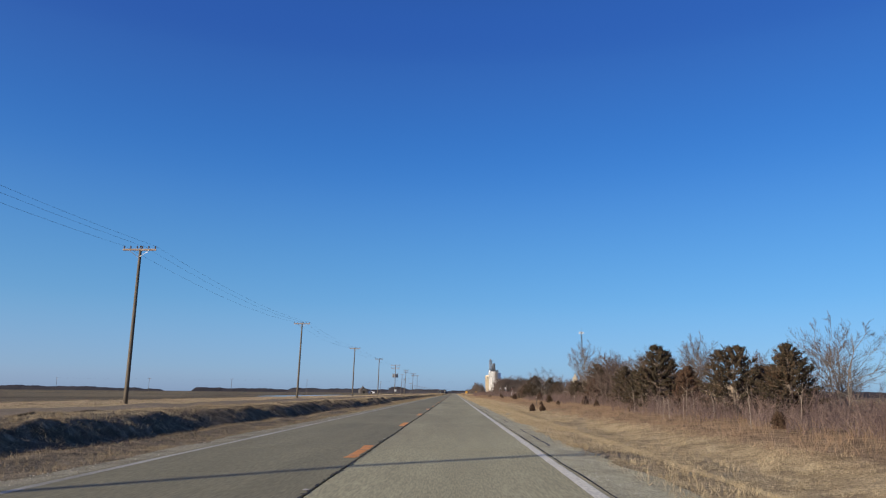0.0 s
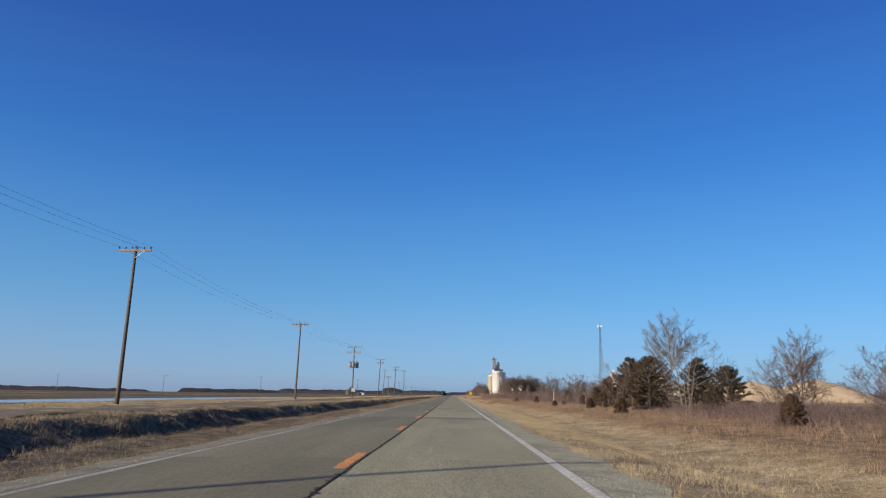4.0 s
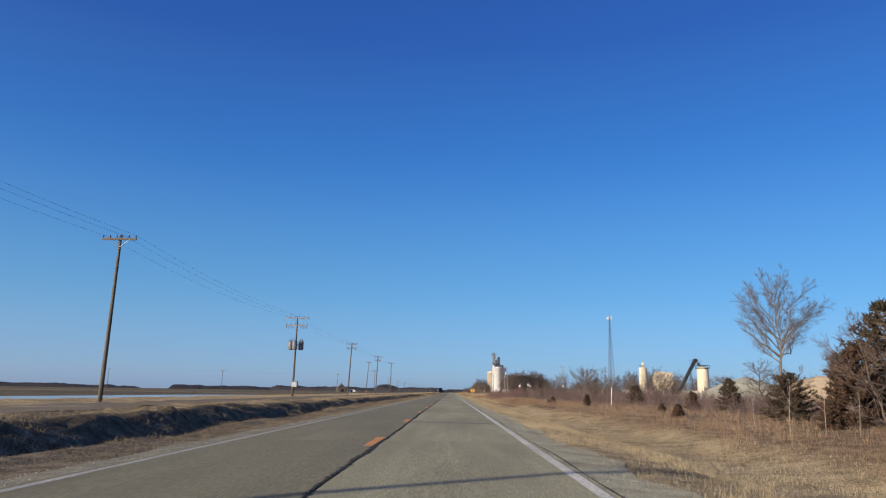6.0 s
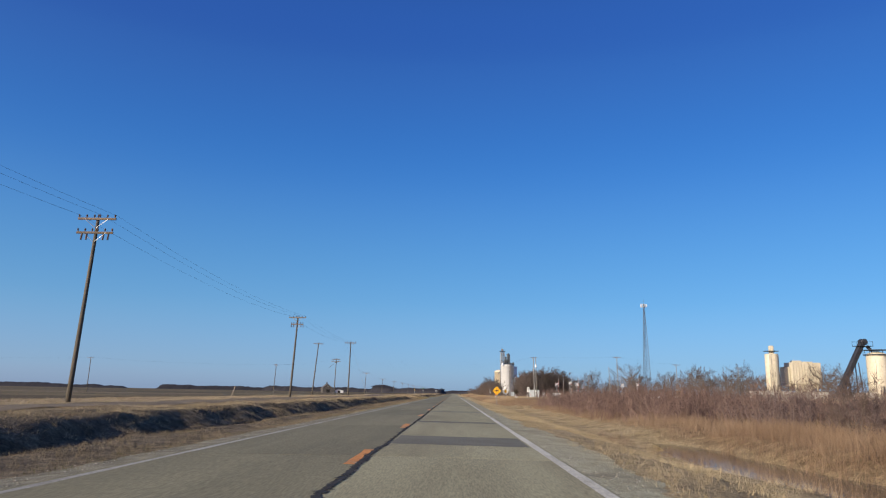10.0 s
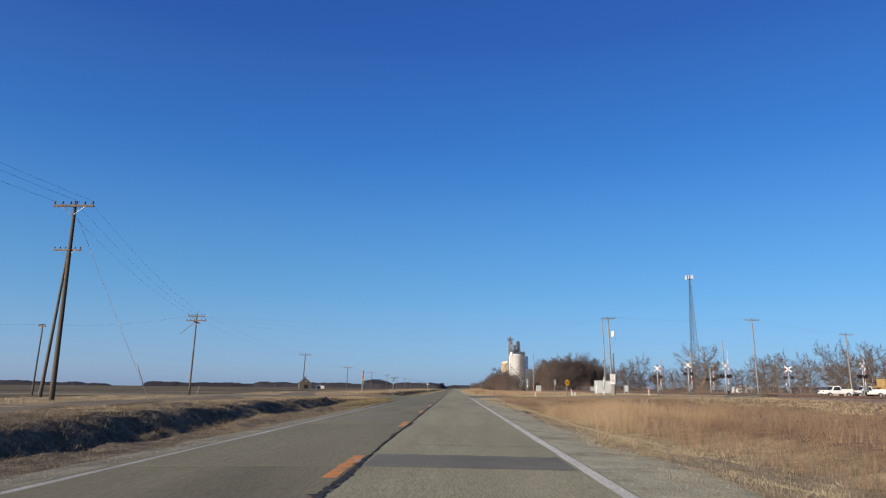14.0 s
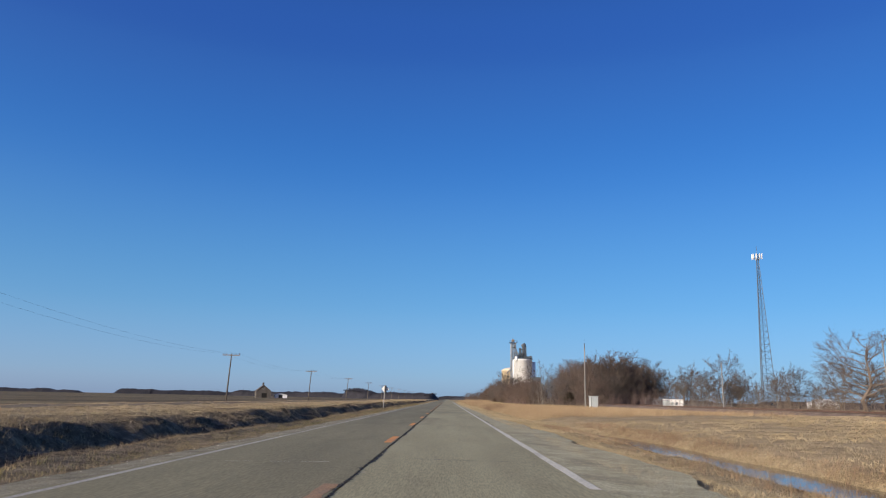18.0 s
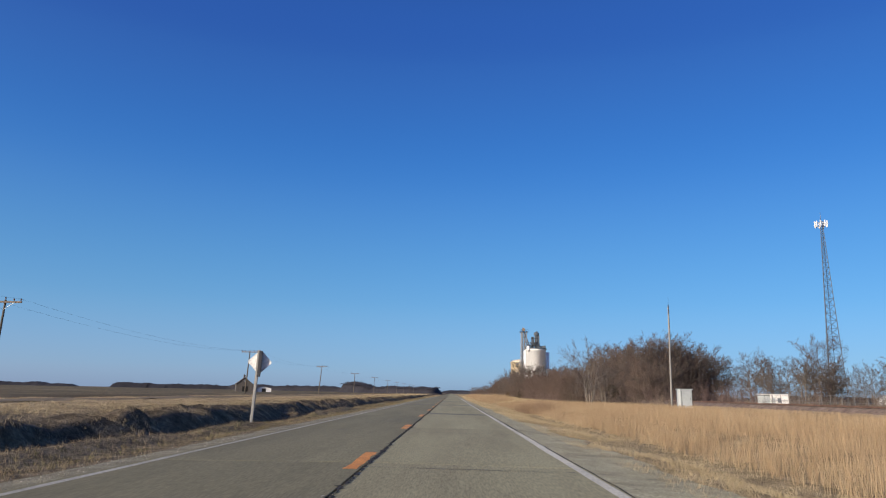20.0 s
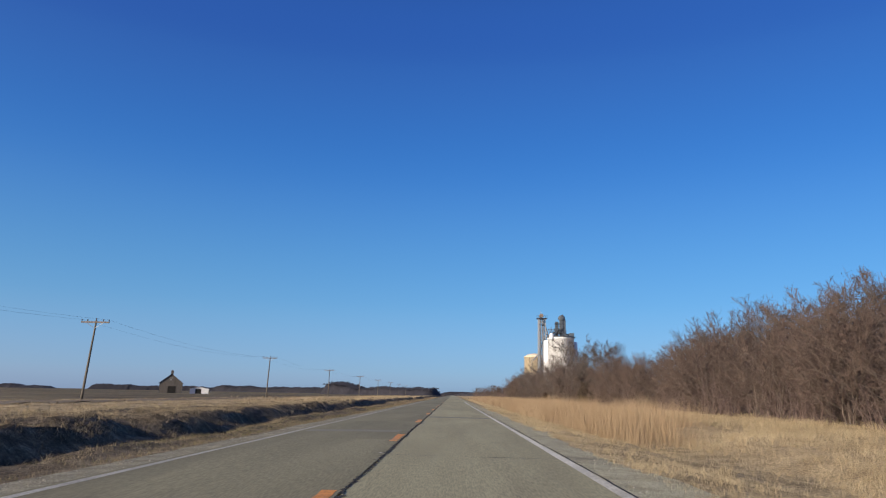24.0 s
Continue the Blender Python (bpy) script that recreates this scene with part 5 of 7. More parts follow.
part("barrel", Shape().lathe([(2.2, 0.5), (2.25, 1.0), (2.2, 11.5), (1.8, 12.0), (0.5, 12.5)], (0, 0, 0), 24), M_CREAM, bin2, smooth=True)
part("platform", Shape().lathe([(2.25, 11.6), (2.7, 11.6), (2.7, 11.75), (2.25, 11.75)], (0, 0, 0), 20), M_DARK, bin2)
for k in range(12):
    part("rail_post", Shape().tube([(2.65 * math.cos(k * 0.5236), 2.65 * math.sin(k * 0.5236), 11.7), (2.65 * math.cos(k * 0.5236), 2.65 * math.sin(k * 0.5236), 12.8)], 0.04, 5), M_DARK, bin2)
part("top_rail", Shape().lathe([(2.62, 12.75), (2.68, 12.75), (2.68, 12.82), (2.62, 12.82)], (0, 0, 0), 20), M_DARK, bin2)
part("pipe", Shape().tube([(-0.4, -2.35, 4.5), (-0.4, -2.35, 1.2)], 0.15, 6).tube([(0.5, -2.35, 4.0), (-0.4, -2.35, 3.2)], 0.1, 6), M_DARK, bin2)
conv = thing("belt_conveyor", pose(-1.6, 0, 0), "dark steel belt conveyor rising to a bin", "conveyor")
A_, B_ = Vector((89.2, 449.5, 1.0)), Vector((97.2, 451.0, 14.2))
ax = (B_ - A_)
part("gantry", Shape().box((0, 0, 0), (1.1, 1.1, ax.length), 0.05, Matrix.Translation((A_ + B_) / 2) @ ax.to_track_quat("Z", "Y").to_matrix().to_4x4()), M_DARK, conv)
part("head_drum", Shape().lathe([(0.6, -0.9), (0.75, -0.8), (0.75, 0.8), (0.6, 0.9)], (0, 0, 0), 14, pose(97.5, 451, 14.6, 90)), M_DARK, conv)
part("head_platform", Shape().box((97.4, 451, 13.6), (3.6, 2.6, 0.12), 0.01), M_DARK, conv)
for k in (-1.7, -0.6, 0.6, 1.7):
    for j in (-1.2, 1.2):
        part("rail_post", Shape().tube([(97.4 + k, 451 + j, 13.6), (97.4 + k, 451 + j, 14.7)], 0.04, 5), M_DARK, conv)
part("top_rail", Shape().box((97.4, 449.8, 14.7), (3.6, 0.06, 0.06), 0).box((97.4, 452.2, 14.7), (3.6, 0.06, 0.06), 0), M_DARK, conv)
for k in (0.35, 0.7):
    q = A_.lerp(B_, k)
    for j in (-0.7, 0.7):
        part("trestle_leg", Shape().tube([(q.x + 0.6, q.y + j, q.z - 0.5), (q.x + 1.0, q.y + j * 1.6, 0)], 0.12, 6), M_DARK, conv)
part("discharge_chute", Shape().tube([(98.2, 450.8, 13.6), (99.2, 450.4, 12.4)], 0.35, 8), M_DARK, conv)
for fx, fy, fw in ((70, 441, 9), (80, 443, 8), (92, 444, 7)):
    wl = thing("block_wall", pose(fx, fy, gz(fx, fy)), "low wall of stacked concrete blocks", "wall", "block walls")
    for k in range(int(fw / 1.5)):
        part("block", Shape().box((k * 1.5 - fw / 2, 0, 2.6), (1.45, 0.7, 0.6), 0.04), M_SPALL, wl)
        part("block", Shape().box((k * 1.5 - fw / 2 + 0.4, 0, 2.0), (1.45, 0.7, 0.6), 0.04), M_SPALL, wl)
        part("block", Shape().box((k * 1.5 - fw / 2, 0, 0.8), (1.45, 0.8, 1.8), 0.04), M_SPALL, wl)

# ---------------------------------------------------------------- radio tower
TX, TY, TH = 151.6, 851.0, 74.0
tower = thing("radio_tower", pose(TX, TY, gz(TX, TY)), "tall slender steel lattice radio tower with antennas", "radio tower")


def leg_at(k, z):
    w = 3.7 * (1 - z / TH) + 0.5
    an = radians(90 + 120 * k)
    return (w * math.cos(an), w * math.sin(an), z)


for k in range(3):
    part("leg", Shape().tube([leg_at(k, 0), leg_at(k, TH * 0.5), leg_at(k, TH)], [0.17, 0.14, 0.1], 6), M_STEELBLUE, tower)
zl, lev = 0.0, 0
while zl < TH - 1.5:
    zh = min(TH, zl + 1.6 + 2.6 * (1 - zl / TH))
    for k in range(3):
        p, q, p2, q2 = leg_at(k, zl), leg_at((k + 1) % 3, zh), leg_at((k + 1) % 3, zl), leg_at(k, zh)
        part("lattice_brace", Shape().tube([p, q], 0.06, 4, False).tube([p2, q2], 0.06, 4, False).tube([q2, q], 0.06, 4, False), M_STEELBLUE, tower)
    zl = zh
part("top_mast", Shape().tube([(0, 0, TH - 1), (0, 0, TH + 4.0)], 0.08, 6), M_STEELBLUE, tower)
part("antenna_frame", Shape().tube([(2.2 * math.cos(k * 2.094 + 0.5), 2.2 * math.sin(k * 2.094 + 0.5), TH - 2.0) for k in range(4)], 0.08, 5, False)
            .tube([(2.2 * math.cos(k * 2.094 + 0.5), 2.2 * math.sin(k * 2.094 + 0.5), TH - 0.5) for k in range(4)], 0.08, 5, False), M_STEELBLUE, tower)
for k in range(9):
    an = k * 2 * math.pi / 9
    part("panel_antenna", Shape().box((2.3 * math.cos(an), 2.3 * math.sin(an), TH - 1.2), (0.35, 0.35, 2.6), 0.04), M_WHITE, tower, "white panel antenna")
part("cable_run", Shape().tube([(0.4, -0.3, 0), (0.3, -0.25, TH - 2)], 0.1, 5), M_DARK, tower)

# ---------------------------------------------------------------- grain elevator
elev = thing("grain_elevator", pose(1.36, 1068, gz(55, 1068)) @ Matrix.Scale(1.06, 4), "white concrete grain elevator with steel legs and spouts", "grain elevator")
part("main_silo", Shape().lathe([(6.7, 0), (6.7, 30.0), (6.85, 30.0), (6.85, 30.8), (6.6, 30.9)], (54.0, 0, 0), 40), M_SILO, elev, "stained whitewashed concrete silo", True)
part("side_silo", Shape().lathe([(6.2, 0), (6.2, 31.6), (6.0, 31.8)], (55.6, 33, 0), 32), M_SILO, elev, "second whitewashed concrete silo", True)
part("rear_silo", Shape().lathe([(7.1, 0), (7.1, 29.5), (6.9, 29.8)], (58.2, 16.5, 0), 32), M_SILO, elev, "", True)
part("roof_slab", Shape().lathe([(7.4, 30.9), (7.4, 31.3), (0.5, 31.7)], (54.0, 0, 0), 32), M_STEELBLUE, elev)
part("leg_casing", Shape().box((54.4, 0, 36.2), (1.9, 1.6, 9.5), 0.2), M_STEELBLUE, elev, "tall blue-grey bucket elevator casing")
part("leg_head", Shape().lathe([(0.3, -0.9), (1.35, -0.9), (1.5, -0.7), (1.5, 0.7), (1.35, 0.9), (0.3, 0.9)], (0, 0, 0), 18, pose(54.4, 0, 41.0, 90)), M_STEELBLUE, elev, "", True)
part("leg_casing", Shape().box((52.2, 1, 35.2), (1.7, 1.5, 8.0), 0.15), M_STEELBLUE, elev)
part("distributor", Shape().lathe([(0.3, 33.2), (1.1, 34.0), (1.1, 35.0), (0.4, 35.6)], (52.3, 0, 0), 12), M_STEELBLUE, elev)
for q in ((47.2, 1.5, 31.6), (58.0, 10.0, 30.5), (57.5, -2.5, 31.5), (50.0, -4.0, 31.5), (55.5, 4.0, 31.6)):
    part("spout", Shape().tube([(52.3, 0, 34.4), ((52.3 + q[0]) / 2, q[1] / 2, (34.0 + q[2]) / 2 + 0.2), q], 0.32, 7), M_STEELBLUE, elev)
for k, z in enumerate((33.0, 35.4, 38.0)):
    part("platform", Shape().box((52.6, 0, z), (5.4 - k, 3.2, 0.14), 0.02), M_DARK, elev)
for k in range(8):
    part("rail_post", Shape().tube([(50.2 + k * 0.7, -1.6, 33.0), (50.2 + k * 0.7, -1.6, 34.2)], 0.05, 5), M_DARK, elev)
part("handrail", Shape().box((52.6, -1.6, 34.2), (5.2, 0.08, 0.08), 0).box((52.6, -1.6, 33.6), (5.2, 0.06, 0.06), 0).box((52.8, -1.6, 36.5), (4.2, 0.08, 0.08), 0), M_DARK, elev)
part("leg_casing", Shape().box((55.9, 0.4, 35.6), (1.5, 1.5, 9.0), 0.15), M_STEELBLUE, elev)
part("leg_hood", Shape().tube([(55.9, 0.4, 39.8), (55.5, 0.4, 41.6), (54.6, 0.2, 42.4)], 0.8, 8), M_STEELBLUE, elev)
part("surge_bin", Shape().lathe([(0.3, 29.0), (1.0, 30.0), (1.0, 32.2), (0.4, 32.7)], (48.6, -5.2, 0), 14), M_SILO, elev, "small white surge bin", True)
for k in range(4):
    part("truss", Shape().tube([(47.6 + k * 1.5, -1.6, 31.4), (49.1 + k * 1.5, -1.6, 35.0)], 0.16, 5).tube([(49.1 + k * 1.5, -1.6, 31.4), (47.6 + k * 1.5, -1.6, 35.0)], 0.16, 5), M_STEELBLUE, elev)
part("truss_chord", Shape().box((50.8, -1.6, 35.1), (6.6, 0.3, 0.3), 0.02), M_STEELBLUE, elev)
part("drive_housing", Shape().box((59.4, -1.0, 32.4), (2.4, 2.0, 1.7), 0.15, None), M_STEELBLUE, elev)
part("conveyor_bridge", Shape().box((58.4, 2.0, 32.6), (3.8, 1.2, 1.0), 0.1, pose(0, 0, 0, 0, 0, 0)), M_STEELBLUE, elev)
part("vent_stack", Shape().tube([(60.0, 0, 31), (60.0, 0, 33.4)], 0.5, 8).tube([(49.4, 2.0, 31), (49.4, 2.0, 36.5)], 0.18, 6).tube([(57.0, 1.0, 31), (57.0, 1.0, 35.0)], 0.14, 6), M_STEELBLUE, elev)
part("rain_stain_ladder", Shape().box((46.9, -6.2, 15), (0.08, 0.08, 31), 0).box((47.5, -6.2, 15), (0.08, 0.08, 31), 0), M_STEELBLUE, elev)
part("loadout_shed", Shape().box((63.5, 0, 9), (6.5, 9, 18), 0.1), M_STEELBLUE, elev)
lt = thing("elevator_leg_tower", pose(58.6, 1150, gz(58, 1150)) @ Matrix.Scale(1.28, 4), "open steel lattice tower with a grain leg and ladder", "lattice tower")
for cx in (-1.7, 1.7):
    for cy in (-1.5, 1.5):
        part("column", Shape().tube([(cx * 1.25, cy, 0), (cx, cy, 40.5)], 0.2, 6), M_STEELPALE, lt)
for k in range(13):
    z = k * 3.1
    w = 1.7 * (1.25 - 0.25 * z / 40.5)
    for sgn in (-1.5, 1.5):
        part("brace", Shape().tube([(-w, sgn, z), (w, sgn, z + 3.1)], 0.1, 4, False).tube([(w, sgn, z), (-w, sgn, z + 3.1)], 0.1, 4, False).tube([(-w, sgn, z + 3.1), (w, sgn, z + 3.1)], 0.1, 4, False), M_STEELPALE, lt)
    if k % 3 == 2:
        part("landing", Shape().box((0.6, 0, z + 3.1), (2.6, 3.4, 0.16), 0.02), M_DARK, lt)
part("leg_casing", Shape().box((-0.9, 0, 20.0), (0.9, 0.8, 41), 0.08), M_STEELPALE, lt)
part("leg_casing", Shape().box((0.5, 0, 20.0), (0.9, 0.8, 41), 0.08), M_STEELPALE, lt)
part("platform", Shape().box((0, 0, 40.5), (5.4, 4.2, 0.3), 0.03), M_DARK, lt)
part("head_pulley", Shape().lathe([(0.3, -0.7), (1.0, -0.7), (1.1, 0), (1.0, 0.7), (0.3, 0.7)], (0, 0, 0), 14, pose(-0.2, 0, 42.0, 90)), M_ARM_O, lt, "rusty orange leg head")
part("hoist_frame", Shape().tube([(-1.3, 0, 40.6), (-0.7, 0, 44.0), (0.3, 0, 40.6)], 0.14, 5), M_STEELPALE, lt)
for k in range(7):
    part("rail_post", Shape().tube([(-2.6 + k * 0.86, -2.05, 40.6), (-2.6 + k * 0.86, -2.05, 41.8)], 0.06, 5), M_DARK, lt)
part("handrail", Shape().box((0, -2.05, 41.8), (5.3, 0.1, 0.1), 0), M_DARK, lt)
part("spout", Shape().tube([(0.6, 0, 39.5), (3.0, 0.8, 33.5), (3.4, 0.8, 14)], 0.42, 7), M_STEELPALE, lt)
part("spout", Shape().tube([(2.2, 0, 33.0), (-1.6, 0, 22.5), (-4.6, 0, 19.0)], 0.38, 7), M_STEELPALE, lt)
tank = thing("grain_tank", pose(59.5, 1200, gz(59, 1200)) @ Matrix.Scale(1.55, 4), "round tan concrete grain tank with a low domed roof", "grain tank")
part("barrel", Shape().lathe([(4.9, 0), (4.9, 18.6), (5.05, 18.6), (5.05, 18.9), (3.4, 19.9), (0.8, 20.5)], (0, 0, 0), 32), M_TANK, tank, smooth=True)
part("ladder", Shape().box((-2.0, -4.5, 9.5), (0.08, 0.08, 19), 0).box((-1.5, -4.7, 9.5), (0.08, 0.08, 19), 0), M_GALV, tank)

# ---------------------------------------------------------------- farm buildings in the field


def gable_house(name, x, y, w, d, eave, ridge, turn, wall, roof, label, category, door=None, cupola=False, windows=()):
    s = thing(name, pose(x, y, gz(x, y) - 0.1, 0, 0, turn), label, category)
    prof = [(-w / 2, 0), (w / 2, 0), (w / 2, eave), (0, ridge), (-w / 2, eave)]
    verts = [(px_, yy, pz_) for yy in (-d / 2, d / 2) for px_, pz_ in prof]
    part("walls", Shape().add(verts, [(0, 1, 2, 3, 4), (9, 8, 7, 6, 5), (1, 0, 5, 6), (2, 1, 6, 7), (0, 4, 9, 5)]), wall, s)
    o = 0.35
    for sgn in (-1, 1):
        sl = (ridge - eave) / (w / 2)
        a0, a1 = (0, ridge + 0.06), (sgn * (w / 2 + o), eave - o * sl + 0.06)
        vv = [(px_, yy, pz_ + t) for yy in (-d / 2 - o, d / 2 + o) for t in (0, 0.14) for px_, pz_ in (a0, a1)]
        part("roof_slope", Shape().add(vv, [(0, 1, 3, 2), (6, 7, 5, 4), (0, 4, 5, 1), (2, 3, 7, 6), (1, 5, 7, 3), (0, 2, 6, 4)]), roof, s)
    if door:
        # the wall isn't cut: a near-black panel paints the unlit inside
        part("doorway", Shape().box((door[0], -d / 2 - 0.01, door[2] / 2), (door[1], 0.06, door[2]), 0), M_DOOR_SHADE, s, "near-black panel painted as the unlit doorway")
        part("door_frame", Shape().box((door[0], -d / 2 - 0.03, door[2] + 0.08), (door[1] + 0.3, 0.1, 0.16), 0.01), wall, s)
    for wx, wz, ww, wh in windows:
        wd = part("window", Shape().box((wx, -d / 2 - 0.02, wz), (ww, 0.06, wh), 0), M_GLASS, s)
        part("window_frame", Shape().box((wx, -d / 2 - 0.04, wz + wh / 2), (ww + 0.2, 0.08, 0.1), 0.01).box((wx, -d / 2 - 0.04, wz - wh / 2), (ww + 0.2, 0.08, 0.1), 0.01), M_WHITE, wd)
    if cupola:
        cp = part("cupola", Shape().box((0, 0, ridge + 0.7), (1.1, 1.6, 1.5), 0.03), wall, s)
        part("cupola_roof", Shape().add([(-0.75, -1, ridge + 1.45), (0.75, -1, ridge + 1.45), (0.75, 1, ridge + 1.45), (-0.75, 1, ridge + 1.45), (0, -0.8, ridge + 2.0), (0, 0.8, ridge + 2.0)], [(0, 1, 4), (1, 2, 5, 4), (2, 3, 5), (3, 0, 4, 5), (3, 2, 1, 0)]), roof, cp)
    return s


gable_house("barn", -126.8, 1003, 9.6, 12, 4.6, 8.4, 20, M_BARN, M_BARNROOF, "weathered grey wooden barn with a near-black panel painted as the unlit doorway", "barn", (0.4, 3.4, 3.2), True, ((-0.2, 6.3, 0.9, 0.8),))
gable_house("garage", -115.4, 1007, 8.0, 7, 2.1, 3.0, 20, M_WHITE, M_ALU, "low white garage with two open bays", "garage", (-0.4, 2.6, 2.2))
gable_house("white_barn", -265, 2217, 8, 10, 7, 9.5, 10, M_WHITE, M_WHITE, "far white farm building", "barn", (1.5, 1.5, 3))
gable_house("white_shed", -277, 2220, 7, 10, 7, 9, 10, M_WHITE, M_WHITE, "far white farm building", "barn")
gable_house("small_house", 192, 879, 13, 8, 2.6, 4.6, 20, M_WHITE, M_WHITE, "small white house among bare trees", "house", (1.5, 1.0, 2.0), False, ((-3, 1.5, 1.2, 1.0), (4, 1.5, 1.2, 1.0)))

# ---------------------------------------------------------------- trees
rng = np.random.default_rng(7)


def crown_tree(name, seed, height, radius, base, bark, twig, label, group, stems=1, r0=0.15, twig_r=0.012, limbs=18, forks=9, sprigs=7, tips=5, rise=0.35, wild=0.5):
    """A leafless tree: stems, limbs that bow out to a rounded crown, and three orders of ever finer branches along them."""
    r_ = np.random.default_rng(seed)
    wood = Shape()
    trunks = []
    for k in range(stems):
        an = 2.4 * k + r_.uniform(-0.5, 0.5)
        foot = np.array([0.16 * math.cos(an), 0.16 * math.sin(an), -0.25]) * (1 if stems > 1 else 0.01)
        foot[2] = -0.25
        lean = radius * (0.1 if stems == 1 else r_.uniform(0.25, 0.6))
        top = np.array([math.cos(an) * lean, math.sin(an) * lean, height * (0.8 if stems == 1 else r_.uniform(0.62, 0.84))])
        pts = []
        for j in range(6):
            u = j / 5
            q = foot * (1 - u) + top * u
            q[:2] += r_.normal(0, 0.022 * height, 2) * (0 < j < 5)
            pts.append(q)
        wood.tube([tuple(p) for p in pts], [r0 * (1.15 - 0.98 * (j / 5) ** 0.8) / (1 if stems == 1 else 1.3) for j in range(6)], 7, False)
        trunks.append(np.array(pts))
    mid, half = (base + height) / 2, (height - base) / 2

    def along(p, u):
        f = np.clip(u, 0, 0.999) * (p.shape[-2] - 1)
        i = f.astype(int)
        w = (f - i)[:, None]
        rows = np.arange(len(u))
        return p[rows, i] * (1 - w) + p[rows, i + 1] * w

    paths, thick = [], []
    for k in range(limbs):
        u = (k + r_.random()) / limbs
        aim_z = base + (height - base) * (0.12 + 0.86 * u)
        wide = radius * math.sqrt(max(0.03, 1 - ((aim_z - mid) / half) ** 2)) * r_.uniform(0.62, 1.12)
        an = k * 2.4 + r_.uniform(-0.5, 0.5)
        end = np.array([wide * math.cos(an), wide * math.sin(an), aim_z + r_.normal(0, 0.04 * height)])
        trunk = trunks[k % stems]
        at = min(0.96, max(0.1, (aim_z - rise * wide - 0.2) / height * 1.02))
        start = along(trunk[None], np.array([at]))[0]
        bow = start + (end - start) * 0.5 + np.array([math.cos(an), math.sin(an), 0]) * wide * 0.12 + r_.normal(0, 0.03 * height, 3) - np.array([0, 0, 0.05 * wide])
        path = np.array([start, start * 0.45 + bow * 0.55 + r_.normal(0, 0.012 * height, 3), bow, bow * 0.4 + end * 0.6 + r_.normal(0, 0.02 * height, 3), end])
        rr = r0 * (0.5 - 0.26 * u) / (1 if stems == 1 else 1.2)
        wood.tube([tuple(p) for p in path], [rr, rr * 0.8, rr * 0.6, rr * 0.4, twig_r], 5, False)
        paths.append(path), thick.append(rr)
    paths, thick = np.array(paths), np.array(thick)
    P0, P1, R = [], [], []

    def order(parents, radii, count, share, spread, low, keep):
        n = len(parents) * count
        who = np.repeat(np.arange(len(parents)), count)
        u = low + (1 - low) * (np.tile(np.arange(count), len(parents)) + r_.random(n)) / count
        start = along(parents[who], u)
        run = parents[who, -1] - parents[who, 0]
        ln = np.linalg.norm(run, axis=1, keepdims=True)
        d = run / np.maximum(ln, 1e-6) + r_.normal(0, spread, (n, 3))
        out = start - np.array([0, 0, mid])
        d = d + out / np.maximum(np.linalg.norm(out, axis=1, keepdims=True), 1e-6) * 0.3 + np.array([0, 0, rise * 0.6])
        d /= np.linalg.norm(d, axis=1, keepdims=True)
        step_ = ln * share * r_.uniform(0.55, 1.25, (n, 1)) * (1.15 - 0.5 * u[:, None])
        knee = start + d * step_ * 0.5 + r_.normal(0, 0.07, (n, 3)) * step_
        end = start + d * step_ + r_.normal(0, 0.1, (n, 3)) * step_ + np.array([0, 0, 0.06]) * step_
        rr = np.maximum(radii[who] * keep * (1.1 - 0.5 * u), twig_r)
        return np.stack([start, knee, end], 1), rr

    second, rr2 = order(paths, thick, forks, 0.38, wild, 0.22, 0.4)
    for p, r in zip(second, rr2):
        wood.tube([tuple(q) for q in p], [r, r * 0.7, twig_r * 0.8], 3, False)
    third, rr3 = order(second, rr2, sprigs, 0.52, wild * 1.1, 0.2, 0.42)
    fourth, rr4 = order(third, rr3, tips, 0.62, wild * 1.2, 0.15, 0.6)
    for p, r in ((third, rr3), (fourth, rr4)):
        P0.append(p[:, 0]), P1.append(p[:, 2]), R.append(np.maximum(r * 0.8, twig_r))
    root = thing(name, pose(0, -300 - seed * 20, 0), label, "tree", group)
    part("trunk", wood, bark, root, "trunk and limbs")
    vv, tt = cones(np.concatenate(P0), np.concatenate(P1), np.concatenate(R))
    ob = new("crown", fast_mesh("crown", vv, tt, twig))
    ob.parent = root
    return root


def put_trees(kinds, spots, group):
    """The first use of a kind moves it, later ones copy it; spots are (x, y, kind, scale)."""
    used = set()
    for k, (x, y, kind, sc) in enumerate(spots):
        m = pose(x, y, gz(x, y) - 0.05, 0, 0, (k * 137) % 360)
        src = kinds[kind]
        if kind in used or src.get("placed"):
            ob = copy_thing(src, m)
        else:
            ob = src
            ob.matrix_basis = m
            ob["placed"] = 1
            used.add(kind)
        wide = 1.22 if kind.startswith("wood") else 1.0
        tall = 0.84 + 0.36 * ((k * 7919) % 13) / 12 if kind.startswith("wood") else 1.0
        ob.scale = (sc * wide, sc * wide, sc * tall)
        ob["group"] = group


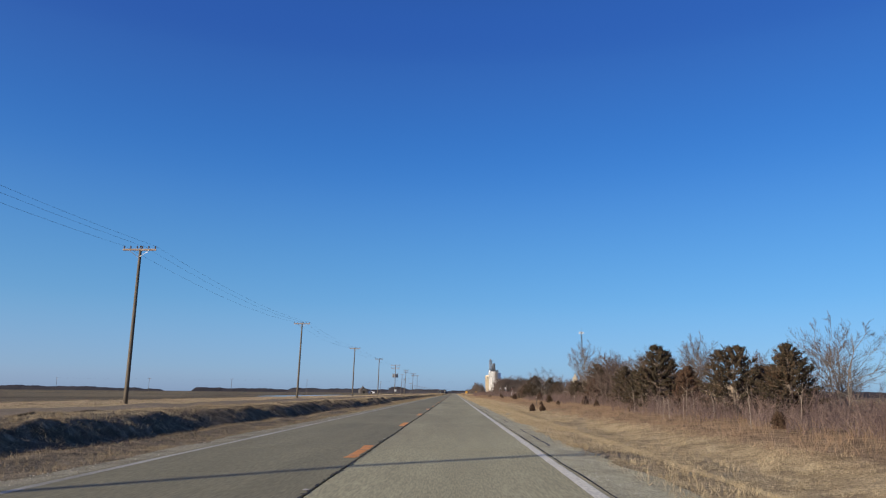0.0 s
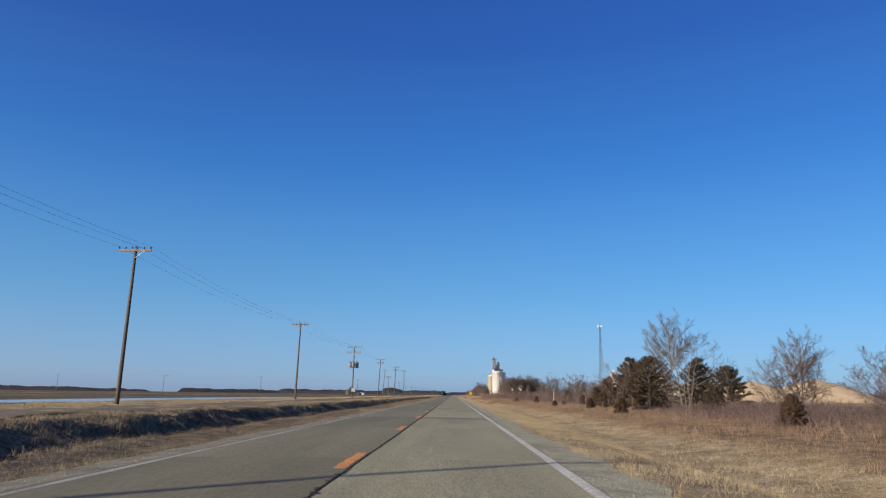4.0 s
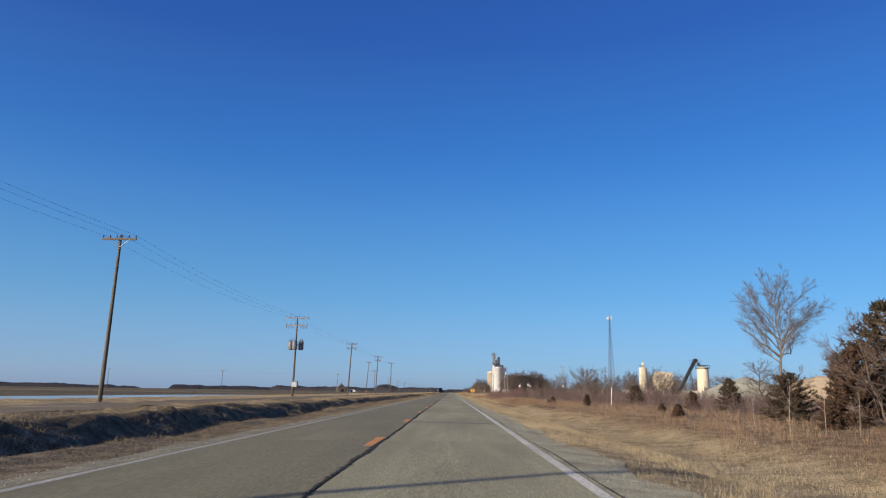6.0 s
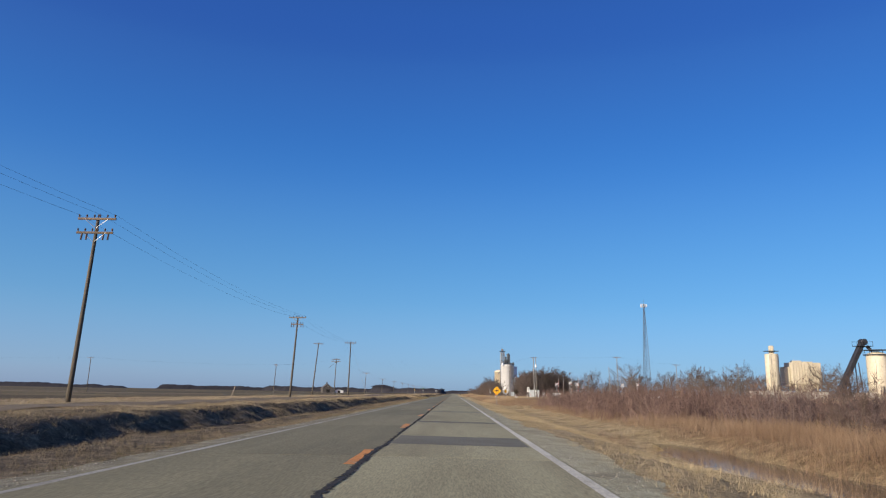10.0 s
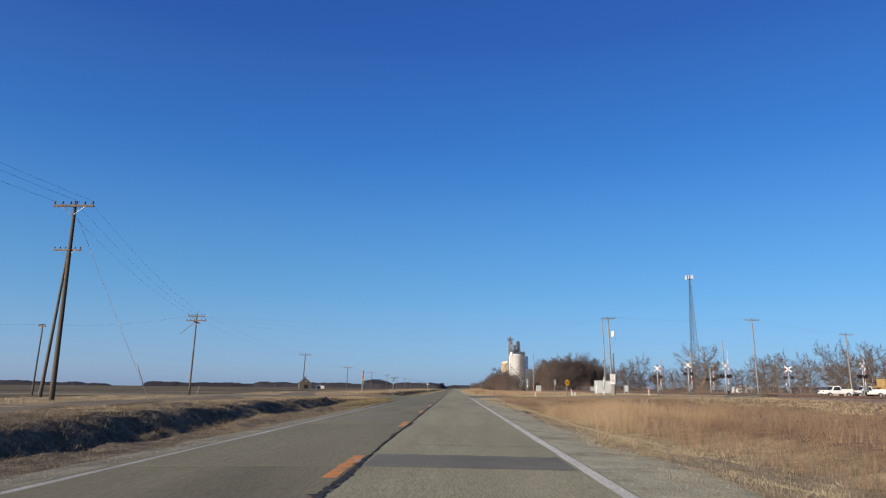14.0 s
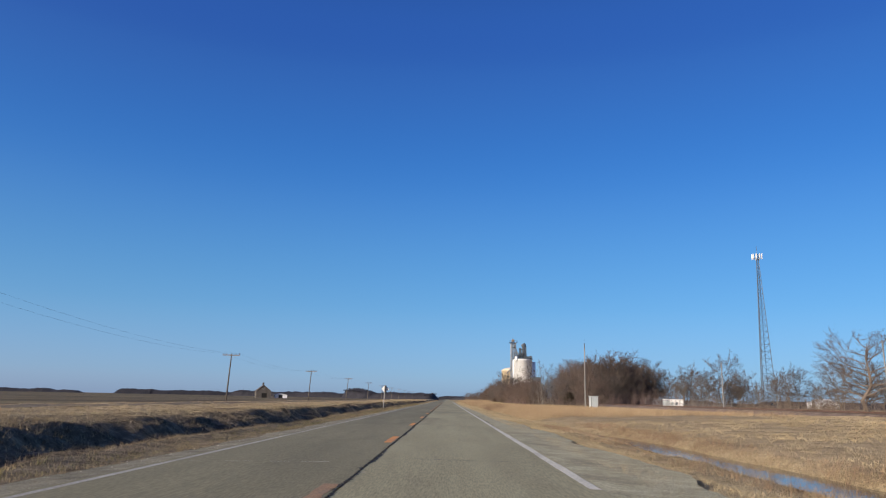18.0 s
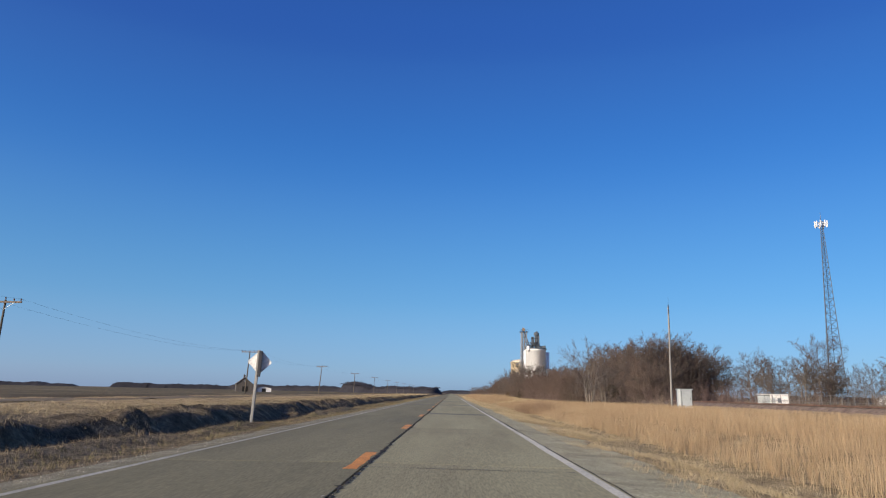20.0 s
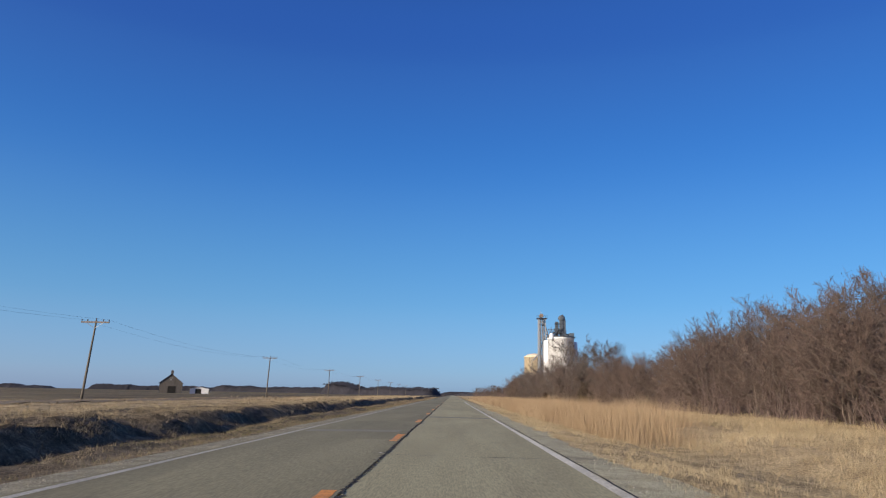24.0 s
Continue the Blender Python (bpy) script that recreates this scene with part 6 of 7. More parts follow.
KINDS = {
    "tall": crown_tree("bare_tree", 1, 9.5, 3.0, 2.4, M_BARK, M_TWIG, "leafless grey deciduous tree with spreading limbs", "bare trees", 1, 0.15, 0.009, 15, 7, 6, 4, 0.45, 0.62),
    "oak": crown_tree("bare_tree", 2, 8.6, 4.2, 1.6, M_BARK_D, M_TWIG, "broad leafless tree with heavy crooked limbs", "bare trees", 1, 0.22, 0.009, 20, 9, 7, 4, 0.2, 0.75),
    "slim": crown_tree("bare_tree", 3, 9.5, 2.2, 2.4, M_BARK, M_TWIG, "slim leafless tree with upright branches", "bare trees", 1, 0.12, 0.009, 14, 6, 6, 4, 0.6, 0.5),
    "multi": crown_tree("bare_tree", 4, 6.6, 2.9, 1.2, M_BARK, M_TWIG, "leafless tree with several grey stems", "bare trees", 4, 0.09, 0.008, 20, 7, 6, 4, 0.4, 0.6),
    "round": crown_tree("bare_shrub_tree", 5, 5.6, 2.6, 0.3, M_BARK_D, M_TWIG_R, "dense reddish-brown leafless shrub tree", "shrub trees", 5, 0.055, 0.0095, 28, 9, 6, 4, 0.3, 0.68),
    "round2": crown_tree("bare_shrub_tree", 6, 5.4, 2.8, 0.25, M_BARK_D, M_TWIG_R, "dense brown leafless shrub tree", "shrub trees", 6, 0.055, 0.0095, 30, 9, 6, 4, 0.25, 0.72),
    "vase": crown_tree("bare_tree", 11, 10, 3.2, 4.6, M_BARK, M_TWIG, "tall leafless tree with a high fan-shaped crown", "bare trees", 1, 0.13, 0.008, 26, 10, 7, 5, 0.5, 0.62),
    "wood1": crown_tree("woodland_tree", 8, 12.4, 5.6, 1.0, M_WOODBARK, M_WOODTWIG, "leafless woodland tree with a dense rounded brown crown", "woodland trees", 1, 0.2, 0.02, 34, 10, 6, 3, 0.3, 0.72),
    "wood2": crown_tree("woodland_tree", 9, 11.4, 5.6, 0.6, M_WOODBARK, M_TWIG_R, "leafless woodland tree with a dense reddish-brown crown", "woodland trees", 4, 0.13, 0.02, 36, 9, 6, 3, 0.3, 0.72),
    "wood3": crown_tree("woodland_tree", 10, 13.6, 4.6, 2.0, M_WOODBARK, M_TWIG, "tall leafless woodland tree with a grey-brown crown", "woodland trees", 2, 0.17, 0.0165, 28, 9, 6, 4, 0.36, 0.66),
}
# the hedge of trees and shrubs beside the start of the road
put_trees(KINDS, [(24.3, 45, "multi", 0.95), (26.5, 49, "tall", 0.62), (23.2, 69.5, "slim", 0.66), (27.0, 97, "tall", 0.82), (23.4, 103, "round", 1.2), (24.4, 128, "tall", 0.66), (27, 113, "round2", 1.15),
                  (30, 84, "tall", 0.7), (31, 60, "round", 1.0), (29, 120, "multi", 0.9), (33, 104, "round2", 1.2), (34, 72, "oak", 0.6), (30, 140, "round", 0.8), (36, 50, "tall", 0.75), (38, 88, "slim", 0.7),
                  (28, 36, "round2", 0.9), (33, 30, "tall", 0.6), (26, 20, "round", 0.8), (40, 125, "oak", 0.65), (35, 150, "round2", 0.8), (31, 162, "multi", 0.7),
                  (22.8, 182, "multi", 1.2), (24.6, 207, "round", 1.0), (21.0, 203, "round2", 0.95), (27.0, 214, "round", 1.05), (30, 196, "tall", 0.55), (50.5, 279, "vase", 2.0), (24.0, 252, "round", 0.75),
                  (15.2, 300, "round", 0.52), (17.4, 303.5, "round2", 0.6), (14.2, 308, "round", 0.42), (19.5, 299, "round", 0.5), (27.2, 313.5, "oak", 0.82), (29.5, 309, "tall", 0.7), (25, 299, "round", 0.62), (40, 300, "round2", 0.8), (33, 330, "round", 0.6), (52, 330, "tall", 0.6), (87.0, 453, "oak", 1.15), (46, 345, "oak", 0.5),
                  (44, 262, "round2", 0.9), (52, 290, "oak", 0.9), (25.5, 88, "round", 1.05), (24.5, 94, "round2", 1.15), (27.5, 104, "round", 1.25), (25.5, 112, "round2", 1.1), (27, 120, "round", 1.15), (25, 138, "round2", 0.95), (28, 146, "round", 0.9), (26, 155, "round2", 0.8), (27, 78, "round", 1.0), (29, 66, "round2", 1.0), (31, 128, "tall", 0.72), (34, 138, "tall", 0.6), (26, 60, "round2", 0.85), (28, 82, "vase", 0.78), (25.5, 118, "vase", 0.8), (31, 146, "vase", 0.7), (29, 172, "round", 0.9), (26, 168, "round2", 0.85), (33, 180, "vase", 0.75), (30, 108, "round", 1.2), (24, 84, "round2", 1.0), (20.8, 98, "round", 1.15)], "roadside trees")
# beyond the railway
spots = [(95.5, 672, "oak", 2.25), (72, 470, "oak", 0.7), (88, 500, "tall", 1.0)]
for k in range(44):
    spots.append((96 + (k * 29) % 70 + rng.uniform(-3, 3), 560 + k * 3.6 + rng.uniform(-4, 4), ("oak", "slim", "oak", "wood3")[k % 4], float(rng.uniform(1.15, 1.6)) * (0.72 if k % 4 == 3 else 1)))
for k in range(16):
    spots.append((78 + k * 5 + rng.uniform(-3, 3), 480 + (k * 17) % 30, ("tall", "slim", "round", "oak")[k % 4], float(rng.uniform(0.8, 1.05))))
put_trees(KINDS, spots, "trees beyond the railway")
# the wood beside the last part of the road
spots = [(23.0, 684.5, "multi", 1.65), (26.5, 690, "multi", 1.3), (25.0, 697, "slim", 0.8)]
def stand(n, x0, x1, y0, y1, sc, kinds, front=1.4):
    """n trees over a block of ground, thicker towards the road."""
    for k in range(n):
        spots.append((x0 + (x1 - x0) * float(rng.random()) ** front, y0 + (y1 - y0) * (k + float(rng.random())) / n, kinds[k % len(kinds)], sc * float(rng.uniform(0.72, 1.14))))


for k in range(60):
    y = 762 + 92 * (k + float(rng.random())) / 60
    near = max(50.0, 0.0855 * (y - 283) + 4.5)
    spots.append((near + min(34.0, max(4.0, 0.42 * (y - 592.6) - 4 - near)) * float(rng.random()) ** 1.05, y, ("wood1", "wood2", "wood1", "wood3")[k % 4], (1.32, 1.3, 1.22, 1.2)[k % 4] * float(rng.uniform(0.8, 1.1))))
for k in range(14):
    spots.append((45.0 + 6 * float(rng.random()), 732 + 44 * (k + float(rng.random())) / 14, ("wood2", "wood1")[k % 2], 0.72 * float(rng.uniform(0.8, 1.15))))
spots += [(52.0, 741, "oak", 1.2), (57.5, 757, "oak", 1.25)]
spots += [(31.5, 822, "slim", 1.3), (32.8, 828, "slim", 1.2), (32.2, 835, "slim", 1.35), (33.4, 842, "slim", 1.15)]
stand(9, 48, 74, 780, 802, 0.66, ("wood3", "vase", "wood3"))
stand(7, 24.5, 28.5, 802, 862, 0.92, ("wood3", "wood1", "vase", "wood2"), 1.0)
stand(14, 51, 86, 802, 862, 1.0, ("wood3", "wood1", "vase", "wood2"))
stand(20, 26.5, 32.0, 862, 1012, 0.86, ("wood2", "wood1", "wood3"), 1.0)
stand(14, 66, 100, 862, 1000, 0.9, ("wood2", "wood1", "wood3"))
stand(58, 74, 136, 716, 800, 1.0, ("slim", "tall", "vase", "slim", "wood3"), 1.0)
for k in range(46):
    y = 705 + 118 * (k / 46) + float(rng.uniform(-2, 2))
    kind, sc, wide = (("round", 1.25, 3.4), ("wood2", 0.54, 3.7), ("round2", 1.3, 3.7), ("round", 1.4, 3.7))[k % 4]
    spots.append((23.6 + max(0.5, 0.0575 * (y - 197) - wide - 23.6) * float(rng.random()), y, kind, sc * float(rng.uniform(0.85, 1.12))))
for k in range(24):
    y = 824 + 170 * (k / 24) + float(rng.uniform(-3, 3))
    spots.append((28.0 + 6 * float(rng.random()), y, ("round", "round2")[k % 2], float(rng.uniform(0.95, 1.5))))
for k in range(26):
    spots.append((26 + 9 * rng.random(), 950 + 60 * rng.random(), ("round", "round2", "wood1")[k % 3], (1.5, 1.4, 0.6)[k % 3]))
for k in range(22):
    spots.append((24 + 20 * rng.random(), 1060 + 420 * rng.random(), ("round", "wood1", "round2")[k % 3], (1.3, 0.65, 1.4)[k % 3]))
put_trees(KINDS, spots, "woodland")


def cedar(seed, height, radius, foliage, label):
    """An eastern red cedar: a trunk, drooping limbs and thousands of small sprays."""
    r_ = np.random.default_rng(seed)
    wood = Shape().tube([(0, 0, -0.2), (0.05, 0.03, height * 0.5), (0, 0, height * 0.95)], [height * 0.022, height * 0.014, 0.01], 6)
    p0, p1, rr = [], [], []
    n = 150
    k5 = (height / 5) ** 0.5
    for k in range(n):
        u = (k + r_.random()) / n
        z = height * (0.06 + 0.9 * u)
        an = k * 2.4 + r_.uniform(-0.5, 0.5)
        reach = radius * (1 - u) ** 0.7 * (0.72 + 0.28 * min(1.0, u / 0.16)) * r_.uniform(0.74, 1.12) + 0.06 * k5
        rise = r_.uniform(-0.25, 0.35) + 0.6 * u
        fork = max(0.0, u - 0.45) * radius * (0.45 if k % 3 == 0 else -0.1)
        z = z * (0.93 if k % 3 == 0 else 1.0)
        path = np.array([[fork, fork * 0.4, z], [0.55 * math.cos(an), 0.55 * math.sin(an), 0.55 * rise * 0.6], [math.cos(an), math.sin(an), rise]])
        path[1:] = path[0] + path[1:] * reach
        wood.tube([tuple(q) for q in path], [0.028 * k5, 0.018 * k5, 0.006], 3, False)
        m = int(16 + 60 * reach / radius)
        t = r_.uniform(0.15, 1.0, m) ** 0.75
        f = (t * 2)[:, None]
        base = np.where(f < 1, path[0] + (path[1] - path[0]) * f, path[1] + (path[2] - path[1]) * (f - 1))
        along_ = path[2] - path[1]
        along_ = along_ / np.linalg.norm(along_)
        out = along_[None] * 0.65 + r_.normal(0, 0.6, (m, 3)) * np.array([1, 1, 0.8]) + np.array([0, 0, 0.2])
        out /= np.linalg.norm(out, axis=1, keepdims=True)
        base = base + r_.normal(0, 0.05, (m, 3)) * k5
        ln = r_.uniform(0.14, 0.36, m) * k5 * (1.15 - 0.3 * t)
        p0.append(base), p1.append(base + out * ln[:, None]), rr.append(r_.uniform(0.03, 0.055, m) * k5)
    vv, tt = cones(np.concatenate(p0), np.concatenate(p1), np.concatenate(rr))
    root = thing("cedar_tree", pose(0, -350 - seed * 9, 0), label, "tree", "cedars")
    part("trunk", wood, M_BARK_D, root, "trunk and limbs")
    ob = new("crown", fast_mesh("crown", vv, tt, foliage))
    ob.parent = root
    return root


CEDARS = {"big": cedar(21, 6.0, 3.05, M_CEDAR, "dark green-brown red cedar with ragged outline"), "broad": cedar(22, 5.3, 3.35, M_CEDAR, "broad dark red cedar with uneven tiers"),
          "slim": cedar(23, 4.5, 2.0, M_CEDAR_R, "slim rusty-brown red cedar"), "small": cedar(24, 1.6, 0.75, M_CEDAR_R, "small rusty-brown young cedar in dry grass")}
put_trees(CEDARS, [(20.3, 71, "big", 1.05), (20.5, 52.5, "broad", 0.95), (22.2, 49.5, "slim", 0.8), (20.8, 44.5, "big", 0.78), (23.6, 55, "broad", 0.7), (19.2, 74.5, "broad", 0.75), (21.5, 66, "slim", 0.9),
                   (21.4, 89.6, "big", 0.82), (22.0, 109, "big", 1.0), (20.5, 106, "slim", 0.85), (22.4, 131, "broad", 0.72), (20.6, 187, "broad", 1.08), (24.6, 184, "big", 0.9), (23.6, 207, "big", 1.1),
                   (20.2, 205, "slim", 0.9), (20.6, 190.5, "slim", 0.8), (26, 180, "broad", 0.85), (20.3, 212, "broad", 0.55), (22.2, 235, "slim", 0.4), (31, 112, "big", 0.9), (29, 92, "slim", 1.0),
                   (17.0, 258.5, "slim", 0.33), (24, 262, "broad", 0.5), (26, 236, "big", 0.5), (40, 745, "broad", 0.8), (24.3, 809, "broad", 0.8), (23.0, 859, "slim", 0.55), (29, 870, "broad", 0.9), (28, 905, "big", 0.8)], "roadside cedars")
put_trees(CEDARS, [(14.2, 31.5, "small", 0.5), (8.6, 77.6, "small", 0.5), (9.3, 74.6, "small", 0.47), (16.5, 83, "small", 0.5), (13.5, 92.5, "small", 0.4), (12.0, 98, "small", 0.35), (15.5, 62, "small", 0.6),
                   (17.2, 94, "small", 0.7), (15.0, 176, "small", 0.9), (17.0, 201, "small", 0.8), (14.6, 215, "small", 0.6), (18.5, 232, "small", 0.5), (13.5, 263.5, "small", 0.62), (12.9, 263.0, "small", 0.4),
                   (16.7, 406.5, "small", 0.8), (18.7, 408.0, "small", 0.68), (20, 56, "small", 0.9), (16, 120, "small", 0.8), (18, 150, "small", 1.0)], "young cedars")
for k in range(26):
    x, y = 12.6 + 6 * rng.random(), (22 + 45 * rng.random()) if k < 20 else (175 + 40 * rng.random())
    s = thing("sapling", pose(x, y, gz(x, y), 0, rng.uniform(-6, 6), 0), "thin pale leafless sapling stem", "sapling", "saplings")
    hh = rng.uniform(0.9, 2.2)
    part("stem", Shape().tube([(0, 0, -0.1), (0.03, 0.02, hh * 0.5), (rng.uniform(-0.1, 0.1), 0, hh)], [0.014, 0.01, 0.004], 5), M_PALEBARK, s)
    for j in range(3):
        part("twig", Shape().tube([(0.02, 0.01, hh * (0.5 + 0.13 * j)), (rng.uniform(-0.35, 0.35), rng.uniform(-0.3, 0.3), hh * (0.7 + 0.14 * j))], [0.009, 0.003], 3), M_PALEBARK, s)

# ---------------------------------------------------------------- brush, grass and far woods


def thicket(name, zones, material, label, seed, stems=16, twigs=5, thick=1.0):
    """Leafless brush: leaning stems with side twigs; zones are (x0, x1, y0, y1, clumps, height, radius)."""
    r_ = np.random.default_rng(seed)
    P0, P1, R = [], [], []
    for x0, x1, y0, y1, n, h, rad in zones:
        cx, cy = r_.uniform(x0, x1, n), r_.uniform(y0, y1, n)
        hh = h * r_.uniform(0.42, 1.35, n)
        k = n * stems
        bx, by = np.repeat(cx, stems) + r_.normal(0, 0.35, k), np.repeat(cy, stems) + r_.normal(0, 0.35, k)
        bz = ground_z(bx, by)
        an, sp = r_.uniform(0, 2 * math.pi, k), r_.uniform(0.1, 1.0, k) * rad
        sh = np.repeat(hh, stems) * r_.uniform(0.55, 1.0, k)
        b0 = np.stack([bx, by, bz - 0.05], 1)
        b1 = b0 + np.stack([np.cos(an) * sp, np.sin(an) * sp, sh], 1)
        P0.append(b0), P1.append(b1), R.append(np.full(k, 0.006 + 0.0035 * h) * thick)
        for j in range(twigs):
            u = r_.uniform(0.25, 0.95, k)[:, None]
            s0 = b0 + (b1 - b0) * u
            e = r_.normal(0, 0.17, (k, 3)) * sh[:, None] + np.array([0, 0, 0.16]) * sh[:, None]
            P0.append(s0), P1.append(s0 + e), R.append(np.full(k, 0.004 + 0.0022 * h) * thick)
    vv, tt = cones(np.concatenate(P0), np.concatenate(P1), np.concatenate(R))
    return tagged(new(name, fast_mesh(name, vv, tt, material)), label, "brush", kind="stuff")


thicket("brush", [(17, 34, 5, 45, 220, 1.8, 0.8), (13.5, 26, 18, 62, 260, 1.25, 0.7), (17, 36, 45, 140, 420, 2.0, 0.9), (16, 27, 95, 178, 330, 1.3, 0.75), (20, 40, 150, 230, 100, 1.3, 0.7), (19, 46, 222, 300, 420, 1.7, 0.9),
                  (18, 60, 396, 418, 110, 1.3, 0.8), (40, 70, 300, 420, 150, 2.6, 1.2), (60, 110, 420, 470, 60, 2.5, 1.2), (14.5, 38, 286, 328, 280, 2.2, 1.0)],
        M_BRUSH, "tangled red-brown leafless roadside brush", 31, 10, 4, 1.5)
thicket("brush", [(10.4, 16, 324, 376, 250, 1.95, 0.9), (14.5, 34, 326, 384, 500, 2.3, 1.0)], M_WILLOW, "red-brown willow brush beside the ditch", 34, 10, 4, 1.5)
thicket("brush", [(22.5, 29, 708, 800, 240, 3.2, 1.3), (26, 36, 800, 1000, 300, 3.2, 1.4), (26, 36, 960, 1024, 120, 6.0, 2.2), (22, 40, 1060, 1500, 200, 4.0, 1.6), (40, 80, 716, 860, 260, 5.0, 2.0)],
        M_BRUSH, "dense red-brown leafless brush at the wood's edge", 32, 11, 4, 1.35)
thicket("brush", [(30, 36, 672, 704, 50, 1.8, 0.9), (60, 160, 560, 720, 260, 3.2, 1.6), (24, 32, 690, 704, 40, 2.6, 1.0), (70, 140, 722, 800, 190, 3.6, 1.7), (90, 200, 470, 560, 120, 3.0, 1.5)],
        M_BRUSH_GREY, "grey-brown leafless brush beyond the railway", 33, 10, 4, 1.7)


def grass(name, zones, material, label, seed, lean=0.35, keep=None):
    """Dry grass blades; zones are (x0, x1, y0, y1, tufts per square metre, blades, height, blade width)."""
    r_ = np.random.default_rng(seed)
    V, n_all = [], 0
    for x0, x1, y0, y1, dens, blades, h, w in zones:
        n = int((x1 - x0) * (y1 - y0) * dens)
        cx, cy = r_.uniform(x0, x1, n), r_.uniform(y0, y1, n)
        clump = vnoise(cx * 0.55, cy * 0.4, seed) * 0.6 + vnoise(cx * 2.1, cy * 1.6, seed + 3) * 0.4
        ok = clump > r_.uniform(0.1, 0.6, n)
        if keep is not None:
            ok &= keep(cx, cy)
        cx, cy, clump = cx[ok], cy[ok], clump[ok]
        k = len(cx) * blades
        bx, by = np.repeat(cx, blades) + r_.normal(0, 0.05 + w, k), np.repeat(cy, blades) + r_.normal(0, 0.05 + w, k)
        bz = ground_z(bx, by) - 0.02
        an = r_.uniform(0, 2 * math.pi, k)
        hh = h * (0.45 + 0.85 * np.repeat(clump, blades)) * r_.uniform(0.6, 1.15, k)
        ld = r_.uniform(0, 2 * math.pi, k)
        tilt = np.abs(r_.normal(0, lean, k)) * hh
        v = np.empty((k, 3, 3))
        v[:, 0] = np.stack([bx - np.cos(an) * w / 2, by - np.sin(an) * w / 2, bz], 1)
        v[:, 1] = np.stack([bx + np.cos(an) * w / 2, by + np.sin(an) * w / 2, bz], 1)
        v[:, 2] = np.stack([bx + np.cos(ld) * tilt, by + np.sin(ld) * tilt, bz + hh], 1)
        V.append(v.reshape(-1, 3))
        n_all += k
    tri = np.arange(n_all * 3).reshape(-1, 3)
    return tagged(new(name, fast_mesh(name, np.concatenate(V), tri, material)), label, "grass", kind="stuff")


def off_side_road(cx, cy):
    """Keeps grass off the side road and its flared mouths."""
    reach = np.where(cx > 0, np.maximum(0, 11 - np.abs(cx - 2.0)), np.maximum(0, 8 - np.abs(cx + 5.0)))
    near = np.where(cx > 0, 492.4 - reach * 0.95, np.interp(-cx, [5.1, 6.1, 6.7, 7.3, 8.2, 9.5, 11.2, 13.5], [458.5, 466, 471, 475, 477.6, 479.8, 481.5, 482.8]))
    far = np.where(cx > 0, 502.6 + reach * 1.15, 500.5 + reach * 0.5)
    return (cy < near) | (cy > far)


def not_track(cx, cy):
    tx = -17.6 - 9.0 * step(440, 540, cy) + 0.8 * np.sin(cy * 0.013)
    return (np.abs(cx - tx) > 2.3) & off_side_road(cx, cy)


def dry(cx, cy):
    """Off the side road and out of standing water."""
    mire = (cx > 9.7) & (cx < 11.2) & (cy > 238) & (cy < 268) & (vnoise(cx * 1.5, cy * 0.7, 78) < 0.6)
    wet = ((cx > 7.35 + 0.4 * np.sin(cy * 0.2)) & (cx < 10.9 + 0.5 * np.sin(cy * 0.2)) & (cy > 267) & (cy < 314) & (vnoise(cx * 1.2, cy * 0.5, 77) < 0.56)) | ((cx > 7.9) & (cx < 9.55) & (cy > 512) & (cy < 548) & (np.sin(cx * 91.7 + cy * 47.3) > -0.8))
    return off_side_road(cx, cy) & ~wet & ~mire


grass("verge_grass", [(2.8, 3.3, -6, 760, 26, 4, 0.06, 0.0075), (2.95, 6.0, -6, 760, 60, 4, 0.14, 0.008), (6.0, 10.5, -6, 486, 20, 5, 0.15, 0.0085), (6.0, 9.0, 500, 760, 21, 5, 0.18, 0.009), (3.9, 7.0, 760, 1000, 3, 5, 0.35, 0.04)], M_TAN, "short dry tan verge grass beside the gravel", 41, 1.3, dry)
grass("rusty_grass", [(9.5, 15, -4, 300, 9, 5, 0.32, 0.011), (15, 24, 0, 300, 3.5, 5, 0.4, 0.018), (9.6, 15, 300, 372, 14, 5, 0.55, 0.012), (15, 40, 300, 372, 1.5, 5, 0.5, 0.03),
                      (10, 26, 372, 396, 8.0, 5, 0.42, 0.012), (10, 26, 456, 486, 8.0, 5, 0.26, 0.012), (7.6, 13, 395, 430, 20.0, 5, 0.62, 0.008), (13, 22, 395, 456, 7.0, 5, 0.6, 0.012), (6.2, 13, 452, 466, 14, 5, 0.4, 0.009), (5.2, 14, 466, 486, 44, 5, 0.36, 0.007), (11.0, 15.5, 258, 318, 15, 5, 0.7, 0.01), (6.4, 8.3, 262, 318, 16, 5, 0.4, 0.009), (10.2, 12.4, 264, 314, 20, 5, 0.7, 0.009), (9.3, 10.6, 512, 560, 26, 5, 0.42, 0.008), (7.0, 10.0, 634, 646, 60, 5, 1.2, 0.007), (6.2, 8.0, 512, 560, 22, 5, 0.26, 0.008), (7.8, 9.6, 512, 551, 5, 4, 0.7, 0.008)], M_RUST, "rust-coloured bluestem grass", 42, 0.75, dry)
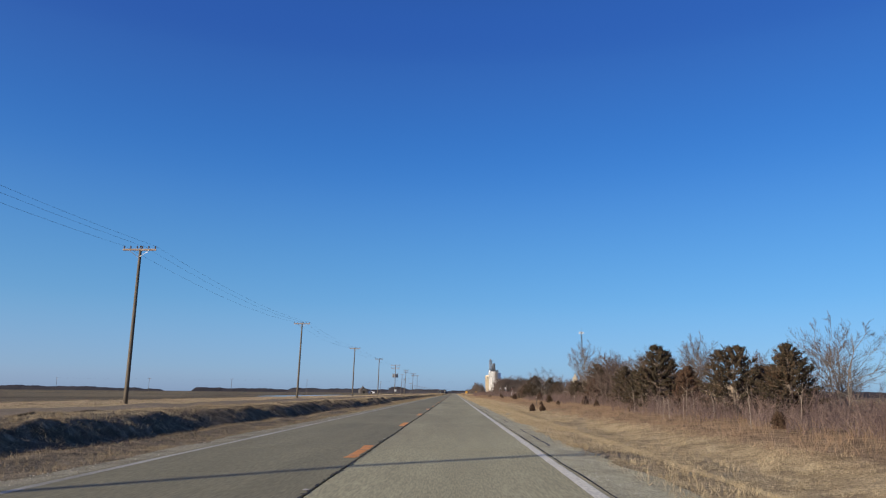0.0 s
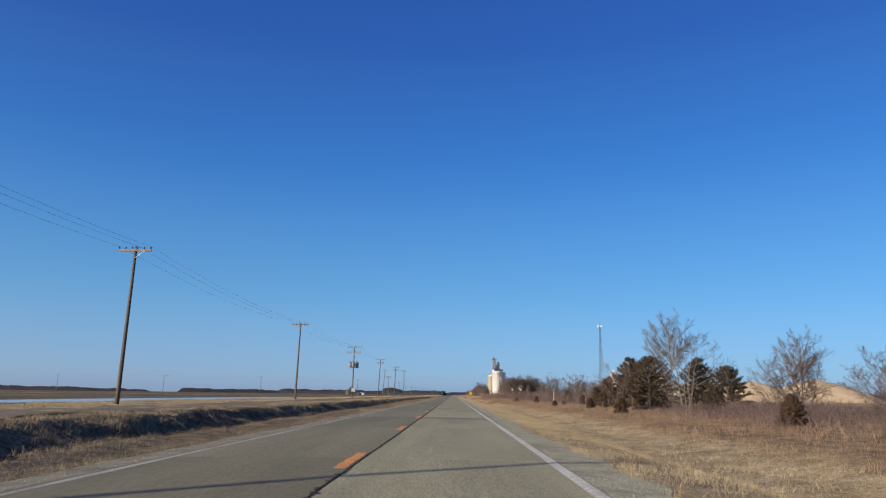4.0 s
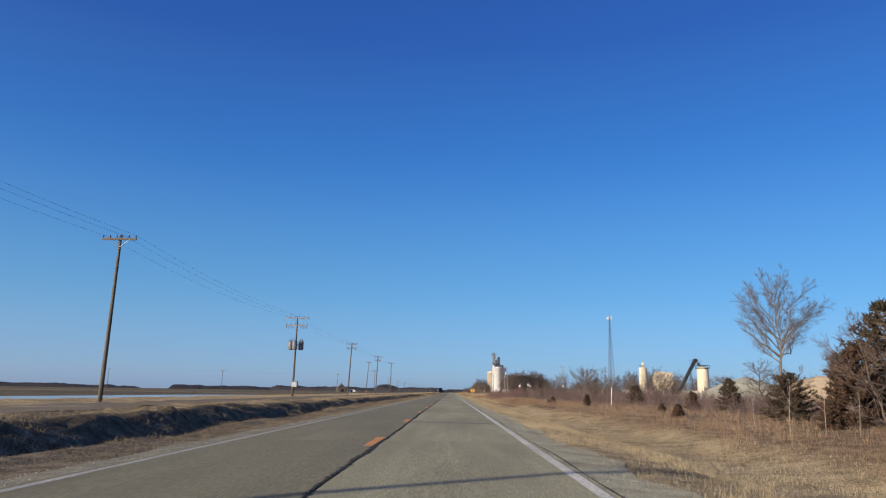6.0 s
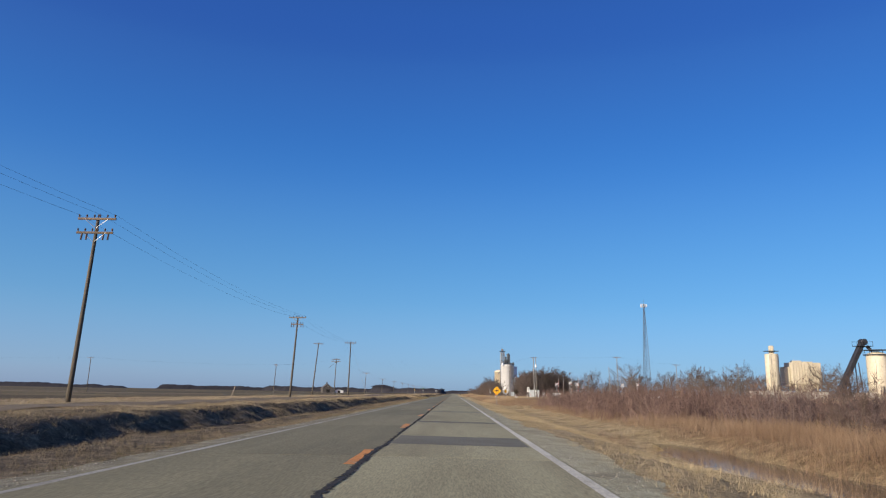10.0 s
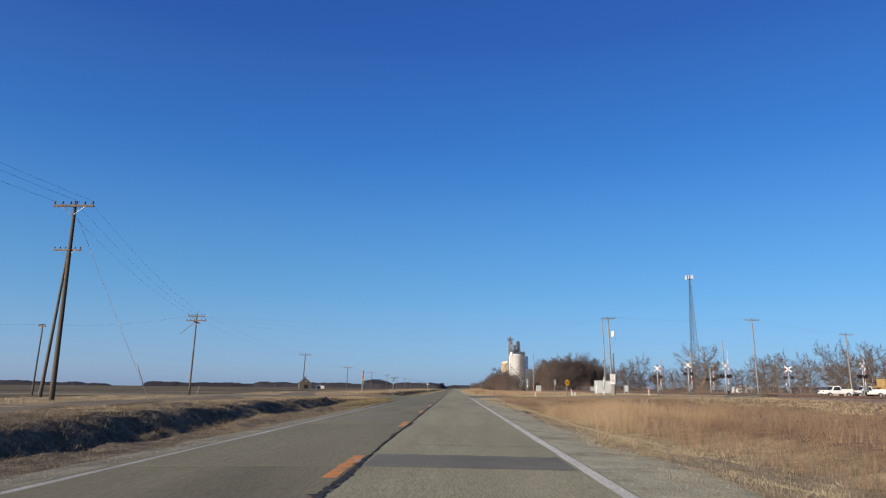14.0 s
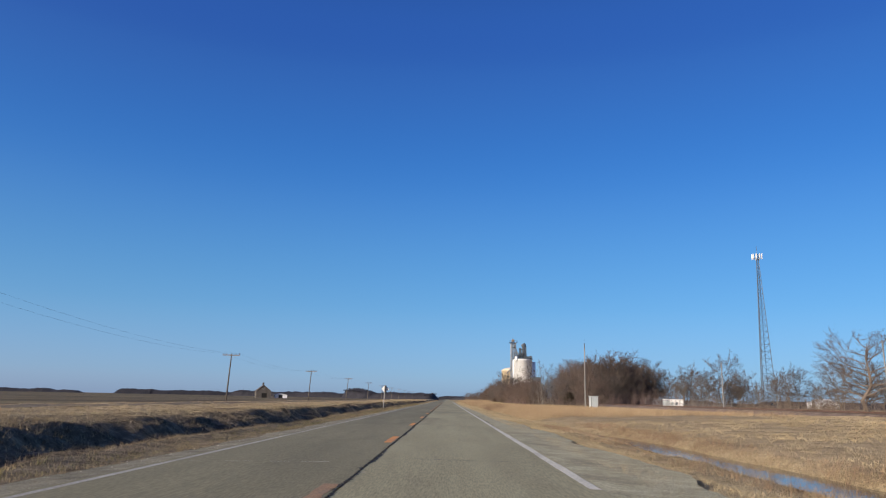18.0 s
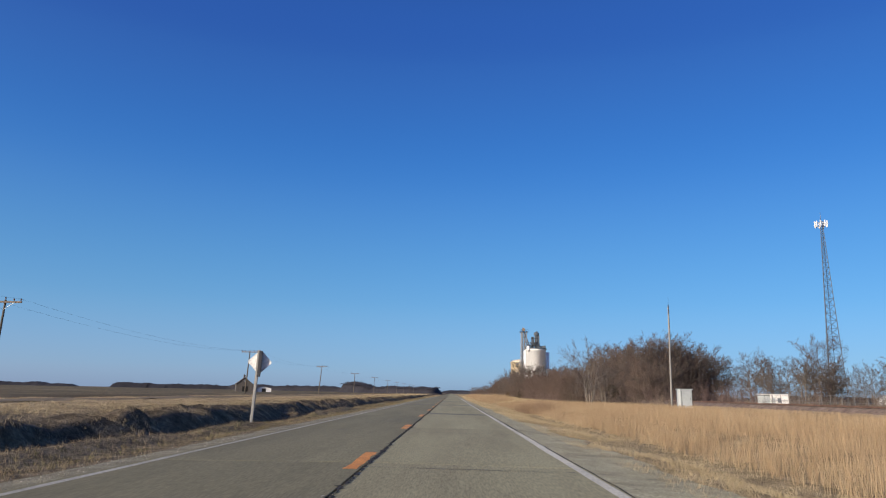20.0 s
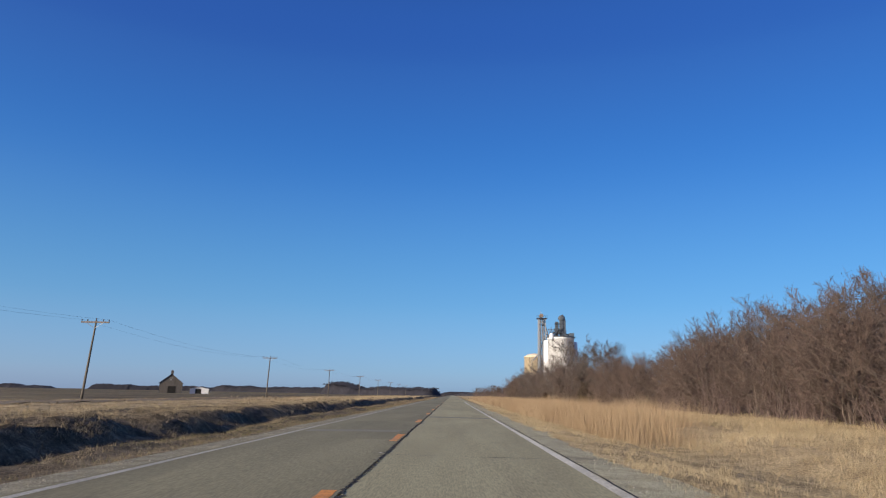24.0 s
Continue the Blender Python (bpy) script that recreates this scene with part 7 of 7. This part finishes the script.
grass("tall_grass", [(6.6, 13, 426, 453, 26, 5, 0.9, 0.008), (7.6, 16, 575, 664, 24.0, 5, 0.85, 0.008), (16, 22, 575, 664, 12.0, 5, 0.75, 0.011), (7.5, 13.0, 664, 690, 28.0, 5, 0.8, 0.0075), (6.6, 9.4, 706, 775, 34.0, 5, 1.55, 0.01), (9.4, 13.0, 716, 775, 24.0, 5, 1.6, 0.011), (14, 24, 664, 700, 9.0, 5, 0.65, 0.013),
                     (7.5, 14, 775, 1000, 5.0, 5, 1.3, 0.035), (22, 34, 575, 690, 4.0, 5, 0.6, 0.018), (-13, -6.8, 452, 482, 15, 5, 0.26, 0.011), (-17, -8.2, 502, 524, 12, 5, 0.32, 0.012)], M_GOLD, "tall golden prairie grass", 43, 0.32, dry)
grass("meadow_grass", [(9, 27, 503, 562, 15, 5, 0.13, 0.018), (27, 42, 503, 580, 7, 5, 0.15, 0.032), (8.5, 24, 688, 714, 26, 5, 0.34, 0.009), (13, 27, 714, 780, 11.0, 5, 0.42, 0.013), (24, 42, 380, 486, 3, 5, 0.28, 0.024), (14, 27, 780, 1000, 1.6, 5, 0.6, 0.05)], M_TAN, "pale dry meadow grass", 44, 1.2, dry)
grass("ditch_grass", [(-8.2, -5.8, -6, 760, 36, 4, 0.12, 0.0095), (-13.4, -8.2, -6, 760, 20.0, 4, 0.2, 0.012), (-8.6, -6.0, 760, 1000, 3, 4, 0.3, 0.05)], M_DULL, "matted dull brown ditch grass", 45, 1.3, off_side_road)
grass("bank_grass", [(-15.6, -12.4, -6, 760, 26, 4, 0.16, 0.011), (-12.4, -10.6, -6, 760, 9, 4, 0.2, 0.011), (-30, -15.6, -6, 760, 4.5, 4, 0.13, 0.03), (-30, -12, 760, 1000, 0.8, 4, 0.4, 0.09)], M_TAN, "dry tan grass on the ditch bank", 46, 1.2, not_track)
grass("field_edge_grass", [(-36, -29.5, -6, 1000, 6.0, 4, 0.14, 0.025)], M_GOLD, "pale dry grass along the field edge", 47, 0.5, not_track)
grass("shoulder_weeds", [(-6.4, -5.45, -6, 500, 14, 4, 0.09, 0.01), (-7.3, -6.0, 500, 760, 22, 4, 0.11, 0.012), (2.9, 3.7, -6, 760, 8, 4, 0.07, 0.01), (-8.4, -5.9, 446, 472, 26, 4, 0.26, 0.012)], M_OLIVE, "low olive weeds at the gravel's edge", 48, 0.6, off_side_road)


def far_woods(name, runs, label, seed):
    """Distant leafless woods along straight runs (x0, y0, x1, y1, depth, height, twigs): a rounded canopy with a fringe of bare tops."""
    r_ = np.random.default_rng(seed)
    V, T, base = [], [], 0
    for x0, y0, x1, y1, deep, h, n in runs:
        long = math.hypot(x1 - x0, y1 - y0)
        m = int(long / 5)
        u = np.linspace(0, 1, m)
        dx, dy = (x1 - x0) / long, (y1 - y0) / long
        tall = 0.75 * h * (0.14 + 0.6 * step(0.25, 0.7, vnoise(u * long / 120, u * 0 + seed, seed)) + 0.22 * vnoise(u * long / 24, u * 0, seed + 1) + 0.1 * vnoise(u * long / 7, u * 0, seed + 2))
        tall = tall * step(0, 0.04, u) * step(1, 0.96, u)
        rows = []
        for across, up in ((-0.5, 0.0), (-0.44, 0.6), (-0.3, 0.93), (0.0, 1.0), (0.4, 0.8), (0.5, 0.0)):
            w = deep * across + r_.normal(0, 1.2, m)
            rows.append(np.stack([x0 + (x1 - x0) * u - dy * w, y0 + (y1 - y0) * u + dx * w, tall * up * r_.uniform(0.95, 1.05, m) - 1.6], 1))
        grid = np.stack(rows, 1)
        k = np.arange(m * 6).reshape(m, 6)
        a_, b_, c_, d_ = k[:-1, :-1].ravel(), k[:-1, 1:].ravel(), k[1:, 1:].ravel(), k[1:, :-1].ravel()
        V.append(grid.reshape(-1, 3)), T.append(np.concatenate([np.stack([a_, b_, c_], 1), np.stack([a_, c_, d_], 1)]) + base)
        base += m * 6
        at = r_.integers(0, m, n * 3)
        row = r_.integers(1, 5, n * 3)
        p0 = grid[at, row] + r_.normal(0, 1.5, (n * 3, 3)) * np.array([1, 1, 0])
        hh = tall[at]
        vv, tt = cones(p0 - np.array([0, 0, 0.5]), p0 + np.stack([r_.normal(0, 0.4, n * 3), r_.normal(0, 0.4, n * 3), 0.1 + hh * r_.uniform(0.02, 0.12, n * 3)], 1), 0.2 + hh * 0.02)
        V.append(vv), T.append(tt + base)
        base += len(vv)
    ob = new(name, fast_mesh(name, np.concatenate(V), np.concatenate(T), M_FARWOOD))
    ob.data.polygons.foreach_set("use_smooth", [True] * len(ob.data.polygons))
    return tagged(ob, label, "woods", kind="stuff")


far_woods("far_woods", [(-13, 1372, -125, 1400, 36, 25, 500), (-40, 2150, -520, 2250, 60, 20, 924), (-420, 2600, -900, 2450, 80, 20, 572), (-1000, 2500, -1700, 2300, 90, 22, 704), (-1700, 2350, -2600, 1600, 90, 15, 572), (-2600, 1700, -3200, 300, 90, 14, 440),
                        (-2900, 700, -2900, -600, 100, 16, 352), (-700, 2900, 300, 3000, 60, 22, 572), (10, 2300, 120, 1500, 22, 13, 264), (60, 2900, 1400, 2600, 90, 20, 572), (260, 1000, 900, 1100, 80, 15, 440), (500, 700, 1800, 900, 100, 16, 572), (300, 420, 1200, 200, 100, 14, 396)],
          "distant dark leafless woods on the horizon", 51)

# ---------------------------------------------------------------- standing water


def pool(name, x, y, rx, ry, z, label, seed, n=48, rough=0.3):
    s = Shape()
    pts = []
    for k in range(n):
        an = 2 * math.pi * k / n
        w = 1 - rough + 2 * rough * float(vnoise(math.cos(an) * 2.2 + seed, math.sin(an) * 2.2, seed))
        pts.append((x + rx * w * math.cos(an), y + ry * w * math.sin(an), z))
    s.add(pts + [(x, y, z)], [(k, (k + 1) % n, n) for k in range(n)])
    return tagged(part(name, s, M_PUDDLE if name == "puddle" else M_WATER), label, "water", kind="structure")


pool("pond", -45.5, 247, 11.0, 84, -0.1, "shallow flood water lying on the field", 3, 80, 0.25)
pool("ditch_water", 9.25, 290.5, 2.6, 25, -0.86, "still dark water in the roadside ditch", 7, 90, 0.12)
pool("ditch_water", 8.75, 530, 0.95, 17.5, -0.69, "still water in the roadside ditch", 9, 60, 0.2)
pool("puddle", 3.4, 45.2, 0.26, 1.0, gz(3.3, 45.2) + 0.02, "small puddle on the gravel shoulder", 11)
strip("mud_patch", 433, 443, lambda y: 3.5 + 0.25 * math.sin(y), lambda y: 4.5 + 0.4 * math.sin(y * 1.3), None, 0.015, M_MUD_SHADE, 0.5, "black mud beside the gravel", "mud", 0.2, 9)
pool("puddle", 3.8, 437.6, 0.24, 1.1, gz(3.8, 437.6) + 0.03, "small puddle beside the gravel shoulder", 13)
pool("puddle", -5.3, 669.7, 0.2, 1.3, -0.042, "puddle on the gravel shoulder", 15)
pool("puddle", -5.5, 508.0, 0.3, 1.3, -0.03, "puddle at the pavement's ragged edge", 21)
pool("puddle", -7.5, 494.8, 0.55, 0.4, -0.03, "puddle at the edge of the side road", 17)

# ---------------------------------------------------------------- side road and its flared mouths


def flat(name, outline, z, material, label, category):
    ob = part(name, Shape().slab(outline, z - 0.12, z), material)
    return tagged(ob, label, category, kind="structure")


def arc(cx, cy, r, a0, a1, n=8):
    return [(cx + r * math.cos(radians(a0 + (a1 - a0) * k / n)), cy + r * math.sin(radians(a0 + (a1 - a0) * k / n))) for k in range(n + 1)]


flat("side_road_east", [(2.09, 484)] + arc(13.5, 484.0, 10.5, 175, 90) + [(43.0, 494.5), (43.0, 501.1)] + arc(17.0, 517.5, 16.4, 270, 200) + [(2.09, 511)], -0.033, M_ASPHALT, "dark asphalt side road joining from the railway crossing", "road")
flat("side_road_far", [(57.5, 494.4), (260, 494.4), (260, 501), (57.5, 501.2)], 0.03, M_ASPHALT, "dark asphalt side road beyond the railway", "road")
for xa, xb in ((32.0, 43.0), (58.0, 47.2)):
    lo = -0.03 if xa < 45 else 0.03
    corners = [(xa, 494.55, lo), (xb, 494.55, 0.56), (xb, 501.0, 0.56), (xa, 501.0, lo)]
    ramp = part("crossing_apron", Shape().add(corners + [(x, y, -0.3) for x, y, z in corners], [(0, 1, 2, 3), (4, 5, 1, 0), (5, 6, 2, 1), (6, 7, 3, 2), (7, 4, 0, 3), (7, 6, 5, 4)]), M_ASPHALT)
    tagged(ramp, "asphalt ramp up to the rails", "road", kind="structure")
flat("side_road_west", [(-5.11, 505)] + arc(-9.6, 505.0, 4.6, 0, -90)[1:] + [(-62, 500.6), (-62, 483.0)] + [(-13.5, 483.0), (-11.2, 481.7), (-9.5, 480.0), (-8.2, 477.9), (-7.3, 475.3), (-6.7, 471.5), (-6.1, 466.5), (-5.11, 459)], -0.037, M_SLAB_L, "worn pale side road entering from the fields", "road")
flat("side_road_fields", [(-62, 484), (-62, 499), (-900, 505), (-900, 496)], -0.3, M_TRACK, "gravel side road running into the fields", "road")
flat("gravel_apron", [(2.1, 462), (3.0, 468)] + arc(13.5, 484.0, 8.7, 188, 95) + [(22.0, 493.2), (22.0, 494.49)] + arc(13.5, 484.0, 10.5, 90, 175) + [(2.1, 484)], -0.06, M_GRAVEL, "pale gravel corner beside the side road", "shoulder")
flat("gravel_apron", [(2.1, 511)] + arc(17.0, 517.5, 16.4, 203, 270) + [(30, 501.1), (30, 502.2)] + arc(17.0, 517.5, 15.0, 268, 180) + [(2.1, 524)], -0.06, M_GRAVEL, "pale gravel along the mouth of the side road", "shoulder")
for sy, ex in ((498.2, -16), (494.8, -9), (489.5, -20), (486.4, -13), (492.0, -27)):
    ob = part("sealed_crack", Shape().box((ex, sy, -0.042), (14.0, 0.11, 0.02), 0.004, pose(0, 0, 0) @ Matrix.Rotation(0.01, 4, "Z")), M_CRACK)
    tagged(ob, "dark sealed crack in the side road", "crack", kind="structure")

# ---------------------------------------------------------------- loose stones on the shoulders
r_ = np.random.default_rng(61)
n = 26000
side = r_.random(n) < 0.6
sx = np.where(side, r_.uniform(2.1, 3.4, n), r_.uniform(-5.9, -5.13, n))
sy = r_.uniform(-4, 760, n)
okk = ~((sy > 476) & (sy < 518))
sx, sy = sx[okk], sy[okk]
n = len(sx)
sz = np.where(sx > 0, np.interp(sx, [2.0, 3.12, 3.6], [-0.035, -0.104, -0.14]), np.interp(sx, [-6.6, -5.85, -5.095], [-0.13, -0.088, -0.042]))
sr = r_.uniform(0.008, 0.019, n) * np.where(r_.random(n) < 0.02, 1.6, 1.0)
octa = np.array([[1, 0, 0], [0, 1, 0], [-1, 0, 0], [0, -1, 0], [0, 0, 0.8], [0, 0, -0.4]])
jit = r_.uniform(0.6, 1.35, (n, 6, 1))
V = octa[None] * jit * sr[:, None, None]
ca, sa = np.cos(sx * 99), np.sin(sx * 99)
V = np.stack([V[..., 0] * ca[:, None] - V[..., 1] * sa[:, None], V[..., 0] * sa[:, None] + V[..., 1] * ca[:, None], V[..., 2]], -1) + np.stack([sx, sy, sz + 0.004], 1)[:, None]
tri = np.array([[0, 1, 4], [1, 2, 4], [2, 3, 4], [3, 0, 4], [1, 0, 5], [2, 1, 5], [3, 2, 5], [0, 3, 5]])
T = (np.arange(n)[:, None, None] * 6 + tri[None]).reshape(-1, 3)
tagged(new("loose_stones", fast_mesh("loose_stones", V.reshape(-1, 3), T, M_STONE)), "pale loose stones on the road shoulders", "stones", kind="stuff")

# ---------------------------------------------------------------- road pieces
SLAB = 12.19


def slab_mesh(x0, x1, z0, z1, length, material):
    e = 0.012
    return Shape().add([(x0, e, z0 - 0.09), (x1, e, z1 - 0.09), (x1, length - e, z1 - 0.09), (x0, length - e, z0 - 0.09),
                        (x0, e, z0 - 0.002), (x1, e, z1 - 0.002), (x1, length - e, z1 - 0.002), (x0, length - e, z0 - 0.002),
                        (x0 + 0.01, e + 0.015, z0), (x1 - 0.01, e + 0.015, z1), (x1 - 0.01, length - e - 0.015, z1), (x0 + 0.01, length - e - 0.015, z0)],
                       [(0, 1, 5, 4), (1, 2, 6, 5), (2, 3, 7, 6), (3, 0, 4, 7), (4, 5, 9, 8), (5, 6, 10, 9), (6, 7, 11, 10), (7, 4, 8, 11), (8, 9, 10, 11)]).mesh("concrete_slab", material)


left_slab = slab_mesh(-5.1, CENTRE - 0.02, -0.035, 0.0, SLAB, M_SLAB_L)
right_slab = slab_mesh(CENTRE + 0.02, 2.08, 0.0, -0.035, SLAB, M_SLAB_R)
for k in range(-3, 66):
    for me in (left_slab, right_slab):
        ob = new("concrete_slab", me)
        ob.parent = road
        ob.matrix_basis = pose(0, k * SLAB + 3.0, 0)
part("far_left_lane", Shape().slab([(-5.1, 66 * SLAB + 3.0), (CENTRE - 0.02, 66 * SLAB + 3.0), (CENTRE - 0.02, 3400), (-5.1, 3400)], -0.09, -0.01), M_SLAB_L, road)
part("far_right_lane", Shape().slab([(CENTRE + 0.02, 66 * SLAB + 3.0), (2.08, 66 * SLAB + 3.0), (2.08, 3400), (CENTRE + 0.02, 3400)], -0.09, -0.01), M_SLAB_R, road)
part("road_bed", Shape().slab([(-5.1, -60), (2.08, -60), (2.08, 3400), (-5.1, 3400)], -0.2, -0.07), M_TAR, road)


def crown(x):
    return -0.035 * abs(x - CENTRE) / 3.5


def ribbon(xc, width, y0, y1, dy, lift, seed, wob=0.0, rag=0.5):
    """A thin uneven strip along the road, its width varying."""
    ys = np.arange(y0, y1, dy)
    c = xc + (vnoise(ys * 0.23, ys * 0 + seed, seed) - 0.5) * wob + (vnoise(ys * 1.1, ys * 0 + seed, seed + 1) - 0.5) * wob * 0.6
    w = width * (1 - rag + 2 * rag * (0.65 * vnoise(ys * 0.35, ys * 0 + seed, seed + 2) + 0.35 * vnoise(ys * 3.1, ys * 0, seed + 3)))
    verts, faces = [], []
    for yy, cc, ww in zip(ys, c, w):
        verts += [(cc - ww / 2, yy, crown(cc) + lift), (cc + ww / 2, yy, crown(cc) + lift)]
    for k in range(len(ys) - 1):
        faces.append((2 * k, 2 * k + 1, 2 * k + 3, 2 * k + 2))
    return Shape().add(verts, faces)


part("right_edge_line", ribbon(RIGHT_LINE + 0.02, 0.17, -60, 482, 0.6, 0.004, 3, 0.02, 0.16), M_LINE, road, "worn white edge line")
part("right_edge_line", ribbon(RIGHT_LINE + 0.05, 0.16, 517, 1600, 0.6, 0.004, 3, 0.02, 0.16), M_LINE, road, "worn white edge line")
part("left_edge_line", ribbon(LEFT_LINE, 0.12, -60, 463, 0.6, 0.004, 5, 0.02, 0.3), M_LINE_W, road, "worn white edge line")
part("left_edge_line", ribbon(LEFT_LINE, 0.12, 505, 1600, 0.6, 0.004, 5, 0.02, 0.3), M_LINE_W, road, "worn white edge line")
for y0, y1, off, wide in ((-6, 70, 0.62, 0.07), (-6, 60, 0.2, 0.035), (150, 262, 0.24, 0.03), (540, 640, 0.17, 0.035), (585, 770, 0.16, 0.05)):
    gap = ribbon(RIGHT_LINE + off, wide, y0, y1, 0.15, 0.0, 31 + y0 % 7, 0.06, 0.7)
    gap.v = [(x, y, -0.03 - 0.083 * (x - 2.0) + 0.006) for x, y, z in gap.v]
    part("shoulder_joint", gap, M_CRACK if off > 0.5 else M_TAR, road, "dark open joint along the pavement's edge")
for k in range(40):
    y0 = -20 + 20 * k
    wide = 0.022 if y0 < 150 else (0.075 if y0 < 480 else 0.045)
    joint = ribbon(CENTRE, wide, y0, y0 + 20.1, 0.07, 0.0075, 7 + k % 5, 0.08, 0.95)
    jag = random.Random(k)
    joint.v = [(x + jag.uniform(-0.024, 0.024) + (jag.uniform(-0.085, 0.085) if jag.random() < 0.13 else 0), y, z) for x, y, z in joint.v]
    part("centre_joint", joint, M_TAR, road, "black tar-filled ragged centre joint")
for k in range(-1, 66):
    y = 0.7 + 12.215 * k
    ln, wd = 3.05, 0.2
    ys = np.linspace(0, ln, 24)
    ra = (vnoise(ys * 2.6 + k * 3, ys * 0, 5) - 0.5) * 0.045
    rb = (vnoise(ys * 3.1 + k * 5, ys * 0, 6) - 0.5) * 0.05
    x0 = CENTRE - 0.16
    verts = []
    for yy, p, q in zip(ys, ra, rb):
        verts += [(x0 - wd / 2 + p, y + yy, crown(x0) + 0.0045), (x0 + wd / 2 + q, y + yy, crown(x0) + 0.0045)]
    part("lane_dash", Shape().add(verts, [(2 * j, 2 * j + 1, 2 * j + 3, 2 * j + 2) for j in range(23)]), M_ORANGE_OLD if 455 < y < 520 else M_ORANGE, road)
rnd = random.Random(4)


def cross_strip(name, y, length, x0, x1, material, lift, rough=0.06, label=""):
    n_ = 14
    a_ = [(x0 + (x1 - x0) * k / n_, y + rnd.uniform(-rough, rough)) for k in range(n_ + 1)]
    b_ = [(x, yy + length + rnd.uniform(-rough, rough)) for x, yy in a_]
    verts = [(x, yy, crown(x) + lift) for x, yy in a_ + b_]
    return part(name, Shape().add(verts, [(k, k + 1, k + n_ + 2, k + n_ + 1) for k in range(n_)]), material, road, label)


# asphalt patches across one lane or both
for y, ln, lanes in ((147.0, 1.7, "r"), (239.1, 1.5, "rl"), (262.0, 1.2, "r"), (273.0, 1.3, "r"), (286.2, 1.4, "r"), (298.7, 3.2, "r"), (311.0, 1.3, "r"), (327.5, 1.5, "r"), (352.5, 1.8, "rl"), (369.0, 1.6, "r"), (405.2, 2.0, "r"), (421.5, 1.6, "l"),
                     (387.5, 2.2, "l"), (433.8, 0.9, "c"), (472.5, 1.5, "r"), (603.8, 2.0, "r"), (634.3, 2.8, "rl"), (647.0, 1.2, "l"), (665.6, 3.0, "rl"), (701.0, 1.6, "l"), (716.0, 1.5, "r"), (88.0, 1.2, "r"), (172.0, 1.3, "rl"), (196.0, 0.9, "r"), (569.0, 1.4, "r")):
    if "r" in lanes:
        cross_strip("asphalt_patch", y, ln, CENTRE + 0.1, 1.8, M_PATCH, 0.0035)
    if "l" in lanes:
        cross_strip("asphalt_patch", y + 0.4, ln * 0.8, -4.7, CENTRE - 0.32, M_PATCH, 0.0035)
    if "c" in lanes:
        cross_strip("asphalt_patch", y, ln, CENTRE - 0.45, CENTRE + 0.05, M_PATCH, 0.006)
# fine transverse cracks and spalls along the joint
for k in range(70):
    y = 6 + k * 10.9 + rnd.uniform(-3, 3)
    if 478 < y < 516:
        continue
    if rnd.random() < 0.6:
        if rnd.random() < 0.35:
            x = -4.7
            while x < CENTRE - 0.8:
                run = rnd.uniform(0.12, 0.5)
                cross_strip("pale_crack", y, 0.03, x, x + run, M_CHALK, 0.0038, 0.008)
                x += run + rnd.uniform(0.08, 0.5)
        else:
            cross_strip("transverse_crack", y, 0.03, -4.75, CENTRE - 0.3, M_CRACK, 0.0038, 0.04)
    if rnd.random() < 0.5:
        cross_strip("transverse_crack", y + rnd.uniform(-1, 1), 0.035, CENTRE + 0.1, 1.85, M_CRACK, 0.0038, 0.04)
for k in range(230):
    y = 4 + 756 * rnd.random()
    w, ln = rnd.uniform(0.04, 0.13), rnd.uniform(0.06, 0.26)
    x = CENTRE + rnd.choice((-1, 1)) * (0.03 + w / 2)
    pts = [(x + w / 2 * math.cos(a) * rnd.uniform(0.6, 1.2), y + ln / 2 * math.sin(a) * rnd.uniform(0.6, 1.2)) for a in [2 * math.pi * j / 9 for j in range(9)]]
    part("spall", Shape().add([(p, q, crown(p) + 0.006) for p, q in pts], [tuple(range(9))]), M_SPALL if rnd.random() < 0.6 else M_TAR, road)
